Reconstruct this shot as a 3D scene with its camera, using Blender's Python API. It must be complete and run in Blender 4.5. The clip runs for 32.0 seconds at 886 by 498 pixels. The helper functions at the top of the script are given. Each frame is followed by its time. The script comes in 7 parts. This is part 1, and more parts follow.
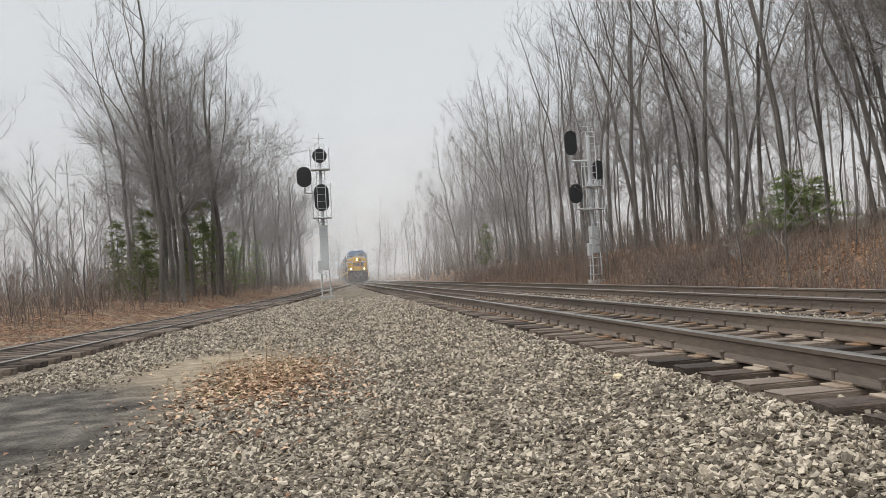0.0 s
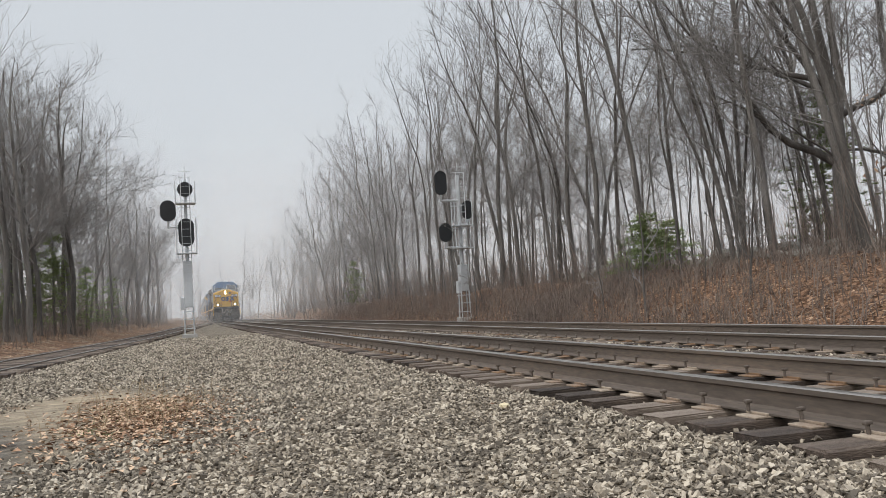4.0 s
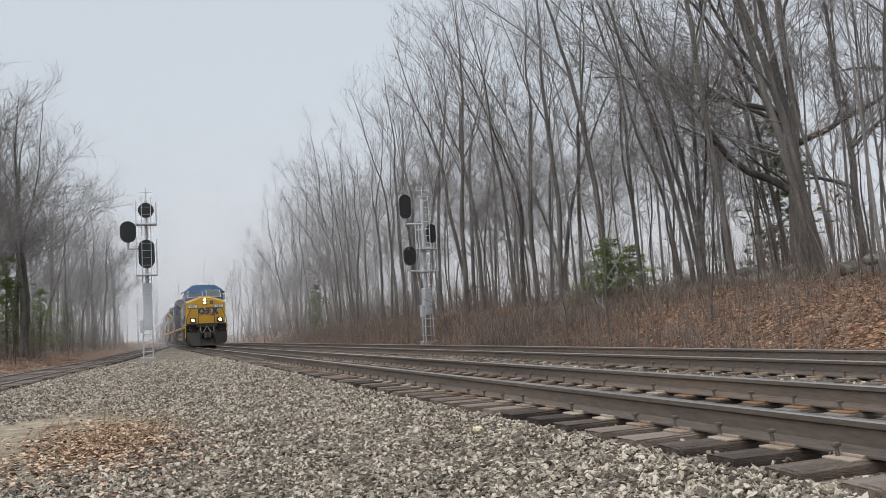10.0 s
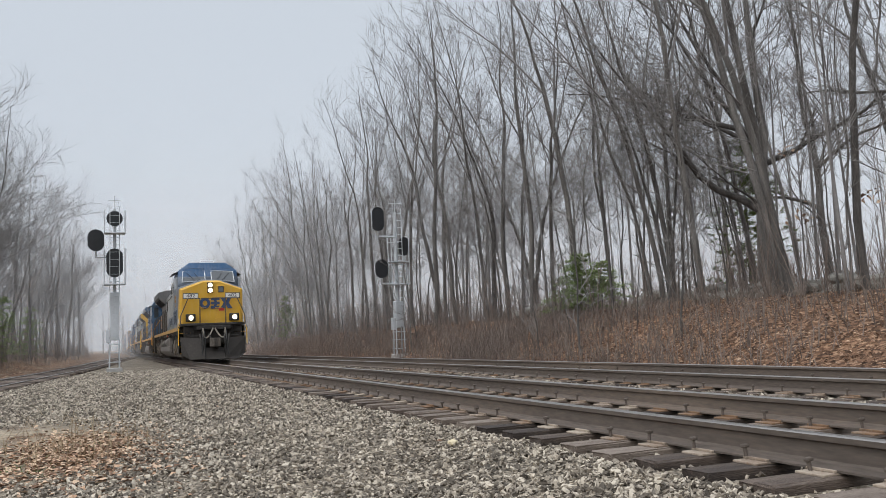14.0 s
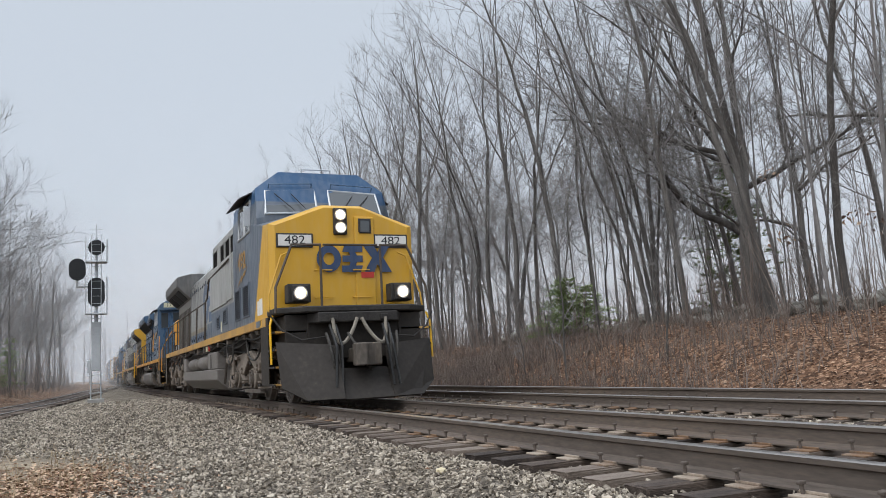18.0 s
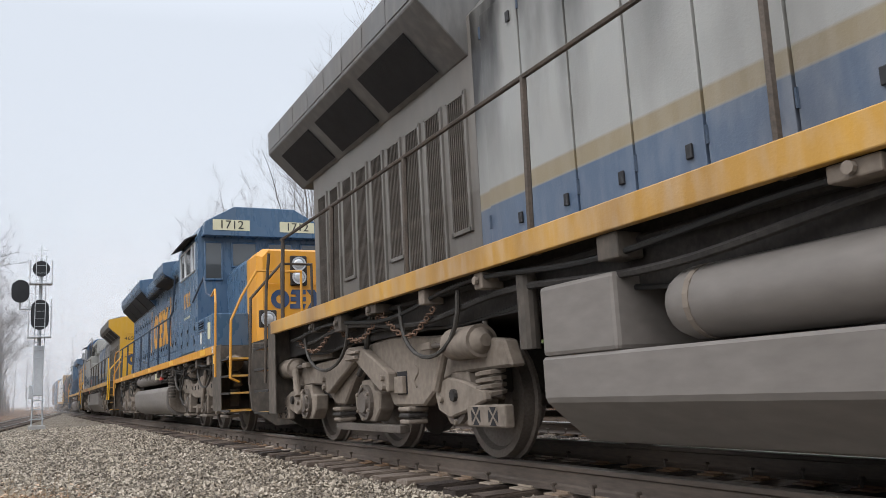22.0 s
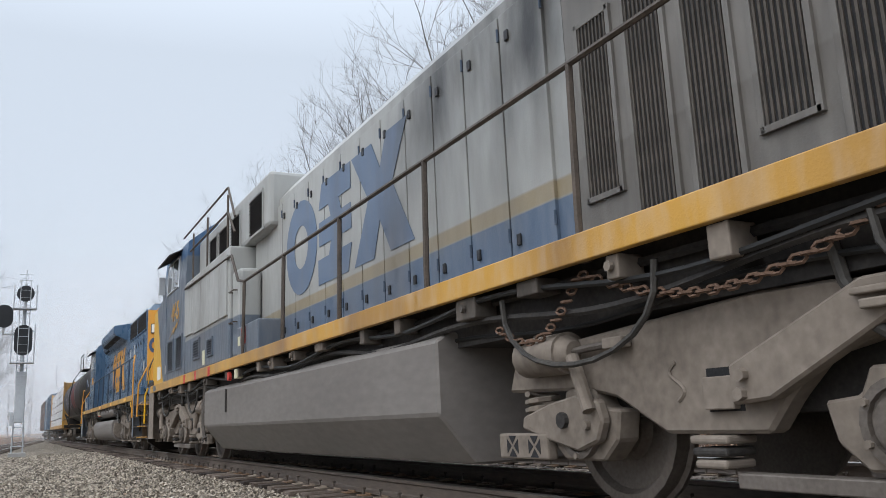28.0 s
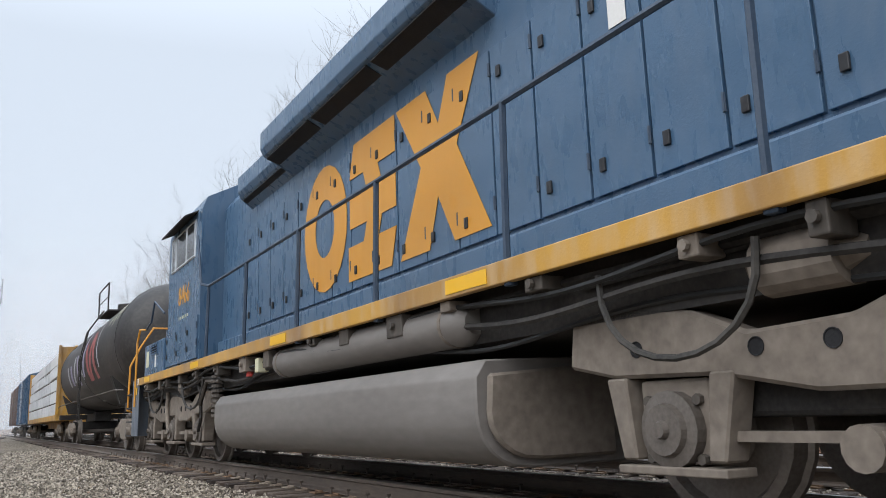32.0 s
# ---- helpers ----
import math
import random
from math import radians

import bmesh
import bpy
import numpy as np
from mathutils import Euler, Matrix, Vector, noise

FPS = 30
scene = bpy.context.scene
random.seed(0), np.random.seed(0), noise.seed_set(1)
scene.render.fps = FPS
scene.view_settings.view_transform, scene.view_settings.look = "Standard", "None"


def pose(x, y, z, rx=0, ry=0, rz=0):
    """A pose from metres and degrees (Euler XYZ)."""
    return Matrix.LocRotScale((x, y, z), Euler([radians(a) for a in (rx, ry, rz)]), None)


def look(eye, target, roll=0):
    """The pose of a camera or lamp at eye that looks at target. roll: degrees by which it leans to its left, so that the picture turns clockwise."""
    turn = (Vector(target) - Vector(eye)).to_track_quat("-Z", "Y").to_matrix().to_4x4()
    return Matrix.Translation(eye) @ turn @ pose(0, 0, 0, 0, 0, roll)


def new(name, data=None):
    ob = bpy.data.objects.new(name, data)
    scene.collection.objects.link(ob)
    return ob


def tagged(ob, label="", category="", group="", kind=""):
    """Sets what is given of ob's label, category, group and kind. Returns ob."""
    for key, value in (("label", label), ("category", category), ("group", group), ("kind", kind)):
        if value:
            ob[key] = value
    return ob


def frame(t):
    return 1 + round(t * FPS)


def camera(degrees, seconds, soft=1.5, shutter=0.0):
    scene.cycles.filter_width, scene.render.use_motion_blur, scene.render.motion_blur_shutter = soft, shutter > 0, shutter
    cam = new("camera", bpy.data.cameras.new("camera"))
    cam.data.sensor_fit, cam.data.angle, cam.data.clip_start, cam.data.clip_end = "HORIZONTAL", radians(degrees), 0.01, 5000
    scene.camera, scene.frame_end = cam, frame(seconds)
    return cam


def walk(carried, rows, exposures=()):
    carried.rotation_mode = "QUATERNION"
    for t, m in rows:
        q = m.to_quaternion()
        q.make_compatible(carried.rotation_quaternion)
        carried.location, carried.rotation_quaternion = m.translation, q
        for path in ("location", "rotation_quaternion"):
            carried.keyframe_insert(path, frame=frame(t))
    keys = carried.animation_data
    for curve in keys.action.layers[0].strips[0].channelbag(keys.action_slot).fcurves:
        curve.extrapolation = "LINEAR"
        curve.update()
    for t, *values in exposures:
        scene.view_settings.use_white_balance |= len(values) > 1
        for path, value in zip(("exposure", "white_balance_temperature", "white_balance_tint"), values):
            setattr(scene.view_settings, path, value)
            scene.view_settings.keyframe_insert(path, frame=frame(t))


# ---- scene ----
# ---- camera ----
LENS = 57.16
cam = camera(LENS, 32.0, soft=0.8)

def aim(x, y, z, yaw, pitch, roll):
    """A pose from the eye, and degrees of turn to the left of +y, of tilt up and of lean."""
    a, b = radians(yaw), radians(pitch)
    way = Vector((-math.sin(a) * math.cos(b), math.cos(a) * math.cos(b), math.sin(b)))
    return look((x, y, z), Vector((x, y, z)) + way, roll)

PATH = [
    (0.0, aim(-3.233, 0.026, 0.649, -7.98, 1.70, -3.27)),
    (0.5, aim(-3.244, 0.035, 0.648, -9.42, 2.02, -3.27)),
    (1.0, aim(-3.263, 0.041, 0.647, -11.27, 2.42, -3.28)),
    (1.5, aim(-3.291, 0.043, 0.640, -13.17, 2.85, -3.30)),
    (2.0, aim(-3.330, 0.026, 0.633, -14.70, 3.06, -3.31)),
    (2.5, aim(-3.379, 0.006, 0.623, -15.76, 3.21, -3.31)),
    (3.0, aim(-3.404, -0.008, 0.617, -16.45, 3.26, -3.32)),
    (3.5, aim(-3.425, -0.033, 0.609, -17.01, 3.52, -3.31)),
    (5.5, aim(-3.566, -0.059, 0.617, -19.08, 4.80, -2.92)),
    (6.0, aim(-3.568, -0.057, 0.616, -19.55, 4.98, -2.89)),
    (6.5, aim(-3.573, -0.057, 0.615, -19.88, 5.07, -2.88)),
    (7.0, aim(-3.580, -0.059, 0.614, -20.11, 5.07, -2.85)),
    (7.5, aim(-3.584, -0.062, 0.613, -20.25, 5.05, -2.86)),
    (8.0, aim(-3.585, -0.063, 0.612, -20.29, 5.06, -2.90)),
    (8.5, aim(-3.585, -0.065, 0.612, -20.31, 5.11, -2.95)),
    (9.0, aim(-3.582, -0.065, 0.612, -20.28, 5.15, -3.00)),
    (9.5, aim(-3.581, -0.065, 0.613, -20.27, 5.27, -3.04)),
    (10.0, aim(-3.580, -0.063, 0.614, -20.33, 5.38, -3.05)),
    (10.5, aim(-3.586, -0.063, 0.613, -20.50, 5.54, -3.04)),
    (11.0, aim(-3.594, -0.063, 0.613, -20.73, 5.70, -3.02)),
    (11.5, aim(-3.605, -0.066, 0.613, -20.99, 5.83, -2.99)),
    (12.0, aim(-3.615, -0.064, 0.613, -21.26, 5.99, -2.94)),
    (12.5, aim(-3.625, -0.063, 0.613, -21.52, 6.13, -2.85)),
    (13.0, aim(-3.629, -0.061, 0.612, -21.86, 6.29, -2.72)),
    (13.5, aim(-3.632, -0.057, 0.612, -22.17, 6.34, -2.54)),
    (14.0, aim(-3.634, -0.053, 0.611, -22.42, 6.22, -2.44)),
    (14.5, aim(-3.634, -0.052, 0.611, -22.50, 5.95, -2.31)),
    (16.5, aim(-3.630, -0.025, 0.612, -22.69, 6.48, -2.77)),
    (17.0, aim(-3.632, -0.023, 0.612, -22.99, 7.13, -2.88)),
    (17.5, aim(-3.630, -0.020, 0.611, -23.27, 7.61, -2.98)),
    (18.0, aim(-3.633, -0.012, 0.613, -23.61, 7.98, -3.15)),
    (18.5, aim(-3.636, -0.002, 0.616, -23.94, 8.23, -3.24)),
    (19.0, aim(-3.634, 0.008, 0.621, -24.40, 8.49, -3.29)),
    (19.5, aim(-3.631, 0.021, 0.625, -24.85, 8.76, -3.22)),
    (20.0, aim(-3.627, 0.034, 0.630, -25.41, 9.04, -3.13)),
    (20.5, aim(-3.618, 0.045, 0.633, -25.94, 9.39, -3.08)),
    (21.0, aim(-3.606, 0.051, 0.632, -26.32, 9.45, -3.06)),
    (21.5, aim(-3.595, 0.055, 0.630, -26.60, 9.47, -3.03)),
    (22.0, aim(-3.586, 0.057, 0.628, -26.86, 9.57, -3.03)),
    (22.5, aim(-3.578, 0.057, 0.626, -27.28, 9.86, -3.00)),
    (23.0, aim(-3.571, 0.057, 0.624, -27.92, 10.41, -2.87)),
    (23.5, aim(-3.565, 0.056, 0.621, -28.57, 10.95, -2.74)),
    (24.0, aim(-3.562, 0.055, 0.620, -29.07, 11.62, -2.65)),
    (24.5, aim(-3.559, 0.055, 0.619, -29.40, 11.87, -2.57)),
    (26.5, aim(-3.547, 0.058, 0.616, -29.06, 12.19, -2.47)),
    (27.0, aim(-3.547, 0.058, 0.615, -28.67, 12.02, -2.50)),
    (27.5, aim(-3.546, 0.057, 0.615, -28.19, 11.79, -2.56)),
    (28.0, aim(-3.544, 0.057, 0.614, -27.73, 11.56, -2.64)),
    (28.5, aim(-3.542, 0.055, 0.614, -27.46, 11.28, -2.68)),
    (29.0, aim(-3.541, 0.054, 0.613, -27.28, 11.09, -2.70)),
    (29.5, aim(-3.540, 0.052, 0.613, -27.20, 11.05, -2.69)),
    (30.0, aim(-3.540, 0.052, 0.613, -27.25, 11.05, -2.56)),
    (30.5, aim(-3.539, 0.052, 0.613, -27.51, 11.17, -2.42)),
    (31.0, aim(-3.539, 0.053, 0.613, -27.94, 11.40, -2.22)),
    (31.5, aim(-3.539, 0.054, 0.613, -28.53, 11.42, -2.10)),
    (32.0, aim(-3.539, 0.054, 0.613, -29.67, 11.55, -1.97)),
]
walk(cam, PATH, exposures=[(0, .34, 7000, 10), (4, .26, 6800, 10), (9, .24, 6600, 10), (14, .23, 6500, 10), (19, .23, 6300, 10), (20.2, .36, 6250, 11), (21.2, .46, 6350, 11), (22.6, .52, 6600, 12), (24, .42, 6200, 10), (27, .38, 6300, 10), (29, .44, 6200, 10), (32, .5, 6250, 10)])
# ---- world and light ----
world = bpy.data.worlds.new("overcast_sky")
scene.world = world
world.use_nodes = True
wn, wl = world.node_tree.nodes, world.node_tree.links
sky = wn.new("ShaderNodeTexSky")
sky.sky_type = 'NISHITA'
sky.sun_disc = False
sky.sun_elevation, sky.sun_rotation = radians(52), radians(220)
sky.air_density, sky.dust_density = 1.0, 4.0
grey = wn.new("ShaderNodeMixRGB")
grey.inputs[0].default_value = 0.92
grey.inputs[2].default_value = (5.45, 5.95, 6.55, 1)
wl.new(sky.outputs[0], grey.inputs[1])
# an overcast dome is brighter overhead than at the horizon
dome, height, lift, shade = wn.new("ShaderNodeTexCoord"), wn.new("ShaderNodeSeparateXYZ"), wn.new("ShaderNodeMapRange"), wn.new("ShaderNodeMixRGB")
wl.new(dome.outputs["Generated"], height.inputs[0])
wl.new(height.outputs[2], lift.inputs[0])
lift.inputs[1].default_value, lift.inputs[2].default_value, lift.inputs[3].default_value, lift.inputs[4].default_value = 0.42, 1.0, 1.0, 2.6
shade.blend_type = 'MULTIPLY'
shade.inputs[0].default_value = 1.0
wl.new(grey.outputs[0], shade.inputs[1])
wl.new(lift.outputs[0], shade.inputs[2])
wl.new(shade.outputs[0], wn["Background"].inputs[0])
wn["Background"].inputs[1].default_value = 0.1

sun_data = bpy.data.lights.new("sun", "SUN")
sun_data.energy, sun_data.angle, sun_data.color = 1.6, radians(60), (1.0, 0.97, 0.93)
sun = new("sun", sun_data)
sun.matrix_world = look((0, 0, 44), (38, 18, 0))
scene.view_settings.exposure = 0.16

# ---- materials ----
def shader(name, color, rough=0.7, metal=0.0, spec=0.5):
    m = bpy.data.materials.new(name)
    m.use_nodes = True
    b = m.node_tree.nodes["Principled BSDF"]
    b.inputs["Base Color"].default_value = (*color, 1)
    b.inputs["Roughness"].default_value = rough
    b.inputs["Metallic"].default_value = metal
    b.inputs["Specular IOR Level"].default_value = spec
    return m


def worn(name, colors, scale=3.0, fine=40.0, rough=0.7, metal=0.0, bump=0.3, dist=0.01, stretch=(1, 1, 1), per_object=0.0, island=0.0, contrast=(0.3, 0.7), spec=0.4):
    """A material of two to four colours mixed by noise at two scales, with a fine relief."""
    m = shader(name, colors[0], rough, metal, spec)
    n, l = m.node_tree.nodes, m.node_tree.links
    b = n["Principled BSDF"]
    co, mp = n.new("ShaderNodeTexCoord"), n.new("ShaderNodeMapping")
    mp.inputs["Scale"].default_value = stretch
    l.new(co.outputs["Object"], mp.inputs[0])
    big, small = n.new("ShaderNodeTexNoise"), n.new("ShaderNodeTexNoise")
    for t, s, d in ((big, scale, 6), (small, fine, 4)):
        t.inputs["Scale"].default_value, t.inputs["Detail"].default_value = s, d
        l.new(mp.outputs[0], t.inputs["Vector"])
    mix = n.new("ShaderNodeMath")
    mix.operation = 'MULTIPLY_ADD'
    l.new(small.outputs[0], mix.inputs[0])
    mix.inputs[1].default_value = 0.45
    sub = n.new("ShaderNodeMath")
    sub.operation = 'MULTIPLY'
    sub.inputs[1].default_value = 0.55
    l.new(big.outputs[0], sub.inputs[0])
    l.new(sub.outputs[0], mix.inputs[2])
    fac = mix.outputs[0]
    if per_object or island:
        src = n.new("ShaderNodeObjectInfo").outputs["Random"] if per_object else n.new("ShaderNodeNewGeometry").outputs["Random Per Island"]
        add = n.new("ShaderNodeMath")
        add.operation = 'MULTIPLY_ADD'
        l.new(src, add.inputs[0])
        k = per_object or island
        add.inputs[1].default_value = k
        off = n.new("ShaderNodeMath")
        off.operation = 'SUBTRACT'
        l.new(fac, off.inputs[0])
        off.inputs[1].default_value = k / 2
        l.new(off.outputs[0], add.inputs[2])
        fac = add.outputs[0]
    ramp = n.new("ShaderNodeValToRGB")
    e = ramp.color_ramp.elements
    a, z = contrast
    e[0].position, e[1].position = a, z
    e[0].color, e[1].color = (*colors[0], 1), (*colors[-1], 1)
    for i, c in enumerate(colors[1:-1], 1):
        q = e.new(a + (z - a) * i / (len(colors) - 1))
        q.color = (*c, 1)
    l.new(fac, ramp.inputs[0])
    l.new(ramp.outputs[0], b.inputs["Base Color"])
    if bump:
        bp = n.new("ShaderNodeBump")
        bp.inputs["Strength"].default_value, bp.inputs["Distance"].default_value = bump, dist
        l.new(small.outputs[0], bp.inputs["Height"])
        l.new(bp.outputs[0], b.inputs["Normal"])
    return m


def glowing(name, color, strength):
    m = shader(name, color, 0.3)
    b = m.node_tree.nodes["Principled BSDF"]
    b.inputs["Emission Color"].default_value = (*color, 1)
    b.inputs["Emission Strength"].default_value = strength
    return m


M = {}
M["ballast"] = worn("ballast_stone", [(0.095, 0.08, 0.064), (0.2, 0.171, 0.137), (0.305, 0.264, 0.212), (0.47, 0.413, 0.335)], 2, 60, 0.9, island=0.6, bump=0.4, dist=0.004)
M["rail_side"] = worn("rail_rust", [(0.07, 0.058, 0.05), (0.12, 0.098, 0.083), (0.18, 0.14, 0.11)], 1.5, 50, 0.75, 0.25, 0.25, 0.003, (1, 0.15, 1))
M["rail_top"] = worn("polished_railhead", [(0.20, 0.18, 0.165), (0.38, 0.36, 0.34)], 2, 60, 0.34, 0.85, 0.05, 0.001, (1, 0.05, 1))
M["tie"] = worn("creosoted_wood", [(0.032, 0.024, 0.02), (0.1, 0.075, 0.06), (0.21, 0.17, 0.14)], 2.2, 30, 0.85, per_object=0.45, bump=0.8, dist=0.012, stretch=(0.6, 6, 6))
M["plate"] = worn("rusty_tie_plate", [(0.2, 0.12, 0.07), (0.25, 0.195, 0.15), (0.36, 0.3, 0.24)], 5, 60, 0.85, 0.1, per_object=0.5)
M["bark"] = worn("grey_bark", [(0.055, 0.051, 0.047), (0.115, 0.107, 0.1), (0.22, 0.208, 0.194)], 1.6, 24, 0.95, bump=0.8, dist=0.03, stretch=(3, 3, 0.5), per_object=0.2)
M["twig"] = worn("bare_twigs", [(0.135, 0.127, 0.122), (0.27, 0.258, 0.25)], 0.8, 9, 0.95, bump=0.0, per_object=0.2)
M["galvanised"] = worn("galvanised_steel", [(0.42, 0.44, 0.46), (0.6, 0.62, 0.64)], 3, 40, 0.5, 0.55, 0.05, 0.002)
M["black"] = worn("black_paint", [(0.008, 0.009, 0.01), (0.022, 0.024, 0.027)], 3, 40, 0.55, 0.0, 0.05, 0.002)
M["needle"] = worn("pine_needles", [(0.1, 0.14, 0.05), (0.21, 0.26, 0.1)], 1, 20, 0.9, bump=0.0, per_object=0.2)

# ---- mesh helpers ----
def box(bm, x0, x1, y0, y1, z0, z1, bevel=0.0):
    r = bmesh.ops.create_cube(bm, size=1.0, matrix=Matrix.LocRotScale(((x0 + x1) / 2, (y0 + y1) / 2, (z0 + z1) / 2), None, (abs(x1 - x0), abs(y1 - y0), abs(z1 - z0))))
    if bevel:
        edges = list({e for v in r["verts"] for e in v.link_edges})
        bmesh.ops.bevel(bm, geom=edges, offset=bevel, segments=2, affect='EDGES', profile=0.5)
    return bm


def tube(bm, p, q, r0, r1=None, n=8, caps=True):
    """A round bar from p to q."""
    p, q = Vector(p), Vector(q)
    r1 = r0 if r1 is None else r1
    d = q - p
    m = Matrix.Translation((p + q) / 2) @ d.to_track_quat("Z", "Y").to_matrix().to_4x4()
    bmesh.ops.create_cone(bm, cap_ends=caps, segments=n, radius1=r0, radius2=r1, depth=d.length, matrix=m)
    return bm


def bar(bm, pts, r, n=6):
    """A bent round bar swept through the points."""
    pts = [Vector(p) for p in pts]
    rings, side = [], None
    for i, p in enumerate(pts):
        d0 = (p - pts[i - 1]).normalized() if i else (pts[1] - p).normalized()
        d1 = (pts[i + 1] - p).normalized() if i < len(pts) - 1 else d0
        d = (d0 + d1).normalized() if (d0 + d1).length > 1e-3 else d0
        side = (d.orthogonal() if side is None else side - d * side.dot(d)).normalized()
        up = d.cross(side)
        bend = (d0 - d1)
        k = 1 / max(.6, d.dot(d0))
        ring = []
        for j in range(n):
            a = 2 * math.pi * j / n
            o = side * math.cos(a) + up * math.sin(a)
            if bend.length > 1e-3:
                q = bend.normalized()
                o += q * (o.dot(q) * (k - 1))
            ring.append(bm.verts.new(p + o * r))
        rings.append(ring)
    for u, v in zip(rings, rings[1:]):
        for j in range(n):
            bm.faces.new((u[j], u[(j + 1) % n], v[(j + 1) % n], v[j]))
    bm.faces.new(rings[0][::-1])
    bm.faces.new(rings[-1])
    return bm


def prism(bm, outline, axis, a, b, bevel=0.0):
    """A slab: an outline of 2D points drawn out along an axis from a to b."""
    def at(u, v, w):
        return {"x": (w, u, v), "y": (u, w, v), "z": (u, v, w)}[axis]
    lo = [bm.verts.new(at(u, v, a)) for u, v in outline]
    hi = [bm.verts.new(at(u, v, b)) for u, v in outline]
    n = len(outline)
    fs = [bm.faces.new(lo), bm.faces.new(hi[::-1])]
    fs += [bm.faces.new((lo[i], hi[i], hi[(i + 1) % n], lo[(i + 1) % n])) for i in range(n)]
    bmesh.ops.recalc_face_normals(bm, faces=fs)
    if bevel:
        bmesh.ops.bevel(bm, geom=list({e for f in fs for e in f.edges}), offset=bevel, segments=1, affect='EDGES')
    return bm


def mesh_of(name, bm, material, smooth=False):
    me = bpy.data.meshes.new(name)
    bm.to_mesh(me)
    bm.free()
    for m in (material if isinstance(material, (list, tuple)) else [material]):
        me.materials.append(m)
    if smooth:
        me.polygons.foreach_set("use_smooth", [True] * len(me.polygons))
        me.set_sharp_from_angle(angle=radians(40))
    return me


def part(name, bm, material, parent=None, label="", smooth=False):
    """Links a bmesh (or a mesh that is already built) as one mesh object under its thing."""
    me = bm if isinstance(bm, bpy.types.Mesh) else mesh_of(name, bm, material, smooth)
    ob = new(name, me)
    if parent:
        ob.parent = parent
    return tagged(ob, label)


def thing(name, label, category, m=None, group="", kind=""):
    ob = new(name)
    ob.empty_display_size = 0.2
    if m:
        ob.matrix_basis = m
    return tagged(ob, label, category, group, kind)


def raw_mesh(name, verts, faces, material):
    """A large mesh from arrays of triangles or quads."""
    me = bpy.data.meshes.new(name)
    v, f = np.asarray(verts, np.float32), np.asarray(faces, np.int32)
    k = f.shape[1]
    me.vertices.add(len(v))
    me.vertices.foreach_set("co", v.ravel())
    me.loops.add(f.size)
    me.loops.foreach_set("vertex_index", f.ravel())
    me.polygons.add(len(f))
    me.polygons.foreach_set("loop_start", np.arange(0, f.size, k, dtype=np.int32))
    me.polygons.foreach_set("use_smooth", [False] * len(f))
    me.update(calc_edges=True)
    me.materials.append(material)
    return me


def smooth_step(a, b, x):
    t = np.clip((x - a) / (b - a), 0, 1)
    return t * t * (3 - 2 * t)


# ---- ground ----
BRANCH_SLOPE = 0.083


def branch_x(y):
    """The near rail of the branch track on the left."""
    return -7.23 + BRANCH_SLOPE * (y - 22.6)


def branch_z(y):
    return -0.28 + 0.28 * smooth_step(45, 98, y)


def ground_z(x, y):
    x, y = np.asarray(x, float), np.asarray(y, float)
    low = -0.45 + 0.2 * smooth_step(10, 45, y)
    bed = -0.262
    z = np.where(x > -0.7, bed, bed + (low - bed) * smooth_step(-0.7, -2.4, x))
    # branch track bed
    bx = branch_x(y) - 0.75
    bz = branch_z(y) - 0.12
    near = 1 - smooth_step(1.5, 2.6, np.abs(x - bx))
    z = np.where(x < -0.7, z + (bz - z) * near, z)
    # bank and wood on the left
    u = bx - 2.2 - x
    rise = 0.5 * smooth_step(0, 3.0, u) + 0.02 * np.clip(u - 3, 0, 60)
    z = np.where(u > 0, bz - 0.1 * smooth_step(0, .5, u) + rise, z)
    # bank on the right
    z = np.where(x > 6.4, bed - 0.14 * smooth_step(6.4, 7.2, x), z)
    crest = 1.75 - 0.1 * smooth_step(24, 40, y) - 0.3 * smooth_step(60, 120, y)
    r = crest * (0.55 * smooth_step(7.6, 10.5, x) + 0.45 * smooth_step(9.5, 14.0, x)) + 0.035 * np.clip(x - 14, 0, 60)
    return z + np.where(x > 7.4, r, 0)


def rough_z(x, y):
    """Unevenness off the track."""
    x, y = np.asarray(x, float), np.asarray(y, float)
    off = np.clip(np.maximum(x - 8, branch_x(y) - 4 - x) / 3, 0, 1)
    return off * (0.14 * np.sin(x * 0.9 + 1.3 * np.sin(y * .37)) * np.cos(y * 0.7 + x * .2) + 0.07 * np.sin(x * 2.3 + y * 1.1) * np.sin(y * 2.9 - x))


def ground_sheet():
    xs = np.concatenate([np.linspace(-900, -60, 15), np.linspace(-50, -16, 35), np.linspace(-15.5, 18, 135), np.linspace(19, 50, 50), np.linspace(60, 900, 15)])
    ys = np.concatenate([np.linspace(-600, -30, 12), np.linspace(-20, -1, 20), np.linspace(0, 45, 150), np.linspace(46, 140, 70), np.linspace(150, 1500, 15)])
    X, Y = np.meshgrid(xs, ys)
    Z = ground_z(X, Y) + rough_z(X, Y)
    v = np.stack([X, Y, Z], -1).reshape(-1, 3)
    i = np.arange(len(v)).reshape(X.shape)
    f = np.stack([i[:-1, :-1], i[:-1, 1:], i[1:, 1:], i[1:, :-1]], -1).reshape(-1, 4)
    me = raw_mesh("ground", v, f, M["ground"])
    me.polygons.foreach_set("use_smooth", [True] * len(me.polygons))
    ob = new("ground", me)
    return tagged(ob, "grey crushed-stone ballast and brown leaf-strewn earth", "ground", kind="structure")


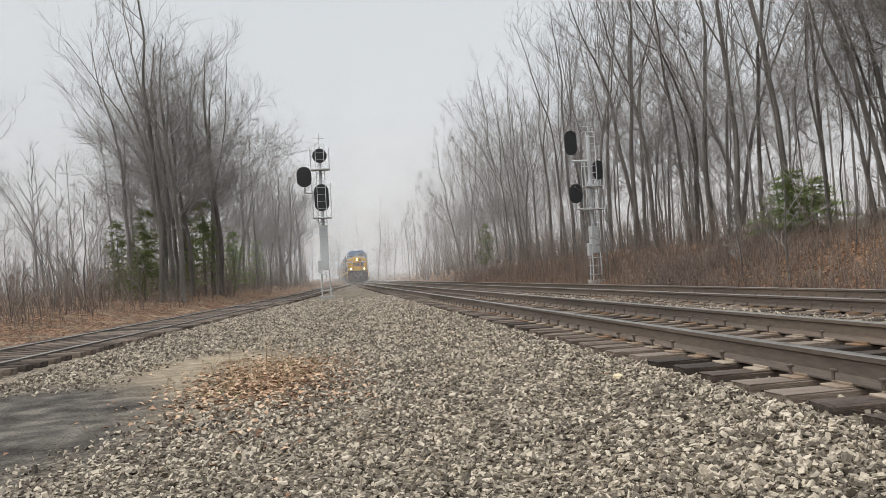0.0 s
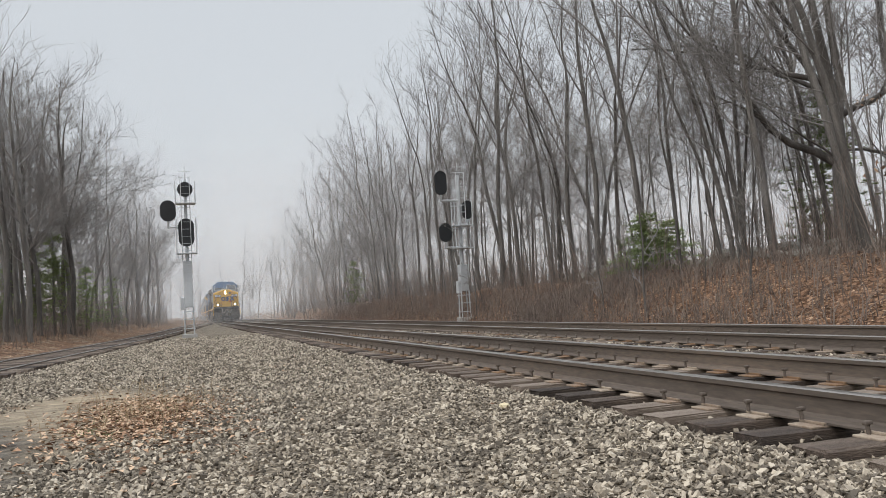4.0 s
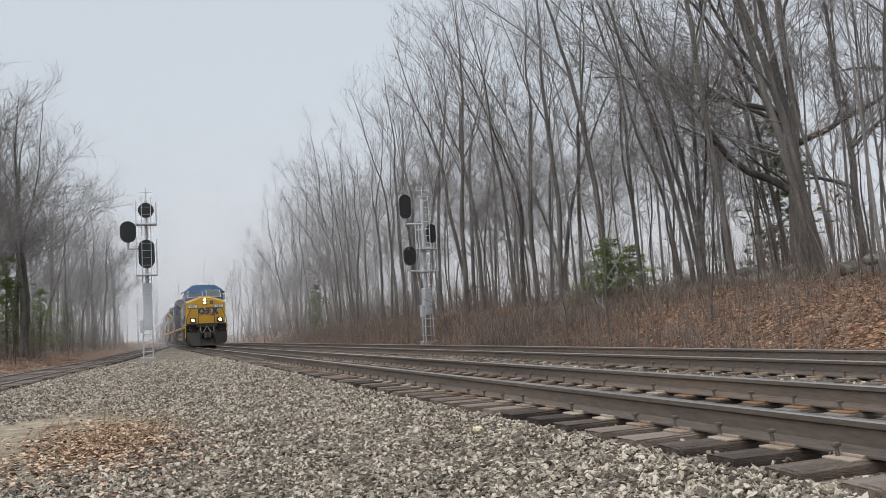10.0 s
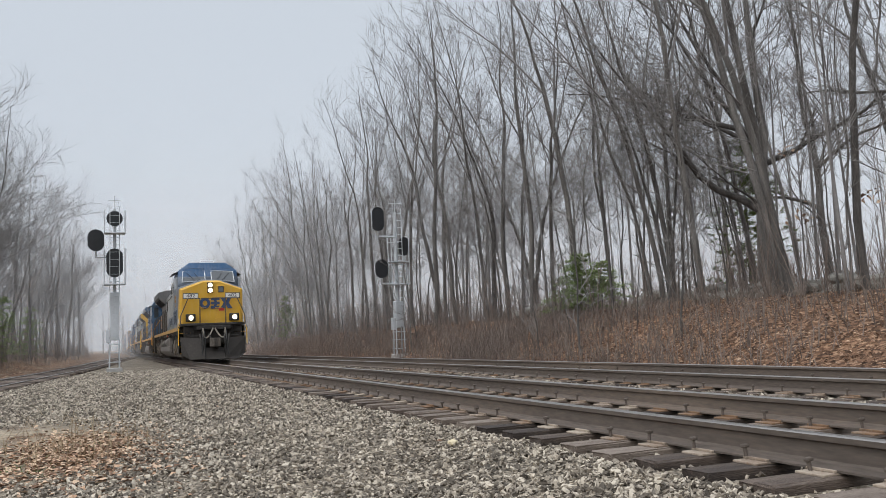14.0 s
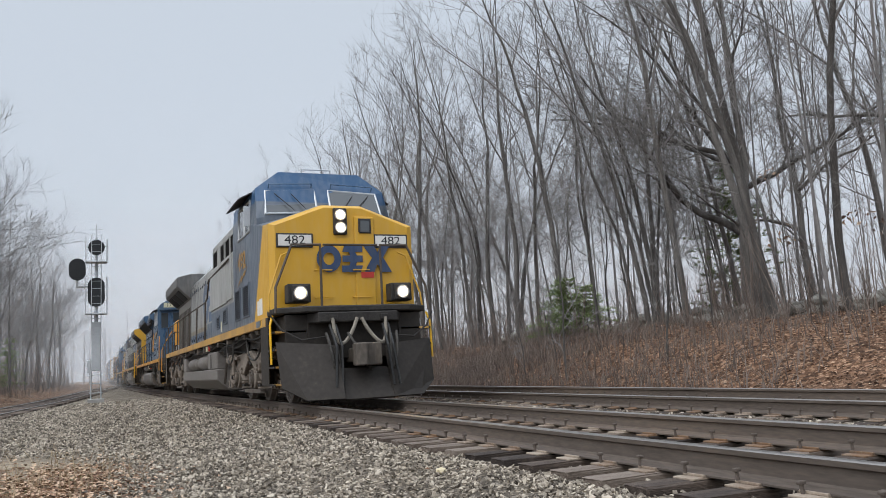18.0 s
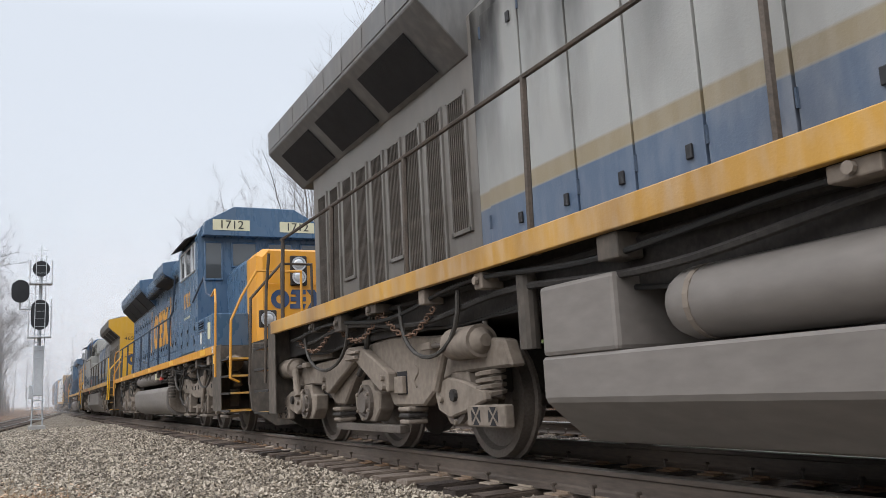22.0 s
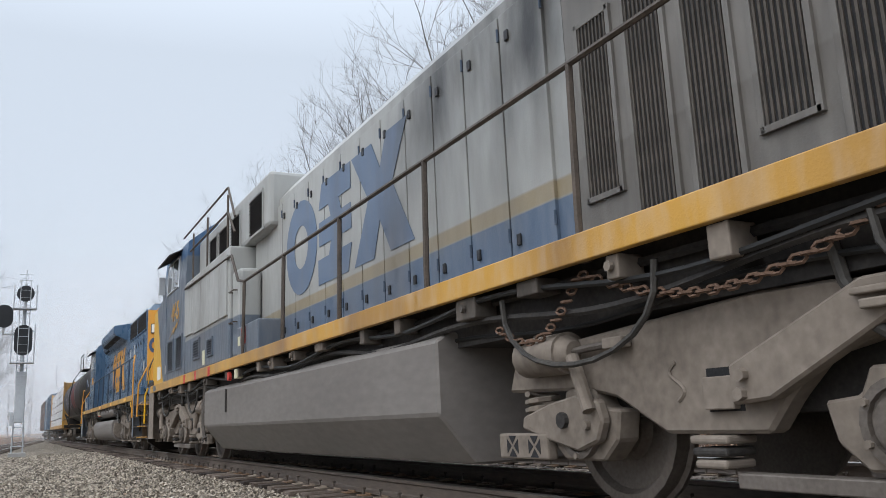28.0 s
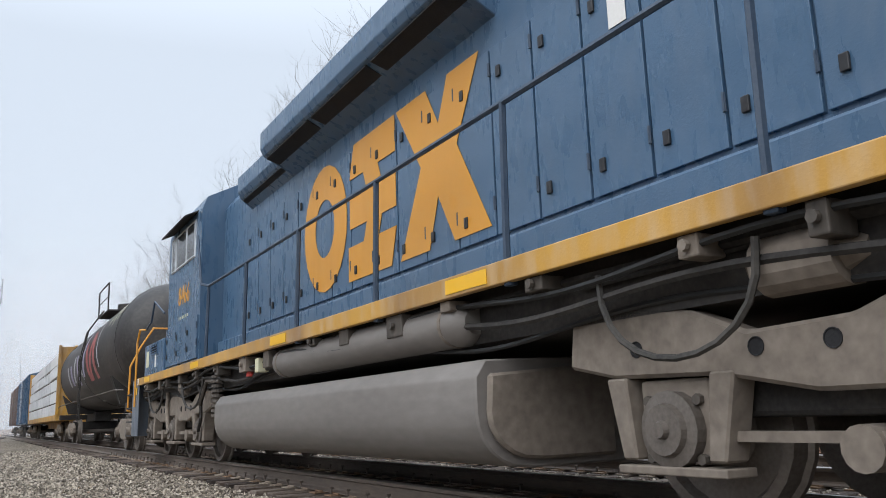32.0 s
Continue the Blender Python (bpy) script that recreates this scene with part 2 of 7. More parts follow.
def ground_material():
    m = shader("ballast_and_leaf_litter", (0.2, 0.19, 0.17), 0.95, spec=0.2)
    n, l = m.node_tree.nodes, m.node_tree.links
    b = n["Principled BSDF"]
    co = n.new("ShaderNodeTexCoord")
    sep = n.new("ShaderNodeSeparateXYZ")
    l.new(co.outputs["Object"], sep.inputs[0])

    def math_node(op, a, c=None, d=None):
        q = n.new("ShaderNodeMath")
        q.operation = op
        for i, v in enumerate((a, c, d)):
            if v is None:
                continue
            if isinstance(v, (int, float)):
                q.inputs[i].default_value = v
            else:
                l.new(v, q.inputs[i])
        return q.outputs[0]

    def noise_tex(scale, detail=5):
        t = n.new("ShaderNodeTexNoise")
        t.inputs["Scale"].default_value, t.inputs["Detail"].default_value = scale, detail
        l.new(co.outputs["Object"], t.inputs["Vector"])
        return t.outputs[0]

    def step(v, a, c):
        q = n.new("ShaderNodeMapRange")
        q.interpolation_type = 'SMOOTHSTEP'
        l.new(v, q.inputs[0])
        q.inputs[1].default_value, q.inputs[2].default_value = a, c
        return q.outputs[0]

    def ramp(fac, stops):
        r = n.new("ShaderNodeValToRGB")
        e = r.color_ramp.elements
        e[0].position, e[0].color = stops[0][0], (*stops[0][1], 1)
        e[1].position, e[1].color = stops[-1][0], (*stops[-1][1], 1)
        for p, c in stops[1:-1]:
            e.new(p).color = (*c, 1)
        l.new(fac, r.inputs[0])
        return r.outputs[0]

    def mix(fac, a, c):
        q = n.new("ShaderNodeMixRGB")
        l.new(fac, q.inputs[0])
        l.new(a, q.inputs[1])
        l.new(c, q.inputs[2])
        return q.outputs[0]

    wob = noise_tex(0.9)
    fine = noise_tex(14)
    vor = n.new("ShaderNodeTexVoronoi")
    vor.inputs["Scale"].default_value = 27
    l.new(co.outputs["Object"], vor.inputs["Vector"])
    tone = n.new("ShaderNodeSeparateColor")
    l.new(vor.outputs["Color"], tone.inputs[0])
    stone = ramp(tone.outputs[0], [(0, (0.12, 0.104, 0.086)), (0.45, (0.25, 0.215, 0.175)), (0.8, (0.37, 0.322, 0.26)), (1, (0.52, 0.455, 0.37))])
    # painted shade: the stone colour falls off towards the gaps between stones
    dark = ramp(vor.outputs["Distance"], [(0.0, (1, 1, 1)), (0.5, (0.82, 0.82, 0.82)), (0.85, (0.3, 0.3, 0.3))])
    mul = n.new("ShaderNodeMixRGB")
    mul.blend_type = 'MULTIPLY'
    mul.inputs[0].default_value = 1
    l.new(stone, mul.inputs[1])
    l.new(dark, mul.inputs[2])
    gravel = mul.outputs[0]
    leafv = n.new("ShaderNodeTexVoronoi")
    leafv.inputs["Scale"].default_value = 14
    l.new(co.outputs["Object"], leafv.inputs["Vector"])
    lt = n.new("ShaderNodeSeparateColor")
    l.new(leafv.outputs["Color"], lt.inputs[0])
    leaf = ramp(lt.outputs[1], [(0, (0.05, 0.03, 0.021)), (0.4, (0.13, 0.075, 0.048)), (0.75, (0.22, 0.13, 0.084)), (1, (0.36, 0.24, 0.165))])
    dirt = ramp(noise_tex(5, 8), [(0.3, (0.2, 0.168, 0.128)), (0.5, (0.3, 0.255, 0.195)), (0.7, (0.42, 0.36, 0.275))])
    x, y = sep.outputs[0], sep.outputs[1]
    xr = math_node('ADD', x, math_node('MULTIPLY', wob, 1.6))
    right = step(xr, 7.9, 8.9)
    bx = math_node('MULTIPLY_ADD', y, 0.083, -10.6)
    left = step(math_node('SUBTRACT', bx, xr), -1.0, 0.3)
    # patch of trodden earth and leaves beside the shoulder
    px = math_node('DIVIDE', math_node('SUBTRACT', xr, -3.9), 1.5)
    py = math_node('DIVIDE', math_node('SUBTRACT', math_node('MULTIPLY_ADD', wob, 1.8, y), 11.4), 3.9)
    rr = math_node('ADD', math_node('MULTIPLY', px, px), math_node('MULTIPLY', py, py))
    patch = math_node('SUBTRACT', 1.0, step(math_node('MULTIPLY_ADD', fine, 0.8, rr), 0.7, 1.6))
    leafy = step(math_node('MULTIPLY_ADD', fine, 0.7, noise_tex(1.3)), 0.86, 1.1)
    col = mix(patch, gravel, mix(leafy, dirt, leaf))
    # wet dark mud of the access lane
    mx = math_node('DIVIDE', math_node('SUBTRACT', xr, -5.6), 2.0)
    my = math_node('DIVIDE', math_node('SUBTRACT', math_node('MULTIPLY_ADD', wob, 2.0, y), 8.2), 3.4)
    mm = math_node('ADD', math_node('MULTIPLY', mx, mx), math_node('MULTIPLY', my, my))
    muddy = math_node('SUBTRACT', 1.0, step(math_node('MULTIPLY_ADD', fine, 0.9, mm), 0.7, 1.7))
    mud = ramp(noise_tex(3, 8), [(0.35, (0.045, 0.04, 0.037)), (0.52, (0.1, 0.092, 0.084)), (0.7, (0.2, 0.185, 0.165))])
    col = mix(muddy, col, mud)
    col = mix(right, col, leaf)
    col = mix(left, col, mix(leafy, leaf, dirt))
    tint = ramp(noise_tex(0.6, 9), [(0.3, (0.66, 0.65, 0.64)), (0.7, (1.2, 1.15, 1.07))])
    fin = n.new("ShaderNodeMixRGB")
    fin.blend_type = 'MULTIPLY'
    fin.inputs[0].default_value = 0.8
    l.new(col, fin.inputs[1])
    l.new(tint, fin.inputs[2])
    l.new(fin.outputs[0], b.inputs["Base Color"])
    bp = n.new("ShaderNodeBump")
    bp.inputs["Strength"].default_value, bp.inputs["Distance"].default_value = 0.9, 0.03
    inv = math_node('SUBTRACT', 1.0, vor.outputs["Distance"])
    l.new(math_node('ADD', inv, math_node('MULTIPLY', fine, 0.4)), bp.inputs["Height"])
    l.new(bp.outputs[0], b.inputs["Normal"])
    return m


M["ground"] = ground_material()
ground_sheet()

# ---- tracks ----
RAIL = [(-0.074, 0), (-0.074, 0.012), (-0.02, 0.03), (-0.009, 0.045), (-0.009, 0.135), (-0.034, 0.148), (-0.037, 0.178), (-0.028, 0.186),
        (0.028, 0.186), (0.037, 0.178), (0.034, 0.148), (0.009, 0.135), (0.009, 0.045), (0.02, 0.03), (0.074, 0.012), (0.074, 0)]
RAIL_H = 0.186


def rail(track, line, label=""):
    """A rail swept along points of its running surface (x, y, z)."""
    bm = bmesh.new()
    rings = []
    for x, y, z in line:
        rings.append([bm.verts.new((x + u, y, z - RAIL_H + w)) for u, w in RAIL])
    n = len(RAIL)
    for a, b in zip(rings, rings[1:]):
        for i in range(n):
            f = bm.faces.new((a[i], a[(i + 1) % n], b[(i + 1) % n], b[i]))
            f.material_index = 1 if i in (6, 7, 8) else 0
    bm.faces.new(rings[0])
    bm.faces.new(rings[-1][::-1])
    bmesh.ops.recalc_face_normals(bm, faces=bm.faces)
    return part("rail", bm, [M["rail_side"], M["rail_top"]], track, label)


def tie_mesh(name, seed):
    rnd = random.Random(seed)
    bm = bmesh.new()
    box(bm, -1.3, 1.3, -0.115, 0.115, -0.17, 0, 0.012)
    bmesh.ops.subdivide_edges(bm, edges=[e for e in bm.edges if abs(e.verts[0].co.x - e.verts[1].co.x) > 1], cuts=3)
    for v in bm.verts:
        v.co += Vector((rnd.uniform(-1, 1) * 0.012, rnd.uniform(-1, 1) * 0.006, rnd.uniform(-1, 1) * 0.004))
    return mesh_of(name, bm, M["tie"])


TIES = [tie_mesh("tie", s) for s in range(5)]


def plate_mesh():
    bm = bmesh.new()
    box(bm, -0.18, 0.18, -0.098, 0.098, 0, 0.014, 0.004)
    for s in (-1, 1):
        box(bm, s * 0.078, s * 0.098, -0.098, 0.098, 0.0145, 0.03, 0.003)
    return mesh_of("tie_plate", bm, M["plate"])


def spike_mesh():
    bm = bmesh.new()
    tube(bm, (0, 0, 0), (0, 0, 0.05), 0.012, 0.012, 6)
    box(bm, -0.024, 0.02, -0.018, 0.018, 0.0505, 0.072, 0.006)
    return mesh_of("spike", bm, M["rail_side"])


PLATE, SPIKE = plate_mesh(), spike_mesh()
rnd = random.Random(4)


def lay_track(name, label, rail_a, rail_b, ys, detail, turn=0.0):
    """Two rails (functions of y), and ties; plates and spikes where y lies within detail."""
    t = thing(name, label, "railway track", kind="structure")
    line = np.concatenate([np.arange(ys[0], 60, 6.0), np.arange(60, ys[1], 12.0), [ys[1]]])
    for r in (rail_a, rail_b):
        rail(t, [(*r(float(y)),) for y in line])
    y = ys[0]
    while y < min(ys[1], 92):
        (ax, _, az), (bx, _, bz) = rail_a(y), rail_b(y)
        ob = part("tie", rnd.choice(TIES), None, t)
        lean = math.atan2(bz - az, bx - ax)
        ob.matrix_basis = Matrix.Translation(((ax + bx) / 2 + rnd.uniform(-.03, .03), y, (az + bz) / 2 - RAIL_H - 0.016)) @ Euler((0, -lean, turn + rnd.uniform(-.012, .012))).to_matrix().to_4x4()
        if detail[0] < y < detail[1]:
            for rx, rz in ((ax, az), (bx, bz)):
                base = Matrix.Translation((rx, y + (rx - (ax + bx) / 2) * math.tan(turn), rz - RAIL_H - 0.016)) @ Euler((0, 0, turn)).to_matrix().to_4x4()
                p = part("tie_plate", PLATE, None, t)
                p.matrix_basis = base
                for u, v in ((-0.115, 0.05), (0.115, -0.05)):
                    if rnd.random() < 0.9:
                        s = part("spike", SPIKE, None, t)
                        s.matrix_basis = base @ Matrix.Translation((u, v, 0.012 + rnd.uniform(0, 0.035))) @ Euler((rnd.uniform(-.1, .1), rnd.uniform(-.1, .1), 0 if u > 0 else math.pi)).to_matrix().to_4x4()
        y += 0.481 + rnd.uniform(-.02, .02)
    return t


near_track = lay_track("railway_track", "near main-line track with worn rails on dark wooden ties", lambda y: (0.0, y, 0.0), lambda y: (1.505, y, 0.0), (-14, 420), (1.0, 26))
far_track = lay_track("railway_track", "second main-line track with dark rails in grey ballast", lambda y: (4.05, y, -0.036), lambda y: (5.555, y, -0.017), (-14, 420), (5, 22))
branch = lay_track("railway_track", "rusty branch track that joins the main line", lambda y: (branch_x(y), y, float(branch_z(y))), lambda y: (branch_x(y) - 1.505, y, float(branch_z(y))), (-14, 96), (0, 0), -math.atan(BRANCH_SLOPE))


# ---- loose ballast ----
def stone_field(name, label, n, place, size, seed, material):
    """Many angular stones in one mesh; place gives the centres."""
    r = np.random.RandomState(seed)
    base = np.array([(-1, -1, -1), (1, -1, -1), (1, 1, -1), (-1, 1, -1), (-1, -1, 1), (1, -1, 1), (1, 1, 1), (-1, 1, 1)]) * .8
    tri = np.array([(0, 2, 1), (0, 3, 2), (4, 5, 6), (4, 6, 7), (0, 1, 5), (0, 5, 4), (1, 2, 6), (1, 6, 5), (2, 3, 7), (2, 7, 6), (3, 0, 4), (3, 4, 7)])
    c = place(r, n)
    n = len(c)
    s = size[0] + (size[1] - size[0]) * r.rand(n, 1) ** 1.6
    s = s * (1 + .03 * np.clip(c[:, 1:2] - 6, 0, 40))
    ax = s * (np.array([.8, .55, .26]) + np.array([.8, .5, .34]) * r.rand(n, 3))
    v = (base[None] + .75 * (r.rand(n, len(base), 3) - .5)) * ax[:, None, :]
    # random turn
    q = r.randn(n, 4) * np.array([1, .4, .4, 1])
    q /= np.linalg.norm(q, axis=1, keepdims=True)
    w, x, y, z = q.T
    R = np.stack([1 - 2 * (y * y + z * z), 2 * (x * y - z * w), 2 * (x * z + y * w), 2 * (x * y + z * w), 1 - 2 * (x * x + z * z), 2 * (y * z - x * w), 2 * (x * z - y * w), 2 * (y * z + x * w), 1 - 2 * (x * x + y * y)], -1).reshape(n, 3, 3)
    v = np.einsum("nij,nkj->nki", R, v) + c[:, None, :]
    f = (tri[None] + (np.arange(n) * len(base))[:, None, None]).reshape(-1, 3)
    ob = new(name, raw_mesh(name, v.reshape(-1, 3), f, material))
    return tagged(ob, label, "gravel", kind="stuff")


def shoulder(r, n):
    """Centres on the shoulder between the camera's side and the near rail, thinning with distance."""
    y = 2.3 + 36 * r.rand(n) ** 2.3
    x = -7.2 + 6.65 * r.rand(n)
    inside = ((x + 4.6) / 1.3) ** 2 + ((y - 10.6) / 3.4) ** 2
    k = (inside > 0.6 + 0.7 * r.rand(n)) & (x > branch_x(y) + .5)
    mud = ((x + 6.4) / 1.9) ** 2 + ((y - 7.2) / 3.2) ** 2
    k &= mud > 0.5 + 0.7 * r.rand(n)
    x, y = x[k], y[k]
    return np.stack([x, y, ground_z(x, y) + 0.006 + 0.02 * r.rand(len(x))], -1)


def cribs(r, n):
    """Centres between and beside the ties."""
    y = 2.5 + 26 * r.rand(n) ** 1.7
    x = -0.9 + 7.6 * r.rand(n)
    k = (np.abs(np.abs(x - 0.7525) - .7525) > 0.1) & (x > -0.75)
    k &= np.abs(np.abs(x - 4.8) - .7525) > 0.1
    x, y = x[k], y[k]
    return np.stack([x, y, ground_z(x, y) - 0.004 + 0.02 * r.rand(len(x))], -1)


stone_field("ballast_stones", "loose angular grey-brown ballast stones", 84000, shoulder, (0.0085, 0.021), 1, M["ballast"])
stone_field("ballast_stones", "grey ballast stones between the ties", 24000, cribs, (0.010, 0.024), 2, M["ballast"])


# ---- trees ----
def bare_tree(seed, height, radius, fork, leaders, sides, spread, counts, twigs, limbs=(), twig_r=.0062, reach=.26):
    """The wood of a bare tree: trunk and crown meshes of tapered, forking limbs."""
    r = random.Random(seed)
    sets = {"trunk": ([], []), "crown": ([], [])}

    def limb(p, d, length, r0, r1, n, segs, wander, kind, rise):
        vs, fs = sets[kind]
        d = d.normalized()
        a = d.orthogonal().normalized()
        start, pts = len(vs), []
        for i in range(segs + 1):
            rad = r0 + (r1 - r0) * i / segs
            b = d.cross(a).normalized()
            a = b.cross(d).normalized()
            for k in range(n):
                an = 2 * math.pi * k / n
                vs.append(p + (a * math.cos(an) + b * math.sin(an)) * rad)
            pts.append((p.copy(), d.copy(), rad))
            p = p + d * (length / segs)
            d = (d + Vector((r.gauss(0, 1), r.gauss(0, 1), r.gauss(0, .6) + rise)) * wander).normalized()
        for i in range(segs):
            q, s = start + i * n, start + (i + 1) * n
            for k in range(n):
                e = (k + 1) % n
                fs += [(q + k, q + e, s + e), (q + k, s + e, s + k)]
        return pts

    def twig(p, d, length):
        vs, fs = sets["crown"]
        a = d.orthogonal().normalized()
        b = d.cross(a).normalized()
        q, e = len(vs), a * twig_r * math.cos(length * 40) + b * twig_r * math.sin(length * 40)
        vs.extend([p - e, p + e, p + d.normalized() * length])
        fs.append((q, q + 1, q + 2))

    def aside(d, low, high):
        """A direction turned off d by an angle between low and high."""
        o = d.orthogonal().normalized()
        o.rotate(Matrix.Rotation(r.uniform(0, 6.283), 3, d))
        an = r.uniform(low, high)
        return d * math.cos(an) + o * math.sin(an)

    def at(pts, t):
        f = t * (len(pts) - 1)
        i = min(int(f), len(pts) - 2)
        return pts[i][0].lerp(pts[i + 1][0], f - i), pts[i][1], pts[i][2] + (pts[i + 1][2] - pts[i][2]) * (f - i)

    def crown(pts, length, depth):
        n = counts[depth - 1]
        for j in range(n):
            t = .22 + .78 * (j + r.random()) / n
            p, d, rad = at(pts, t)
            ln = length * r.uniform(.42, .8) * (1.15 - .5 * t)
            way = aside(d, .4, .95) + Vector((0, 0, .2))
            if depth < len(counts):
                sub = limb(p, way, ln, max(rad * .62, .009), .007, 3, 4 if depth == 1 else 2, .17, "crown", .3)
                crown(sub, ln, depth + 1)
            else:
                sub = limb(p, way, ln, max(rad * .7, .009), .004, 3, 2, .2, "crown", .3)
                for k in range(twigs):
                    q, e, _ = at(sub, .15 + .85 * (k + r.random()) / twigs)
                    twig(q, aside(e, .3, 1.0) + Vector((0, 0, .15)), r.uniform(.5, 1.5) * height / 18)

    trunk = limb(Vector((0, 0, -.4)), Vector((0, 0, 1)), height * fork, radius, radius * .66, 8, 8, .05, "trunk", .15)
    top, d, rad = trunk[-1]
    lead = limb(top, aside(d, .05, .2), height * (1 - fork) * .98, rad * .85, .012, 6, 8, .085, "trunk", .35)
    crown(lead, height * (1 - fork) * .62, 1)
    for j in range(leaders):
        p, d, rad = at(trunk, r.uniform(.78, 1))
        ln = height * (1 - fork) * r.uniform(.75, 1.0)
        pts = limb(p, aside(d, .3, .35 + spread), ln, rad * r.uniform(.45, .62), .010, 5, 8, .1, "crown", .4)
        crown(pts, ln * .66, 1)
    for j in range(sides):
        p, d, rad = at(trunk, .4 + .58 * (j + r.random()) / sides)
        ln = height * r.uniform(reach * .5, reach)
        pts = limb(p, aside(d, .7, 1.2), ln, rad * r.uniform(.18, .3), .008, 4, 5, .13, "crown", .5)
        crown(pts, ln * .8, 1)
    for z, way, ln, lr in limbs:
        p, d, rad = at(trunk, z)
        pts = limb(p, Vector(way), ln, lr, .02, 7, 10, .17, "crown", .12)
        crown(pts, ln * .5, 1)
        crown(pts, ln * .3, 1)
    out = []
    for kind in ("trunk", "crown"):
        vs, fs = sets[kind]
        me = raw_mesh(kind, [tuple(v) for v in vs], fs, M["bark"] if kind == "trunk" else M["twig"])
        me.polygons.foreach_set("use_smooth", [True] * len(me.polygons))
        out.append(me)
    return out


def tree(name, label, meshes, m, group):
    t = thing(name, label, "tree", m, group)
    part("trunk", meshes[0], None, t)
    part("crown", meshes[1], None, t)
    return t


TALL = [bare_tree(10 + i, 18.5, .115 + .02 * (i % 3), (.46, .54, .4, .5, .58)[i], 1 + i % 2, 7, .22, (6, 5), 3, (), .0056) for i in range(5)]
POLE = [bare_tree(30 + i, 14, .06, .55, 1, 6, .2, (5, 4), 3, (), .0052) for i in range(3)]
FAR = [bare_tree(40 + i, 18, .12, (.4, .5, .34)[i], 2 + i % 2, 6, .28, (5, 4), 4, (), .008) for i in range(3)]
ROUND = [bare_tree(45 + i, 16.5, .17, .66, 1, 15, .3, (6, 5), 4, (), .0062, .36) for i in range(3)]
SAPLING = [bare_tree(70 + i, 4.5, .03, .5, 1, 4, .3, (3, 3), 3) for i in range(3)]
rnd = random.Random(11)


def plant(meshes, x, y, size, label, group, name="tree", lean=0.0):
    z = float(ground_z(x, y) + rough_z(x, y))
    turn = Matrix.Rotation(-lean, 4, "Y") @ Euler((rnd.uniform(-.04, .04), rnd.uniform(-.04, .04), rnd.uniform(0, 6.28))).to_matrix().to_4x4()
    m = Matrix.Translation((x, y, z)) @ turn @ Matrix.Scale(size, 4)
    return tree(name, label, meshes, m, group)


LABEL_R = "tall bare grey-barked tree on the leaf-strewn bank"
LABEL_L = "tall bare tree beyond the branch track"
# the wood on the bank to the right; the outer trees lean out over the track
for i in range(50):
    y = 15 + 100 * ((i + rnd.random()) / 50) ** 1.2
    x = 12.6 + rnd.uniform(0, 3.6) + (y > 60) * rnd.uniform(-1.2, 1)
    plant(rnd.choice(TALL if y < 62 else FAR), x, y, rnd.uniform(.85, 1.12), LABEL_R, "trees on the right bank", lean=rnd.uniform(0, .13))
for i in range(20):
    y = 12 + 90 * ((i + rnd.random()) / 20) ** 1.15
    plant(rnd.choice(TALL + POLE if y < 45 else FAR), rnd.uniform(17, 34), y, rnd.uniform(.8, 1.15), LABEL_R, "trees on the right bank", lean=rnd.uniform(-.05, .12))
for i in range(36):
    plant(rnd.choice(POLE), rnd.uniform(12, 22), 13 + 42 * rnd.random(), rnd.uniform(.6, 1.05), "slender bare young tree on the bank", "young trees on the right bank", lean=rnd.uniform(-.03, .16))
OAK = [bare_tree(50, 19, .27, .34, 2, 2, .45, (5, 4), 3, ((.55, (-.62, .42, .55), 8.5, .15), (.97, (-.7, .4, .28), 7.5, .11), (.8, (.8, -.3, .4), 7, .12), (.9, (.1, .8, .5), 7, .11))),
       bare_tree(51, 18, .2, .4, 2, 3, .5, (5, 4), 3, ((.6, (.6, .5, .45), 6.5, .1), (.85, (-.8, -.2, .35), 6, .1)))]
for meshes in OAK:
    meshes[1].materials[0] = M["bark"]
plant(OAK[0], 17.7, 22.0, 1.0, "large spreading bare oak on the bank", "oaks on the right bank").rotation_euler = (0, 0, 0)
for x, y, s in ((21.5, 17.2, 1.0), (24, 25, .95)):
    plant(OAK[1], x, y, s, "large spreading bare oak on the bank", "oaks on the right bank")
# the wood on the left
for i in range(23):
    y = 42 + 80 * ((i + rnd.random()) / 23) ** 1.15
    x = branch_x(min(y, 95)) - rnd.uniform(5.5, 11)
    plant(rnd.choice(TALL + ROUND if y < 60 else FAR + ROUND), x, y, rnd.uniform(.82, 1.08) if y < 75 else rnd.uniform(.7, .95), LABEL_L, "trees on the left", lean=rnd.uniform(-.1, .06))
for i in range(7):
    y = 43 + 2.8 * i + rnd.uniform(-1, 1)
    plant(rnd.choice(ROUND), branch_x(y) - rnd.uniform(5.2, 8.5), y, rnd.uniform(.82, 1.0), "broad-crowned bare tree beyond the branch track", "trees on the left")
for i in range(20):
    y = 32 + 70 * rnd.random()
    x = branch_x(min(y, 95)) - rnd.uniform(12, 30)
    plant(rnd.choice(POLE + FAR), x, y, rnd.uniform(.8, 1.05), LABEL_L, "trees on the left")
for i in range(26):
    y = 125 + 70 * rnd.random()
    plant(rnd.choice(FAR), rnd.choice((-1, 1)) * rnd.uniform(6, 26) - 2, y, rnd.uniform(.6, .95), "distant bare tree in the mist", "distant trees")


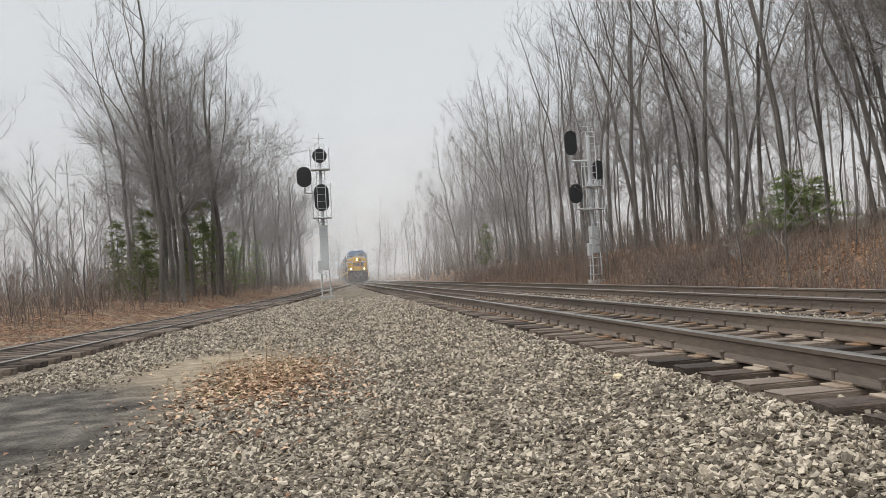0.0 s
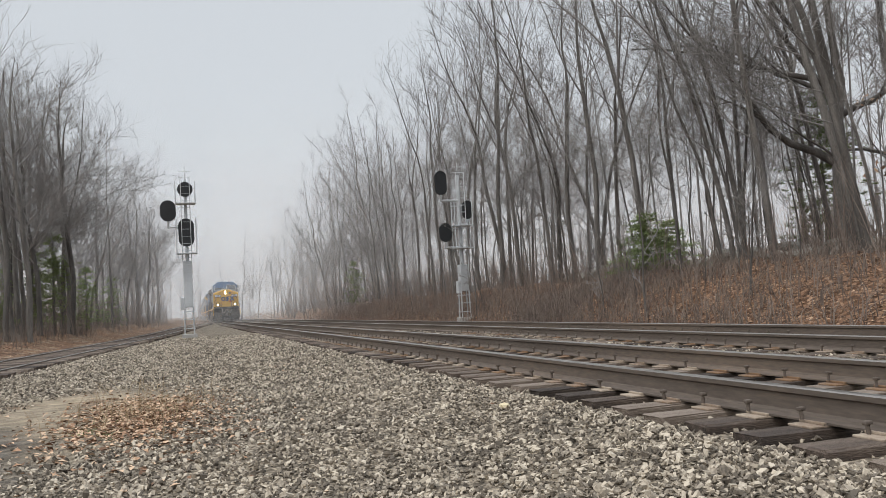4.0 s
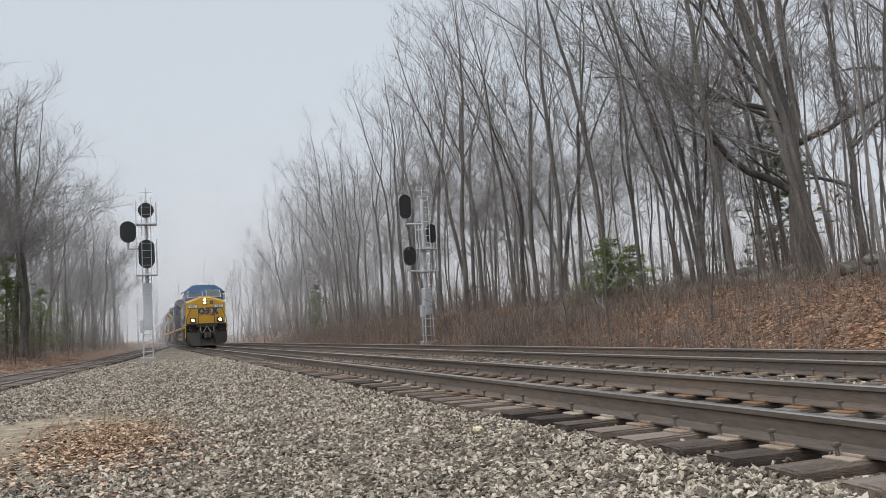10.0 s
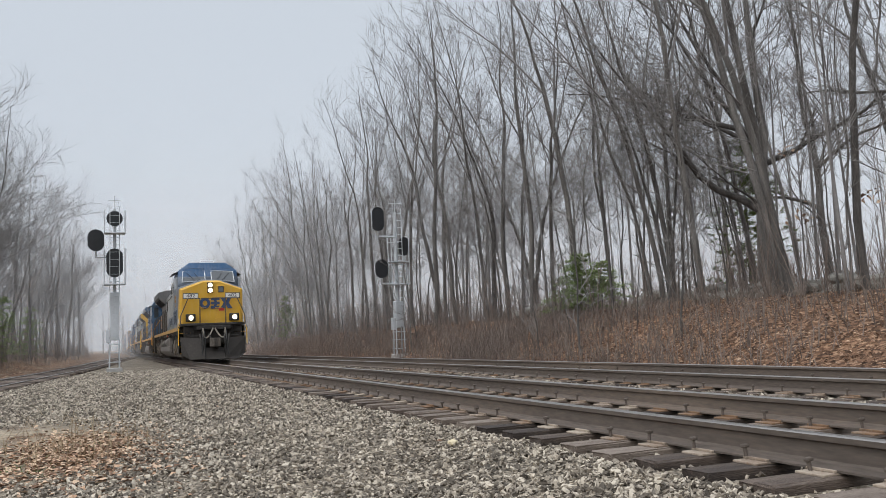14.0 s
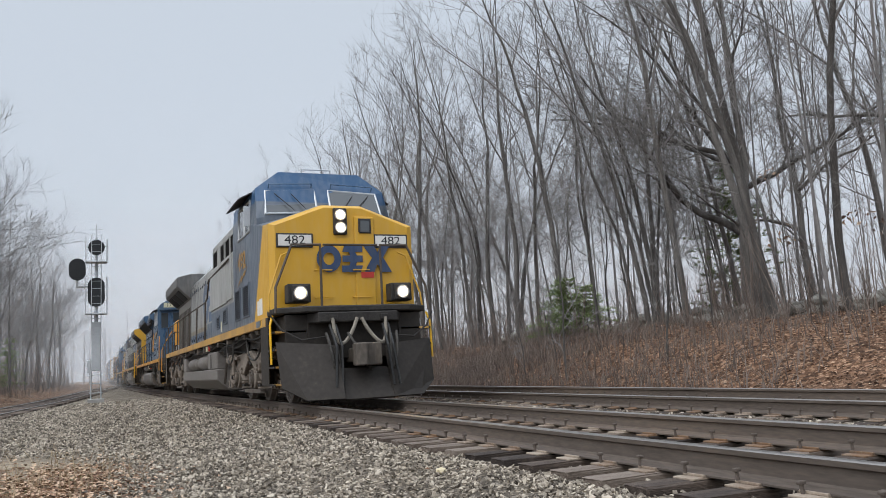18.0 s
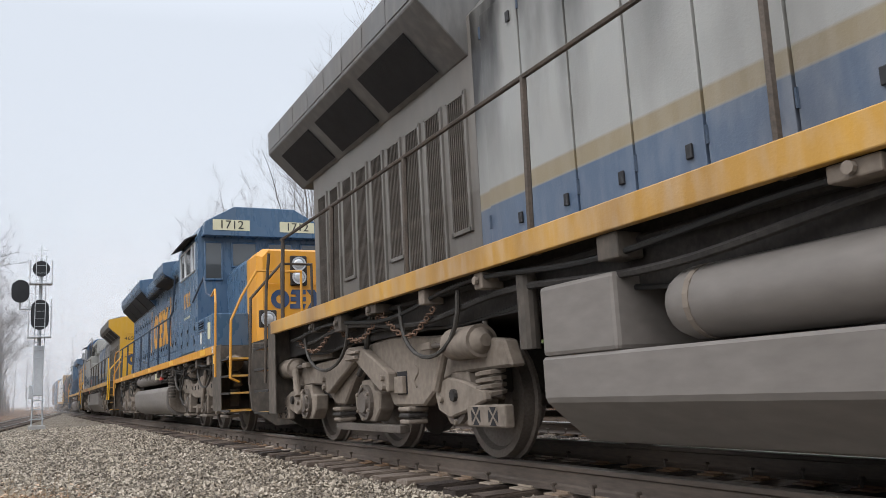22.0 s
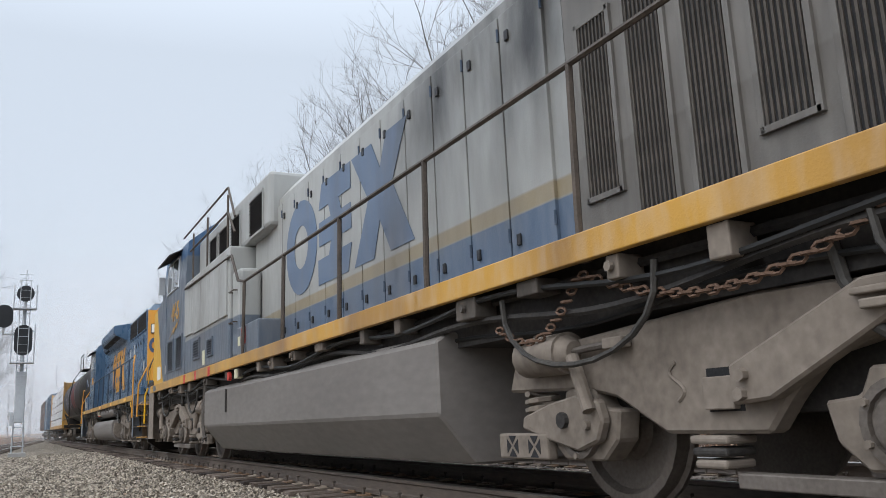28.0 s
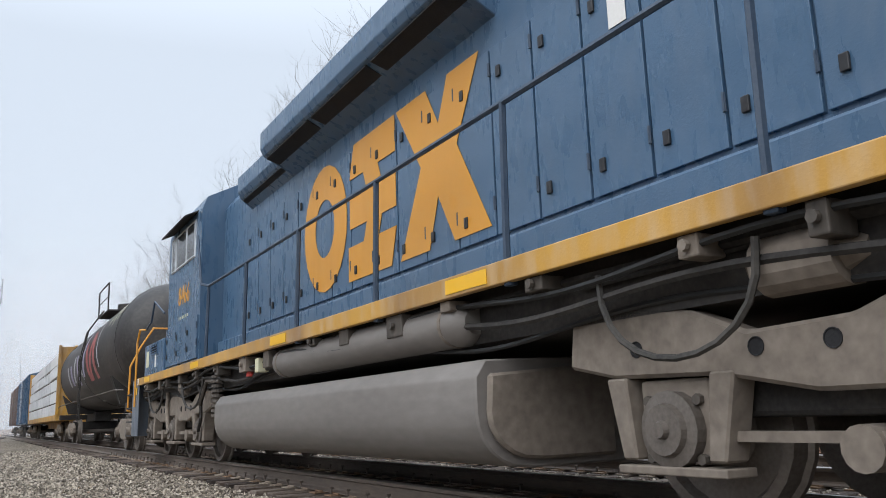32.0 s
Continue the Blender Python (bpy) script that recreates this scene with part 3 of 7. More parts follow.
# ---- woods, brush and litter ----
def tube_field(name, label, category, stems, material):
    """Thin stems in one mesh; each stem a list of (point, radius)."""
    vs, fs = [], []
    for st in stems:
        base = len(vs)
        for (x, y, z), r in st:
            for k in range(3):
                a = 2.094 * k
                vs.append((x + r * math.cos(a), y + r * math.sin(a), z))
        for i in range(len(st) - 1):
            q, w = base + 3 * i, base + 3 * i + 3
            for k in range(3):
                fs.append((q + k, q + (k + 1) % 3, w + (k + 1) % 3, w + k))
    return tagged(new(name, raw_mesh(name, vs, fs, material)), label, category, kind="stuff")


def far_stem(r, x, y, h):
    z = float(ground_z(x, y))
    lean, lx = r.uniform(-.06, .06), r.uniform(-.06, .03)
    pts = [((x + lx * h * a * a, y + lean * h * a, z + h * a), .07 * (1 - a * .85) * h / 13) for a in (0, .35, .7, 1)]
    out = [pts]
    for k in range(13):
        a = r.uniform(.3, .98)
        an, ln = r.uniform(0, 6.28), h * .2 * r.uniform(.5, 1.2) * (1.3 - a)
        p = (x + lx * h * a * a, y + lean * h * a, z + h * a)
        q = (p[0] + math.cos(an) * ln * .6, p[1] + math.sin(an) * ln * .6, p[2] + ln * .9)
        out.append([(p, .022), (q, .008)])
        for j in range(3):
            an2 = an + r.uniform(-.9, .9)
            b = r.uniform(.3, .9)
            p2 = tuple(p[i] + (q[i] - p[i]) * b for i in range(3))
            out.append([(p2, .010), ((p2[0] + math.cos(an2) * .7, p2[1] + math.sin(an2) * .7, p2[2] + r.uniform(.5, 1.1)), .004)])
    return out


rw = random.Random(21)
stems = []
for i in range(190):
    y = 8 + 120 * rw.random() ** 1.1
    x = 19 + 52 * rw.random() if rw.random() < .8 else 13 + 8 * rw.random()
    stems += far_stem(rw, x, y, rw.uniform(9, 17))
tube_field("far_woods", "distant grey bare woods behind the bank", "woods", stems, M["twig"])
stems = []
for i in range(150):
    y = 24 + 130 * rw.random()
    x = float(branch_x(min(y, 100))) - 8 - 42 * rw.random()
    stems += far_stem(rw, x, y, rw.uniform(8, 15))
for i in range(150):
    y = 125 + 90 * rw.random()
    x = -38 + 84 * rw.random()
    stems += far_stem(rw, x, y, rw.uniform(5, 12) if abs(x) < 6 else rw.uniform(8, 16))
for i in range(160):
    y = 92 + 34 * rw.random()
    x = (7.5 + 24 * rw.random()) if i % 2 else (-6.5 - 24 * rw.random())
    stems += far_stem(rw, x, y, rw.uniform(6, 13))
tube_field("far_woods", "distant grey bare woods beyond the branch track", "woods", stems, M["twig"])


def arcs(r, n, where, size):
    out = []
    for i in range(n):
        x, y = where(r)
        z = float(ground_z(x, y) + rough_z(x, y))
        h, an, w = size * r.uniform(.4, 1.3), r.uniform(0, 6.28), size * r.uniform(.3, 1.2)
        out.append([((x + math.cos(an) * w * a * a, y + math.sin(an) * w * a * a, z + h * (1.9 * a - a * a * r.uniform(.9, 1.7)) - .05), .009 * (1 - .75 * a)) for a in (0, .3, .6, 1)])
    return out


M["bramble"] = worn("dry_brambles", [(0.11, 0.085, 0.072), (0.235, 0.19, 0.162)], 2, 20, .95, bump=0, island=.5)
M["grass_dry"] = worn("dry_stalks", [(0.24, 0.17, 0.1), (0.42, 0.33, 0.21)], 2, 20, .95, bump=0, island=.5)
M["grass_green"] = worn("green_grass", [(0.06, 0.12, 0.03), (0.13, 0.22, 0.06)], 2, 20, .9, bump=0, island=.5)
tube_field("brambles", "tangled dry brown brambles along the bank", "brush", arcs(rw, 4200, lambda r: (r.uniform(7.8, 11.5) if r.random() < .75 else r.uniform(11, 20), 23 + 62 * r.random() ** 1.2), .75), M["bramble"])
tube_field("brambles", "thick grey-brown brush at the foot of the bank", "brush", [[(p, r_ * 1.25) for p, r_ in st] for st in arcs(rw, 2400, lambda r: (r.gauss(9.2, .7), 25 + 50 * r.random() ** 1.2), 1.0)], M["bramble"])
tube_field("brambles", "tangled dry brown brambles beside the branch track", "brush", arcs(rw, 2600, lambda r: (lambda y: (float(branch_x(min(y, 95))) - r.uniform(4.2, 10), y))(20 + 90 * r.random() ** 1.3), .95), M["bramble"])


tube_field("brambles", "sparse dry brambles and sticks among the leaves of the bank", "brush", [[(p, r_ * 1.4) for p, r_ in st] for st in arcs(rw, 2600, lambda r: (8.0 + 5.5 * r.random() ** 1.5, 11 + 18 * r.random() ** .7), .75)], M["bramble"])


tube_field("dry_weeds", "dry brown weed stalks on the earth patch", "weeds", [[(p, r_ * .4) for p, r_ in st] for st in arcs(rw, 110, lambda r: (r.gauss(-4.0, .42), r.gauss(9.6, .8)), .5)], M["grass_dry"])
for gx, gy in ((-4.15, 8.25), (-4.5, 8.6), (-3.75, 10.1), (-4.3, 9.5)):
    tube_field("grass_tuft", "small green grass tuft on the earth patch", "grass", [[(p, r_ * .45) for p, r_ in st] for st in arcs(rw, 90, lambda r: (r.gauss(gx, .1), r.gauss(gy, .12)), .09)], M["grass_green"])


def leaf_field(name, label, n, where, seed, mat="leaf"):
    """Fallen leaves: bent four-cornered pieces in one mesh."""
    r = np.random.RandomState(seed)
    x, y = where(r, n)
    z = ground_z(x, y) + rough_z(x, y) + .012
    a = r.rand(len(x)) * 6.283
    s = .018 + .026 * r.rand(len(x))
    u = np.stack([np.cos(a), np.sin(a), .2 * r.randn(len(x))], -1) * s[:, None]
    w = np.stack([-np.sin(a), np.cos(a), .25 * r.randn(len(x))], -1) * s[:, None] * .6
    c = np.stack([x, y, z + .012 * r.rand(len(x))], -1)
    mid = np.array([0, 0, 1.0]) * (s * .3)[:, None]
    v = np.stack([c - u, c - w + mid, c + u, c + w + mid], 1).reshape(-1, 3)
    i = np.arange(len(x))[:, None] * 4
    f = np.concatenate([i + np.array([0, 1, 2]), i + np.array([0, 2, 3])], 0)
    return tagged(new(name, raw_mesh(name, v, f, M[mat])), label, "leaves", kind="stuff")


M["leaf"] = worn("fallen_oak_leaves", [(0.08, 0.044, 0.028), (0.2, 0.11, 0.066), (0.33, 0.2, 0.13), (0.5, 0.36, 0.25)], 3, 30, .85, bump=0, island=.8)
M["pale_leaf"] = worn("bleached_oak_leaves", [(0.14, 0.08, 0.05), (0.29, 0.17, 0.105), (0.42, 0.27, 0.175), (0.54, 0.39, 0.275)], 3, 30, .85, bump=0, island=.8)
leaf_field("fallen_leaves", "brown fallen oak leaves on the bank", 52000, lambda r, n: (7.9 + 14 * r.rand(n) ** 1.2, 7 + 55 * r.rand(n) ** 1.5), 3)
leaf_field("fallen_leaves", "brown fallen leaves on the earth patch", 3400, lambda r, n: (-3.95 + .5 * r.randn(n), 9.4 + 1.35 * r.randn(n)), 4, "pale_leaf")
leaf_field("fallen_leaves", "brown fallen leaves beside the branch track", 6000, lambda r, n: (-17 + 9.5 * r.rand(n), 18 + 40 * r.rand(n)), 5)
leaf_field("fallen_leaves", "a few stray leaves on the ballast", 160, lambda r, n: (-5 + 12 * r.rand(n), 4 + 18 * r.rand(n)), 6)


def boulder(seed):
    r = random.Random(seed)
    bm = bmesh.new()
    bmesh.ops.create_icosphere(bm, subdivisions=2, radius=1)
    for v in bm.verts:
        v.co *= 1 + .22 * noise.noise(v.co * 1.3 + Vector((seed * 7, 0, 0))) + .1 * noise.noise(v.co * 3.1)
        v.co.z *= .62
    return mesh_of("stone", bm, M["fieldstone"])


M["fieldstone"] = worn("mossy_fieldstone", [(0.10, 0.095, 0.085), (0.2, 0.19, 0.17), (0.31, 0.3, 0.27)], 2, 20, .95, bump=.6, dist=.03, per_object=.3)
STONES = [boulder(i) for i in range(6)]
wall = thing("stone_wall", "low tumbled fieldstone wall on the wooded bank", "stone wall")
for i in range(190):
    y = 12.5 + 27 * i / 190
    x = 16.9 - .03 * (y - 21) ** 1 + rw.uniform(-.35, .35)
    o = part("stone", rw.choice(STONES), None, wall)
    s = rw.uniform(.22, .5)
    o.matrix_basis = Matrix.LocRotScale((x, y + rw.uniform(-.1, .1), float(ground_z(x, y)) + s * .35 + (.3 if i % 3 == 0 else 0) * rw.random()), Euler((rw.uniform(-.3, .3), rw.uniform(-.3, .3), rw.uniform(0, 6))), (s * 1.25, s * 1.25, s))
bm = bmesh.new()
bmesh.ops.create_icosphere(bm, subdivisions=1, radius=.05)
for v in bm.verts:
    v.co *= 1 + .3 * noise.noise(v.co * 40)
    v.co.z *= .6
yellow_stone = part("pale_stone", bm, worn("pale_yellow_stone", [(0.5, 0.42, 0.27), (0.62, 0.54, 0.38)], 8, 40, .9), None)
tagged(yellow_stone, "pale yellowish stone lying on the ballast", "stone")
yellow_stone.location = (-1.02, 6.25, float(ground_z(-1.02, 6.25)) + .03)


def pine_meshes(seed, h, wide):
    """A soft white pine: whorls of drooping boughs with tufts of fine needles."""
    r = random.Random(seed)
    bm = bmesh.new()
    tube(bm, (0, 0, -.2), (0, 0, h), .016 * h, .008, 8)
    trunk = mesh_of("trunk", bm, M["bark"])
    vs, fs = [], []
    for i in range(int(h * 32) if h < 5 else int(h * 14)):
        a = r.random() ** .8
        z0, an = h * (.06 + .9 * a), r.uniform(0, 6.28)
        ln = h * wide * math.sqrt(1.06 - a) * r.uniform(.4, 1.1)
        droop = r.uniform(-.1, .35)
        for k in range(10):
            b = (k + r.random()) / 10
            p = Vector((math.cos(an) * ln * b, math.sin(an) * ln * b, z0 + ln * (droop * b - .2 * b * b)))
            p += Vector((r.gauss(0, .06), r.gauss(0, .06), r.gauss(0, .04))) * h * .25
            for j in range(11):
                d = Vector((math.cos(an) + r.gauss(0, .9), math.sin(an) + r.gauss(0, .9), r.uniform(-.4, .8))).normalized() * r.uniform(.14, .3) * (.7 + h * .06)
                w = d.orthogonal().normalized() * .012 * (.7 + h * .06)
                q = len(vs)
                vs += [tuple(p - w), tuple(p + w), tuple(p + d)]
                fs.append((q, q + 1, q + 2))
    return [trunk, raw_mesh("crown", vs, fs, M["needle"])]


PINES = [pine_meshes(91, 2.3, .72), pine_meshes(92, 7.5, .36)]
for k, x, y, s, lab in ((0, 12.6, 26.2, 1.05, "small green pine on the bank"), (0, 13.3, 25.7, .85, "small green pine on the bank"), (1, -11.5, 56, .9, "dark green pine beyond the branch track"), (1, -14, 50, .75, "dark green pine beyond the branch track"),
                        (1, -10.5, 64, .65, "dark green pine beyond the branch track"), (1, 11.2, 74, .6, "dark green pine at the edge of the woods"), (1, 24.5, 30, 1.1, "dark green pine in the woods"), (0, -13, 45, 1.2, "dark green pine beyond the branch track"), (1, -13.5, 62, .8, "dark green pine beyond the branch track"), (1, -16.5, 54, .7, "dark green pine beyond the branch track"), (1, -9.5, 72, .6, "dark green pine beyond the branch track")):
    t_ = tree("pine_tree", lab, PINES[k], Matrix.LocRotScale((x, y, float(ground_z(x, y))), Euler((0, 0, rw.uniform(0, 6))), (s,) * 3), "pines")


def shrub(r, x, y, h):
    """Upright leggy stems with a few side twigs."""
    z = float(ground_z(x, y) + rough_z(x, y)) - .05
    out = []
    for k in range(r.randint(2, 4)):
        ax, ay, hh = r.gauss(-.1, .22) * h, r.gauss(0, .22) * h, h * r.uniform(.5, 1.1)
        pt = lambda a: (x + ax * a ** 1.4 + .03 * math.sin(9 * a + k), y + ay * a ** 1.4, z + hh * a)
        out.append([(pt(a), .013 * (1 - .8 * a) * (h / 2) ** .5) for a in (0, .4, .75, 1)])
        for j in range(3):
            a = r.uniform(.3, .95)
            p, l2 = pt(a), h * r.uniform(.1, .3)
            out.append([(p, .006), ((p[0] + r.gauss(0, .7) * l2, p[1] + r.gauss(0, .7) * l2, p[2] + l2 * r.uniform(.3, 1)), .002)])
    return out


stems = []
for i in range(900):
    y = 10 + 62 * rw.random() ** 1.3
    x = 10.2 + 11 * rw.random() ** 1.2 if i % 4 else rw.uniform(8.6, 12)
    if y < 25 and x < 12.5:
        x, y = x + 4, y + 4 * rw.random()
        if i % 3:
            continue
    stems += shrub(rw, x, y, rw.uniform(.6, 3.2) if x > 11 else rw.uniform(.4, 1.3))
for i in range(420):
    stems += shrub(rw, rw.uniform(19, 46), 8 + 85 * rw.random(), rw.uniform(1.2, 3.4))
tube_field("undergrowth", "leggy bare shrubs and seedlings on the bank", "brush", stems, M["bramble"])
stems = []
for i in range(520):
    y = 22 + 80 * rw.random() ** 1.3
    stems += shrub(rw, float(branch_x(min(y, 95))) - rw.uniform(4.5, 14), y, rw.uniform(.6, 3.4))
for i in range(900):
    y = 72 + 62 * rw.random()
    x = rw.uniform(8.5, 30) if i % 2 else float(branch_x(95)) - rw.uniform(5, 32)
    stems += [[(p, r_ * 1.8) for p, r_ in st] for st in shrub(rw, x, y, rw.uniform(2, 6))]
for i in range(420):
    y = 34 + 80 * rw.random()
    stems += shrub(rw, float(branch_x(min(y, 95))) - rw.uniform(10, 34), y, rw.uniform(1.2, 4))
tube_field("undergrowth", "leggy bare shrubs beside the branch track", "brush", stems, M["bramble"])
# a few dead leaves still hang on the oaks' low twigs
hang = np.random.RandomState(8)
for hx, hy, hz in ((17.6, 20.2, 4.1), (19.6, 19.0, 4.6), (20.6, 18.2, 4.2), (18.2, 21.3, 6.6)):
    c = np.array([hx, hy, hz]) + hang.randn(26, 3) * (.3, .3, .16)
    u, w = hang.randn(26, 3) * .05, hang.randn(26, 3) * .035
    v = np.stack([c - u, c + w, c + u, c - w], 1).reshape(-1, 3)
    tagged(new("hanging_leaves", raw_mesh("hanging_leaves", v, np.arange(104).reshape(-1, 4), M["leaf"])), "rust-brown dead leaves still on an oak twig", "leaves", kind="stuff")
for i in range(46):
    x, y = (rw.uniform(8.6, 15), 10 + 45 * rw.random()) if i < 34 else (-15 + rw.uniform(-2, 3), 24 + 30 * rw.random())
    plant(rw.choice(SAPLING), x, y, rw.uniform(.5, 1.15), "thin bare sapling on the bank", "saplings", "sapling")


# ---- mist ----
# haze is put in as pale see-through sheets that whiten what stands behind
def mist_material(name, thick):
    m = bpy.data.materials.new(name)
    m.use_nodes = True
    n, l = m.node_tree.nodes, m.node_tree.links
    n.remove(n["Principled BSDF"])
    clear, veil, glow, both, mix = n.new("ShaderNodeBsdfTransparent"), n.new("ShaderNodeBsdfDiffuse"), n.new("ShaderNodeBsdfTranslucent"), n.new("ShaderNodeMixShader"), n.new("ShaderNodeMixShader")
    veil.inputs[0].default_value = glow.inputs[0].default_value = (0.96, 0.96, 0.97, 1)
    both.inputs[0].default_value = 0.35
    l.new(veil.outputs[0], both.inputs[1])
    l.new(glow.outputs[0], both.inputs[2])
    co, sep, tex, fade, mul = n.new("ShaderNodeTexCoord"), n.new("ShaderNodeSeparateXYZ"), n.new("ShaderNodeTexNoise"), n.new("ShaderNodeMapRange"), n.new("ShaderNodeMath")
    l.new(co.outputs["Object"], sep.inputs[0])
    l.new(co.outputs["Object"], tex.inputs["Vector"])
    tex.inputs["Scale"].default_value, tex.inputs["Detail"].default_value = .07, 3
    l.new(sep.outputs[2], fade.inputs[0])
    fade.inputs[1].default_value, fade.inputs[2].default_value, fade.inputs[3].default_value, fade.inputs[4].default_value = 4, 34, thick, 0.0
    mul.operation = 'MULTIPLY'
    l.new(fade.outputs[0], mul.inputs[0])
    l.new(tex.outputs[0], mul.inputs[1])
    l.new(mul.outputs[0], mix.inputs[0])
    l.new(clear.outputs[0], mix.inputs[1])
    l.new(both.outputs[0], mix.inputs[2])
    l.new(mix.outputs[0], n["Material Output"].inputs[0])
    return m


THIN, DENSE = mist_material("thin_mist", .13), mist_material("dense_mist", .42)


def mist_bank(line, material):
    """An upright translucent sheet that stands in for mist along points (x, y)."""
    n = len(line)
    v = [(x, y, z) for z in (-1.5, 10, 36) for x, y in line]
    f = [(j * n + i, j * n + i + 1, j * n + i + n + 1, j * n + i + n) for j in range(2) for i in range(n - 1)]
    tagged(new("mist_bank", raw_mesh("mist_bank", v, f, material)), "translucent sheet standing in for thin pale mist over the track and the woods", "mist", kind="stuff")


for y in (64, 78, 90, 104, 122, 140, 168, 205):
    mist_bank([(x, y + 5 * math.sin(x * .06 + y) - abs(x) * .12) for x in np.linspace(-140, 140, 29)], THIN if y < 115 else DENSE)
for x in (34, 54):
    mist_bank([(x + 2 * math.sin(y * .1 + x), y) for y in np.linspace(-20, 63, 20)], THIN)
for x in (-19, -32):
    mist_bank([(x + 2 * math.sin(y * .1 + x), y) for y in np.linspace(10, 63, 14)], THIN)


# ---- signals ----
def ring_head(bm, x, y, z, w, h, n=20):
    """An oval signal background plate with a rim."""
    out = []
    for i in range(n):
        a = 2 * math.pi * i / n
        cz = max(0, h / 2 - w / 2) * (1 if math.sin(a) > 0 else -1)
        out.append((x + math.cos(a) * w / 2, z + cz + math.sin(a) * w / 2))
    return prism(bm, out, "y", y - 0.03, y + 0.03)


def signal_mast(label, m, heads, post, ladder_side, height):
    s = thing("signal_mast", label, "railway signal", m, "railway signals")
    bm = bmesh.new()
    box(bm, -0.32, 0.32, -0.32, 0.32, -0.25, 0.12, 0.03)
    part("footing", bm, worn("grey_concrete", [(0.25, 0.25, 0.24), (0.4, 0.39, 0.37)], 4, 50, 0.9), s)
    bm = bmesh.new()
    for u in (-0.2, 0.2):
        for v in (-0.2, 0.2):
            tube(bm, (u, v, 0.1), (u * .9, v * .9, 1.35), 0.03)
    for z in (0.35, 0.75, 1.1):
        box(bm, -0.26, 0.26, -0.24, 0.24, z, z + 0.03)
    part("base_frame", bm, M["galvanised"], s)
    bm = bmesh.new()
    box(bm, -0.19, 0.19, -0.19, 0.19, 1.3, post, 0.03)
    part("post", bm, M["galvanised"], s)
    bm = bmesh.new()
    tube(bm, (0, 0, post), (0, 0, height), 0.075, 0.065, 12)
    part("mast", bm, M["galvanised"], s, smooth=True)
    bm = bmesh.new()
    tube(bm, (0, 0, height), (0, 0, height + 0.6), 0.015)
    for z in (0.15, 0.4):
        tube(bm, (-0.25, 0, height + z), (0.25, 0, height + z), 0.012)
    part("finial", bm, M["galvanised"], s)
    bm = bmesh.new()
    lx = ladder_side
    for u in (-0.19, 0.19):
        tube(bm, (lx + u, -0.3, post - 0.6), (lx + u, -0.3, height + .1), 0.018, n=6)
    z = post - 0.5
    while z < height:
        tube(bm, (lx - 0.19, -0.3, z), (lx + 0.19, -0.3, z), 0.012, n=6)
        z += 0.32
    part("ladder", bm, M["galvanised"], s)
    for hx, hz, w, h, arm, cage in heads:
        if arm:
            bm = bmesh.new()
            bar(bm, [(0, 0, hz - h / 2 - .25), (hx, 0, hz - h / 2 - .25), (hx, -0.08, hz - h / 2)], 0.05, 8)
            part("bracket_arm", bm, M["galvanised"], s)
        bm = bmesh.new()
        ring_head(bm, hx, -0.28 if not arm else -.1, hz, w, h)
        hd = part("signal_head", bm, M["black"], s, "black oval signal head")
        bm = bmesh.new()
        k = max(1, round(h / .42))
        for i in range(k):
            cz = hz + (i - (k - 1) / 2) * .36
            tube(bm, (hx, -0.12, cz), (hx, 0.18, cz), 0.11, 0.13, 14)
        part("lamp_hoods", bm, M["black"], hd)
        if cage:
            bm = bmesh.new()
            z0, z1 = hz - h / 2 - .3, hz + h / 2 + .05
            for u in (-.42, .42):
                bar(bm, [(u, -.1, z1), (u, -.1, z0), (0, -.1, z0)], 0.022)
                bar(bm, [(u, -.55, z1 - .15), (u, -.55, z0), (u, -.1, z0)], 0.022)
            tube(bm, (-.42, -.1, z1 - .3), (.42, -.1, z1 - .3), 0.018)
            box(bm, -.42, .42, -.55, 0.05, z0 - .03, z0 + .01)
            part("platform", bm, M["galvanised"], s)
    bm = bmesh.new()
    box(bm, -0.34, -0.2, -0.2, 0.1, 1.2, 1.75, 0.02)
    part("junction_box", bm, M["galvanised"], s)
    return s


signal_mast("galvanised signal mast with black heads beside the branch track", pose(-3.44, 37.9, -0.2),
            [(-0.75, 5.62, .68, .95, True, False), (0, 6.55, .66, .66, False, True), (0, 4.62, .68, 1.25, False, True)], 3.35, 0.0, 7.0)
signal_mast("galvanised signal mast with black heads below the bank", pose(8.5, 35, -0.15),
            [(-0.85, 6.25, .56, 1.1, True, False), (-0.75, 3.98, .6, .86, True, True), (0.35, 5.0, .5, .86, True, True)], 2.5, 0.0, 6.6)

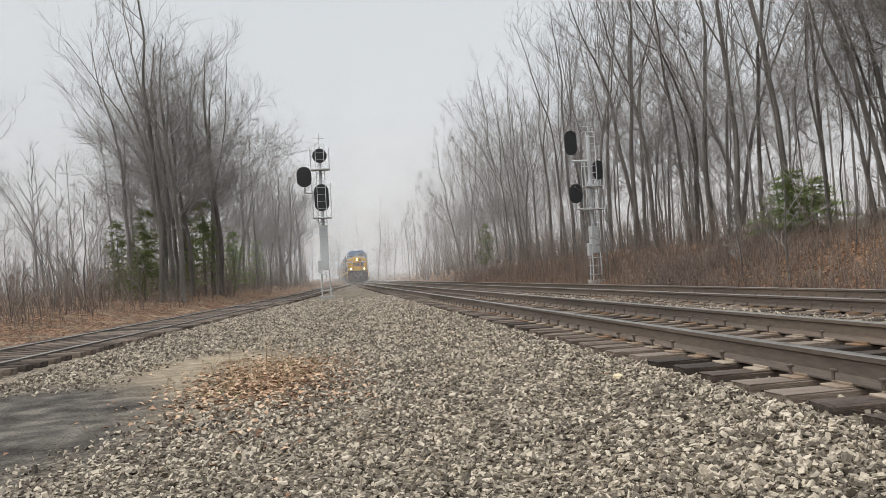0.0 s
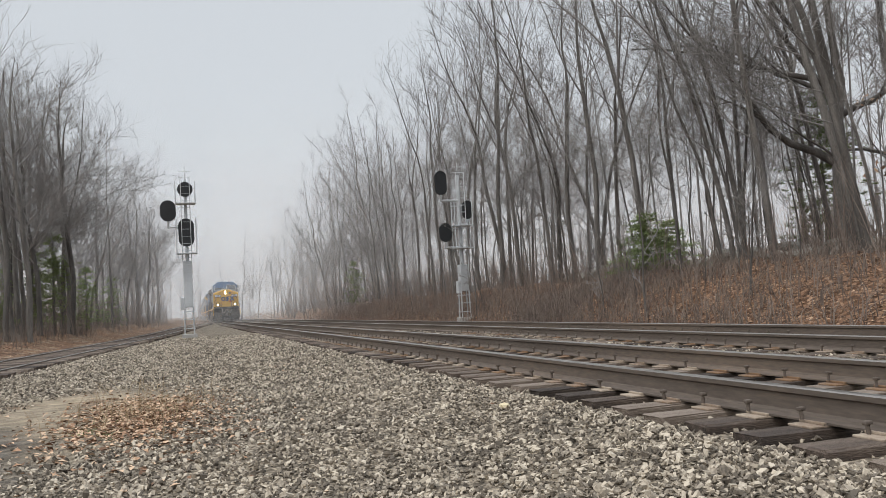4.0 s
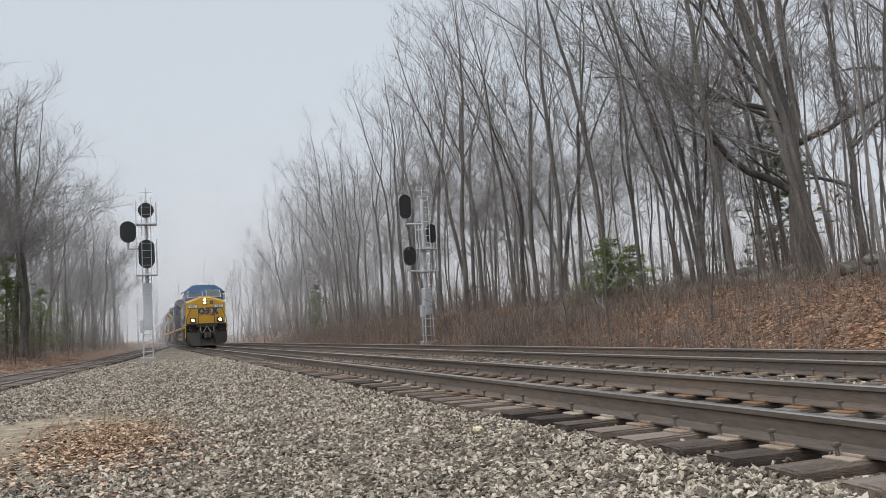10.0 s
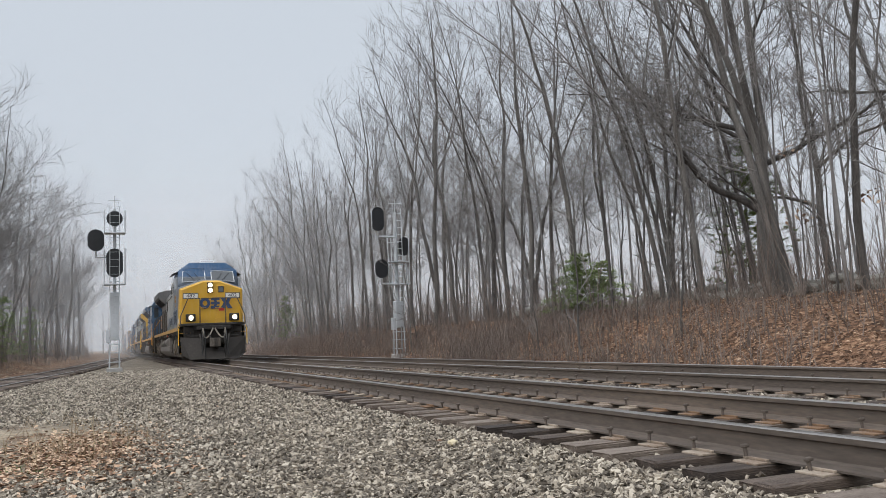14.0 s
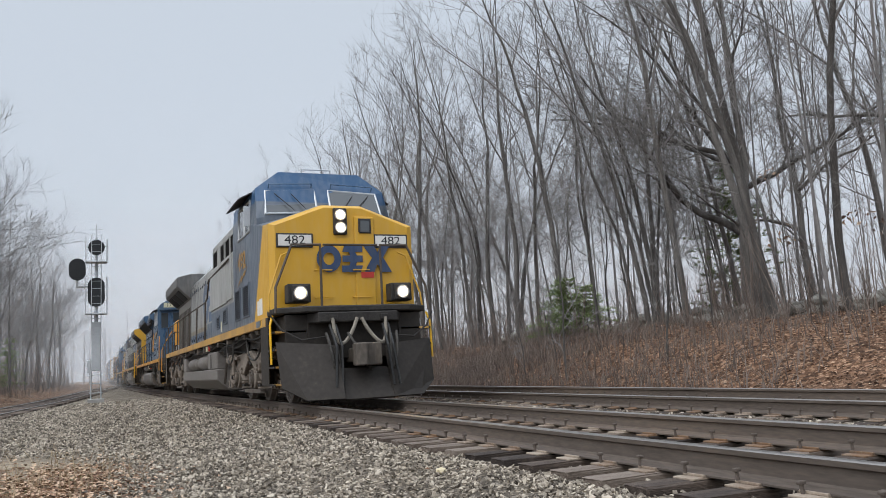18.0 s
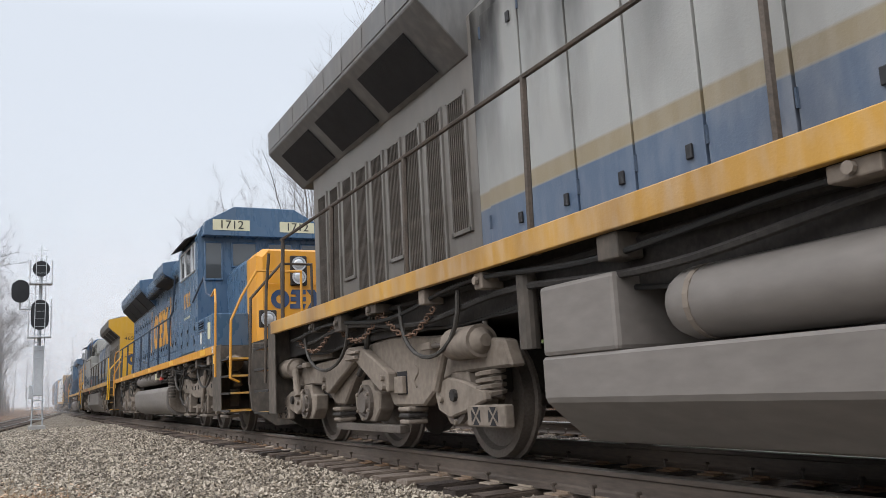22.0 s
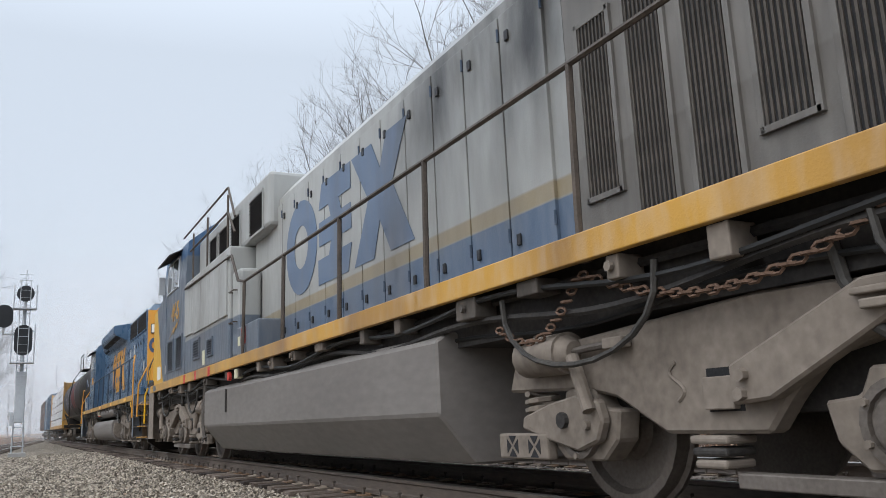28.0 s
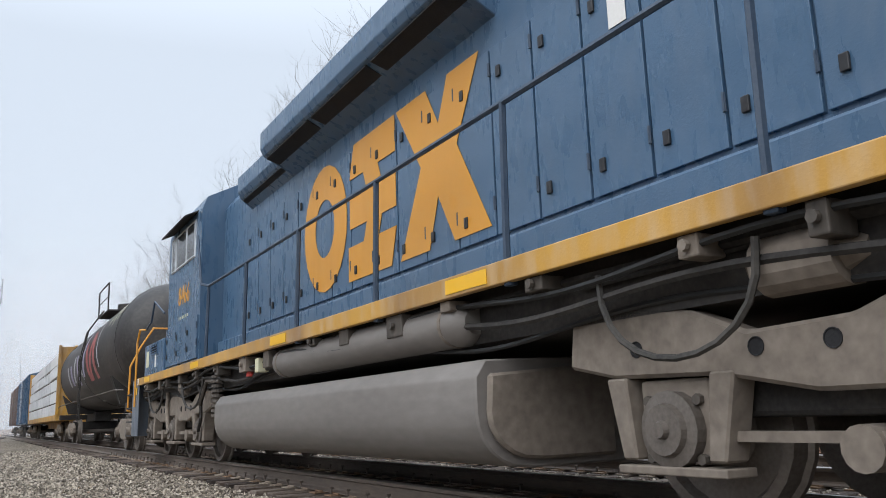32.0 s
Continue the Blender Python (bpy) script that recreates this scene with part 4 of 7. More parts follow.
# ---- train: materials ----
def livery(name, low, high, z, wear=0.35, rough=0.45, grime=(0.10, 0.085, 0.07), stripe=None, gloss=0.5, soot=None):
    """Paint in two colours that meet at a height, with grime and faded patches; stripe: a third colour between two heights."""
    m = shader(name, low, rough, 0.0, gloss)
    n, l = m.node_tree.nodes, m.node_tree.links
    b = n["Principled BSDF"]
    co, sep = n.new("ShaderNodeTexCoord"), n.new("ShaderNodeSeparateXYZ")
    l.new(co.outputs["Object"], sep.inputs[0])

    def above(h, soft=0.012):
        q = n.new("ShaderNodeMapRange")
        l.new(sep.outputs[2], q.inputs[0])
        q.inputs[1].default_value, q.inputs[2].default_value = h - soft, h + soft
        return q.outputs[0]

    def mixed(fac, a, c, op='MIX'):
        q = n.new("ShaderNodeMixRGB")
        q.blend_type = op
        for i, v in enumerate((fac, a, c)):
            if isinstance(v, (int, float)):
                q.inputs[i].default_value = v
            elif isinstance(v, tuple):
                q.inputs[i].default_value = (*v, 1)
            else:
                l.new(v, q.inputs[i])
        return q.outputs[0]

    col = mixed(above(z), low, high)
    if stripe:
        band = n.new("ShaderNodeMath")
        band.operation = 'SUBTRACT'
        l.new(above(stripe[1]), band.inputs[0])
        l.new(above(stripe[2]), band.inputs[1])
        col = mixed(band.outputs[0], col, stripe[0])
    mp = n.new("ShaderNodeMapping")
    mp.inputs["Scale"].default_value = (1, 1, 0.3)
    l.new(co.outputs["Object"], mp.inputs[0])
    tex = []
    for s, d, src in ((1.1, 8, mp.outputs[0]), (9, 6, mp.outputs[0]), (60, 3, co.outputs["Object"])):
        t = n.new("ShaderNodeTexNoise")
        t.inputs["Scale"].default_value, t.inputs["Detail"].default_value = s, d
        l.new(src, t.inputs["Vector"])
        q = n.new("ShaderNodeMapRange")
        l.new(t.outputs[0], q.inputs[0])
        q.inputs[1].default_value, q.inputs[2].default_value = 0.42, 0.72
        tex.append(q.outputs[0])
    half = n.new("ShaderNodeMath")
    half.operation = 'MULTIPLY'
    l.new(tex[0], half.inputs[0])
    half.inputs[1].default_value = wear
    col = mixed(half.outputs[0], col, grime)
    half2 = n.new("ShaderNodeMath")
    half2.operation = 'MULTIPLY'
    l.new(tex[1], half2.inputs[0])
    half2.inputs[1].default_value = wear * 0.6
    col = mixed(half2.outputs[0], col, mixed(0.5, col, (0.55, 0.53, 0.5)))
    if soot:
        # exhaust soot that has settled on the upper panels towards the rear
        lengthwise = n.new("ShaderNodeMapRange")
        l.new(sep.outputs[1], lengthwise.inputs[0])
        lengthwise.inputs[1].default_value, lengthwise.inputs[2].default_value = soot
        k = n.new("ShaderNodeMath")
        k.operation = 'MULTIPLY'
        l.new(lengthwise.outputs[0], k.inputs[0])
        l.new(above(2.6, .8), k.inputs[1])
        k2 = n.new("ShaderNodeMath")
        k2.operation = 'MULTIPLY_ADD'
        l.new(tex[0], k2.inputs[0])
        k2.inputs[1].default_value = 1.3
        k2.inputs[2].default_value = .3
        k3 = n.new("ShaderNodeMath")
        k3.operation = 'MULTIPLY'
        k3.use_clamp = True
        l.new(k.outputs[0], k3.inputs[0])
        l.new(k2.outputs[0], k3.inputs[1])
        col = mixed(k3.outputs[0], col, (0.028, 0.027, 0.026))
    l.new(col, b.inputs["Base Color"])
    r = n.new("ShaderNodeMapRange")
    l.new(tex[1], r.inputs[0])
    r.inputs[3].default_value, r.inputs[4].default_value = rough, min(1, rough + 0.25)
    l.new(r.outputs[0], b.inputs["Roughness"])
    bp = n.new("ShaderNodeBump")
    bp.inputs["Strength"].default_value, bp.inputs["Distance"].default_value = 0.12, 0.004
    l.new(tex[2], bp.inputs["Height"])
    l.new(bp.outputs[0], b.inputs["Normal"])
    return m


NAVY, YELLOW, SLATE, PALE, BLUE = (0.054, 0.11, 0.188), (0.60, 0.335, 0.022), (0.1, 0.125, 0.16), (0.34, 0.345, 0.33), (0.08, 0.118, 0.18)
M["navy"] = livery("navy_paint", NAVY, NAVY, 0, 0.12, 0.26)
M["cab_blue"] = livery("cab_blue_paint", SLATE, (0.025, 0.085, 0.19), 4.1, 0.25, 0.28)
M["slate"] = livery("slate_paint", SLATE, SLATE, 0, 0.3, 0.32)
M["hood_grey"] = livery("grey_and_blue_paint", BLUE, PALE, 2.1, 0.4, 0.32, stripe=((0.26, 0.215, 0.135), 2.1, 2.24), soot=(0.5, 5.0))
M["grille_grey"] = livery("brown_grey_paint", (0.115, 0.107, 0.096), (0.15, 0.142, 0.13), 2.3, 0.4, 0.5)
M["body_grey"] = livery("grey_over_slate_paint", SLATE, PALE, 2.3, 0.4, 0.35)
M["roof_grey"] = livery("sooty_grey_paint", (0.12, 0.122, 0.122), (0.12, 0.122, 0.122), 0, 0.5, 0.6)
M["yellow"] = livery("yellow_paint", YELLOW, YELLOW, 0, 0.22, 0.4, grime=(0.2, 0.12, 0.03))
M["orange"] = livery("orange_yellow_paint", (0.60, 0.27, 0.02), (0.60, 0.27, 0.02), 0, 0.2, 0.4, grime=(0.25, 0.12, 0.03))
M["sill"] = livery("sill_yellow_paint", (0.5, 0.27, 0.04), (0.5, 0.27, 0.04), 0, 0.75, 0.45, grime=(0.15, 0.085, 0.05))
M["reflective"] = shader("reflective_yellow_tape", (0.75, 0.42, 0.01), 0.3)
M["under"] = worn("road_grime_on_steel", [(0.10, 0.082, 0.066), (0.2, 0.168, 0.138), (0.31, 0.265, 0.22)], 1.0, 14, 0.85, 0.1, 0.3, 0.005, contrast=(.25, .8))
M["dark_under"] = worn("black_grimed_steel", [(0.045, 0.039, 0.033), (0.09, 0.077, 0.065), (0.17, 0.138, 0.11)], 0.9, 16, 0.7, 0.1, 0.2, 0.004, contrast=(.35, .75), stretch=(1, 1, .5))
M["plow"] = worn("scraped_plow_steel", [(0.016, 0.013, 0.011), (0.03, 0.025, 0.021), (0.07, 0.056, 0.045)], 0.8, 12, 0.75, 0.0, 0.12, 0.004, contrast=(.35, .8))
M["dark"] = worn("grimy_black_steel", [(0.012, 0.011, 0.011), (0.032, 0.029, 0.027), (0.06, 0.054, 0.048)], 2, 30, 0.75, 0.1, 0.2, 0.004)
M["tank"] = worn("grimy_tank_steel", [(0.115, 0.105, 0.095), (0.165, 0.15, 0.137), (0.22, 0.203, 0.187)], 0.7, 9, 0.6, 0.0, 0.05, 0.004, (1, 0.5, 1.6), contrast=(.2, .8))
M["wheel"] = worn("rolled_wheel_steel", [(0.10, 0.085, 0.072), (0.2, 0.175, 0.155)], 3, 40, 0.6, 0.5, 0.1, 0.002)
M["mesh_dark"] = worn("dark_grille_and_hole_shade", [(0.008, 0.008, 0.009), (0.022, 0.022, 0.024)], 6, 60, 0.8)
M["glass"] = shader("dark_cab_glass", (0.06, 0.066, 0.07), 0.05, 0.0, 1.0)
M["rubber"] = shader("black_rubber", (0.012, 0.012, 0.012), 0.6)
M["hose"] = worn("rubber_hose", [(0.02, 0.019, 0.018), (0.07, 0.064, 0.056)], 4, 30, 0.7)
M["cable"] = worn("dusty_cable", [(0.14, 0.125, 0.105), (0.3, 0.27, 0.225)], 4, 30, 0.85)
M["lamp"] = glowing("lit_headlight", (1.0, 0.6, 0.2), 24.0)
M["lens"] = shader("unlit_lens", (0.6, 0.62, 0.63), 0.12, 0.4)
M["white"] = worn("white_board", [(0.62, 0.61, 0.58), (0.74, 0.73, 0.70)], 4, 50, 0.5, bump=0)
M["cream"] = worn("cream_board", [(0.55, 0.53, 0.36), (0.62, 0.60, 0.43)], 4, 50, 0.5, bump=0)
M["ink"] = shader("black_ink", (0.015, 0.015, 0.017), 0.5)
M["red"] = worn("red_sticker", [(0.42, 0.03, 0.025), (0.52, 0.06, 0.04)], 8, 50, 0.5, bump=0)
M["chain"] = worn("rusty_chain", [(0.10, 0.06, 0.04), (0.22, 0.14, 0.1)], 20, 60, 0.8, 0.4)
M["railgrey"] = worn("grimy_handrail", [(0.05, 0.042, 0.036), (0.12, 0.095, 0.075)], 5, 50, 0.6, 0.3)
M["railnavy"] = worn("navy_handrail", [(0.02, 0.04, 0.075), (0.05, 0.07, 0.1)], 5, 50, 0.5)
M["logo_blue"] = livery("logo_blue_paint", (0.022, 0.05, 0.12), (0.022, 0.05, 0.12), 0, 0.2)
M["logo_faded"] = livery("faded_blue_paint", (0.1, 0.15, 0.235), (0.1, 0.15, 0.235), 0, 0.5, soot=(0.5, 5.0))


# ---- train: shapes shared by the cars ----
def loft(bm, sections):
    """A closed body through outlines of equal count; each a list of (x, y, z)."""
    rings = [[bm.verts.new(p) for p in s] for s in sections]
    n = len(rings[0])
    for a, b in zip(rings, rings[1:]):
        for i in range(n):
            bm.faces.new((a[i], a[(i + 1) % n], b[(i + 1) % n], b[i]))
    bm.faces.new(rings[0])
    bm.faces.new(rings[-1][::-1])
    bmesh.ops.recalc_face_normals(bm, faces=bm.faces)
    return bm


def lathe(bm, axis_x, y, z, profile, n=24):
    """A disc turned about an axle along x; profile: (offset along x, radius)."""
    rings = [[bm.verts.new((axis_x + o, y + r * math.cos(2 * math.pi * k / n), z + r * math.sin(2 * math.pi * k / n))) for k in range(n)] for o, r in profile]
    for a, b in zip(rings, rings[1:]):
        for i in range(n):
            bm.faces.new((a[i], a[(i + 1) % n], b[(i + 1) % n], b[i]))
    bm.faces.new(rings[0])
    bm.faces.new(rings[-1][::-1])
    bmesh.ops.recalc_face_normals(bm, faces=bm.faces)
    return bm


def wheelset_mesh(r=0.5):
    bm = bmesh.new()
    for s in (-1, 1):
        lathe(bm, s * 0.7525, 0, 0, [(s * -.075, r * .3), (s * -.075, r + .028), (s * -.045, r + .028), (s * -.03, r), (s * .065, r - .008), (s * .065, r * .86), (s * .02, r * .8), (s * .01, r * .45), (s * .06, r * .36), (s * .06, .1)])
    tube(bm, (-1.1, 0, 0), (1.1, 0, 0), 0.085, n=12)
    for k in range(3):
        box(bm, -0.79, -0.74, -0.03, 0.03, r * .5, r * .78) if k == 0 else None
    return mesh_of("wheelset", bm, M["wheel"], True)


WHEELS = {0.5: wheelset_mesh(0.5), 0.46: wheelset_mesh(0.46)}
wheelsets = []


def wheel(parent, y, r=0.5):
    w = part("wheelset", WHEELS[r], None, parent)
    w.location = (0, y, r)
    wheelsets.append((w, y, r))


LETTERS = {}
PLUMP = 1.065


def lettering(text, size, material, parent, m, label="", name="lettering", bold=0.012, wide=1.0):
    """Flat raised characters; m carries the text's plane (x to the right, y up)."""
    key = (text, size, bold)
    if key not in LETTERS:
        cu = bpy.data.curves.new("lettering", "FONT")
        cu.body, cu.size, cu.extrude, cu.offset = text, size, 0.003, bold
        cu.align_x = 'CENTER'
        cu.align_y = 'CENTER'
        tmp = bpy.data.objects.new("lettering", cu)
        LETTERS[key] = bpy.data.meshes.new_from_object(tmp)
        bpy.data.objects.remove(tmp)
        bpy.data.curves.remove(cu)
    me = LETTERS[key].copy()
    me.materials.clear()
    me.materials.append(material)
    me.transform(m @ Matrix.Diagonal((wide, 1, 1, 1)))
    ob = new(name, me)
    ob.parent = parent
    return tagged(ob, label)


def side_plane(s, x, y, z):
    """The plane of a side wall seen from outside: s is -1 or 1."""
    return Matrix.Translation((s * x, y, z)) @ Matrix(((0, 0, s, 0), (s, 0, 0, 0), (0, 1, 0, 0), (0, 0, 0, 1)))


def end_plane(e, x, y, z, turn=0.0):
    """The plane of an end wall seen from outside: e = -1 for the end at low y."""
    return Matrix.Translation((x, y, z)) @ Matrix.Rotation(turn, 4, 'Z') @ Matrix(((-e, 0, 0, 0), (0, 0, e, 0), (0, 1, 0, 0), (0, 0, 0, 1)))


def emblem(parent, m, w, h, material, label):
    """Three plain painted shapes: a broad ring, a stack of joined bars and a crossed block."""
    def put(name, bm):
        r = bmesh.ops.extrude_face_region(bm, geom=list(bm.faces))
        bmesh.ops.translate(bm, verts=[v for v in r["geom"] if isinstance(v, bmesh.types.BMVert)], vec=(0, 0, 0.004))
        bmesh.ops.recalc_face_normals(bm, faces=bm.faces)
        me = mesh_of(name, bm, material)
        me.transform(m)
        part(name, me, None, parent, label)

    bm = bmesh.new()
    n = 24
    cx, rx, ry = -w * .335, w * .165, h * .5
    rings = [[bm.verts.new((cx + rx * k * math.cos(2 * math.pi * i / n), ry * (k if k == 1 else .46) * math.sin(2 * math.pi * i / n), 0)) for i in range(n)] for k in (1, .45)]
    for i in range(n):
        bm.faces.new((rings[0][i], rings[0][(i + 1) % n], rings[1][(i + 1) % n], rings[1][i]))
    put("emblem_ring", bm)

    def outline(pts):
        q = bmesh.new()
        q.faces.new([q.verts.new((x * w, y * h, 0)) for x, y in pts])
        return q
    put("emblem_block", outline([(-.16, -.5), (.1, -.5), (.13, -.25), (.03, -.25), (.05, -.12), (.13, -.12), (.13, .12), (.05, .12), (.03, .25), (.13, .25), (.13, .5), (-.12, .5), (-.15, .25), (-.06, .25), (-.04, .12), (-.15, .12), (-.15, -.12), (-.04, -.12), (-.06, -.25), (-.16, -.25)]))
    put("emblem_cross", outline([(.15, -.5), (.29, -.5), (.335, -.2), (.4, -.5), (.54, -.5), (.42, .05), (.52, .5), (.39, .5), (.345, .24), (.29, .5), (.14, .5), (.26, .03)]))


def decal(parent, m, w, h, material, label="", name="sticker"):
    bm = bmesh.new()
    box(bm, -w / 2, w / 2, -h / 2, h / 2, 0.0, 0.004)
    me = mesh_of(name, bm, material)
    me.transform(m)
    return part(name, me, None, parent, label)


def coupler_and_hoses(t, e, y, z=0.85):
    """Coupler, hoses and cut lever at an end; e = -1 for the end at low y."""
    bm = bmesh.new()
    box(bm, -0.13, 0.13, y - e * .5, y + e * .25, z - .13, z + .13, 0.03)
    prism(bm, [(-.2, y + e * .2), (-.24, y + e * .5), (-.05, y + e * .58), (.0, y + e * .42), (.12, y + e * .42), (.2, y + e * .56), (.26, y + e * .34), (.16, y + e * .2)], "z", z - .2, z + .2, 0.02)
    part("coupler", bm, M["dark_under"], t)
    for x, w in ((-0.62, .16), (-0.5, .12), (.5, .14), (.62, .18), (-.25, .5)):
        bm = bmesh.new()
        pts = []
        for i in range(9):
            a = i / 8
            pts.append((x + w * a * (1 if x < 0 else -1) * .8, y + e * (.12 + .18 * math.sin(a * math.pi)), 1.25 - .95 * a + (.25 * a * a if w > .3 else 0)))
        bar(bm, pts, 0.024 if w > .15 else .019)
        part("hose", bm, M["hose"], t)


def handrail(t, s, W, ys, z0, z1, y_end, mat, extra=()):
    """A side handrail on posts, as one rail and posts of their own."""
    bm = bmesh.new()
    bar(bm, [(s * W, ys[0], z1), (s * W, y_end, z1), *extra], 0.021)
    part("handrail", bm, mat, t)
    for y in ys:
        bm = bmesh.new()
        bar(bm, [(s * (W + .02), y, z0 - .12), (s * (W + .02), y, z0 + .12), (s * W, y, z1)], 0.024)
        box(bm, s * W - .03, s * (W) + .03, y - .04, y + .04, z0 - .17, z0 - .03, 0.008)
        part("handrail_post", bm, mat, t)


def step_well(t, s, e, y, W, top, mat, tread, bottom=.38, n=4, depth=.95, plate=(.42, .28)):
    """A corner stair: side plates and treads; y: its outer end."""
    bm = bmesh.new()
    y2 = y - e * depth
    box(bm, s * (W - .027), s * (W - .007), y2 + e * plate[0], y2 - e * plate[1], bottom, top, 0.006)
    w = part("step_well", bm, mat, t)
    bm = bmesh.new()
    box(bm, s * (W - .62), s * (W - .58), y, y2, bottom + .05, top, 0.005)
    part("side_plate", bm, mat, w)
    bm = bmesh.new()
    box(bm, s * (W - .575), s * (W - .03), y2 + e * .0, y2 - e * .03, bottom, top, 0.005)
    part("back_plate", bm, mat, w)
    sign = decal(w, side_plane(s, W - .578, y - e * depth * .45, bottom + .17), .44, .2, M["red"], "red warning plate", "warning_plate")
    for k, words in enumerate(("WATCH", "YOUR STEP")):
        lettering(words, .075, M["white"], sign, side_plane(s, W - .572, y - e * depth * .45, bottom + .21 - .085 * k), bold=.001)
    for i in range(n):
        z = bottom + (top - bottom) * i / n
        bm = bmesh.new()
        box(bm, s * (W - .56), s * (W - .03), y - e * .04, y2 + e * .05, z, z + .022, 0.004)
        k = len(bm.faces)
        box(bm, s * (W - .028), s * W, y - e * .02, y2 + e * (plate[0] + .01), z - .01, z + .024)
        box(bm, s * (W - .56), s * (W - .03), y - e * .02, y - e * .038, z - .01, z + .024)
        for f in list(bm.faces)[k:]:
            f.material_index = 1
        part("tread", bm, [M["dark"], tread], w, "yellow-edged step tread")
    return w


def ge_truck(t, yc, flip):
    """A three-axle truck: cast side frames that arch over the middle axle, a bolted link in front of the arch, brake gear at both ends."""
    def at(pts):
        return [(yc + flip * a, b) for a, b in pts]
    frame = at([(-2.75, .76), (-2.65, .95), (-1.6, 1.0), (-.7, 1.03), (.3, 1.13), (.7, 1.14), (1.7, 1.08), (2.2, 1.05), (2.9, .96), (3.0, .75), (2.1, .73), (1.8, .67), (1.4, .46), (.7, .46), (.56, .62), (.36, .80), (0, .87),
                (-.36, .80), (-.58, .62), (-.75, .48), (-1.06, .48), (-1.5, .72), (-2.0, .74), (-2.65, .70)])
    link = at([(-1.22, .66), (-1.22, .82), (-.3, 1.1), (.06, 1.1), (.82, .79), (.82, .6), (.58, .62), (-.1, .95), (-1.02, .61)])
    dirt, dark = M["under"], M["dark"]
    for s in (-1, 1):
        def bx(bm, a0, a1, z0, z1, x0, x1, bev=.008):
            box(bm, s * x0, s * x1, *sorted((yc + flip * a0, yc + flip * a1)), z0, z1, bev)
        bm = bmesh.new()
        prism(bm, frame, "x", s * 1.02, s * 1.15, 0.02)
        f = part("side_frame", bm, dirt, t)
        bm = bmesh.new()
        prism(bm, link, "x", s * 1.152, s * 1.25, 0.014)
        k = part("arch_link", bm, dirt, f)
        for a, z in ((-1.12, .78), (-1.1, .69), (.72, .74), (.74, .65)):
            bm = bmesh.new()
            tube(bm, (s * 1.25, yc + flip * a, z), (s * 1.285, yc + flip * a, z), .032, n=6)
            part("bolt", bm, dirt, k)
        bm = bmesh.new()
        bx(bm, -.26, .04, .96, 1.0, 1.25, 1.3)
        bx(bm, -.2, .08, 1.02, 1.05, 1.25, 1.3)
        part("link_clamp", bm, dirt, k)
        # near-black plate on the uncut frame paints the shade inside a slot
        bm = bmesh.new()
        bx(bm, .83, 1.06, .57, .79, 1.148, 1.155, 0)
        part("frame_slot", bm, M["mesh_dark"], f)
        bm = bmesh.new()
        bx(bm, .85, 1.05, .58, .745, 1.156, 1.2)
        part("stop_block", bm, dirt, f)
        bm = bmesh.new()
        bar(bm, [(s * 1.152, yc + flip * (1.28 + .05 * math.sin(q / 13 * 6.28)), .84 - q * .016) for q in range(14)], .011, 5)
        part("casting_mark", bm, dirt, f)
        # journals
        for a in (-2.15, 0, 2.15):
            y = yc + flip * a
            bm = bmesh.new()
            prism(bm, [(y - .2, .3), (y - .34, .42), (y - .38, .6), (y - .2, .62), (y - .14, .74), (y + .14, .74), (y + .2, .62), (y + .38, .6), (y + .34, .42), (y + .2, .3)], "x", s * 1.0, s * 1.16, 0.015)
            j = part("journal_box", bm, dirt, f)
            bm = bmesh.new()
            lathe(bm, s * 1.16, y, .5, [(0, .19), (s * .04, .19), (s * .042, .15), (s * .02, .145), (s * .02, .12), (s * .06, .11), (s * .06, .03)], 20)
            part("bearing_cap", bm, M["wheel"], f)
            for q in range(6):
                bm = bmesh.new()
                c = q * 1.047 + .5
                tube(bm, (s * 1.2, y + .17 * math.cos(c), .5 + .17 * math.sin(c)), (s * 1.222, y + .17 * math.cos(c), .5 + .17 * math.sin(c)), .018, n=6)
                part("bolt", bm, dirt, j)
        # rubber stacks and tie bars under the frame's feet
        for a in (-.9, 1.05):
            y = yc + flip * a
            for i in range(3):
                bm = bmesh.new()
                box(bm, s * 1.0, s * 1.2, y - .13 + .012 * i, y + .13 - .012 * i, .46 - .06 * i - .05, .46 - .06 * i - .006, .015)
                part("rubber_pad", bm, dirt if i % 2 == 0 else dark, f)
        bm = bmesh.new()
        bx(bm, -.95, .9, .2, .275, 1.08, 1.18)
        part("pedestal_tie", bm, M["wheel"], f)
        # coil springs over the end axles
        for a in (-2.5, 2.62):
            bm = bmesh.new()
            bar(bm, [(s * 1.12 + .1 * math.cos(q * .7), yc + flip * a + .1 * math.sin(q * .7), .52 + q * .006) for q in range(36)], .022, 5)
            part("spring", bm, dirt, f)
        # brake gear at both ends
        for a, w in ((-2.7, 1), (2.4, -1)):
            y, e = yc + flip * a, flip * w
            bm = bmesh.new()
            tube(bm, (s * 1.19, y - .24, .97), (s * 1.19, y + .22, .97), .135, n=18)
            tube(bm, (s * 1.19, y - .24, .97), (s * 1.19, y - .31, .97), .11, .05, n=12)
            tube(bm, (s * 1.19, y + .22, .97), (s * 1.19, y + .29, .97), .12, .07, n=12)
            part("brake_cylinder", bm, dirt, f, smooth=True)
            bm = bmesh.new()
            bar(bm, [(s * 1.2, y + e * .2, .97), (s * 1.2, y + e * .72, .99)], .024, 8)
            part("push_rod", bm, M["wheel"], f)
            bm = bmesh.new()
            bx(bm, a + w * .62, a + w * .8, .955, 1.02, 1.17, 1.24)
            part("clevis", bm, dirt, f)
            bm = bmesh.new()
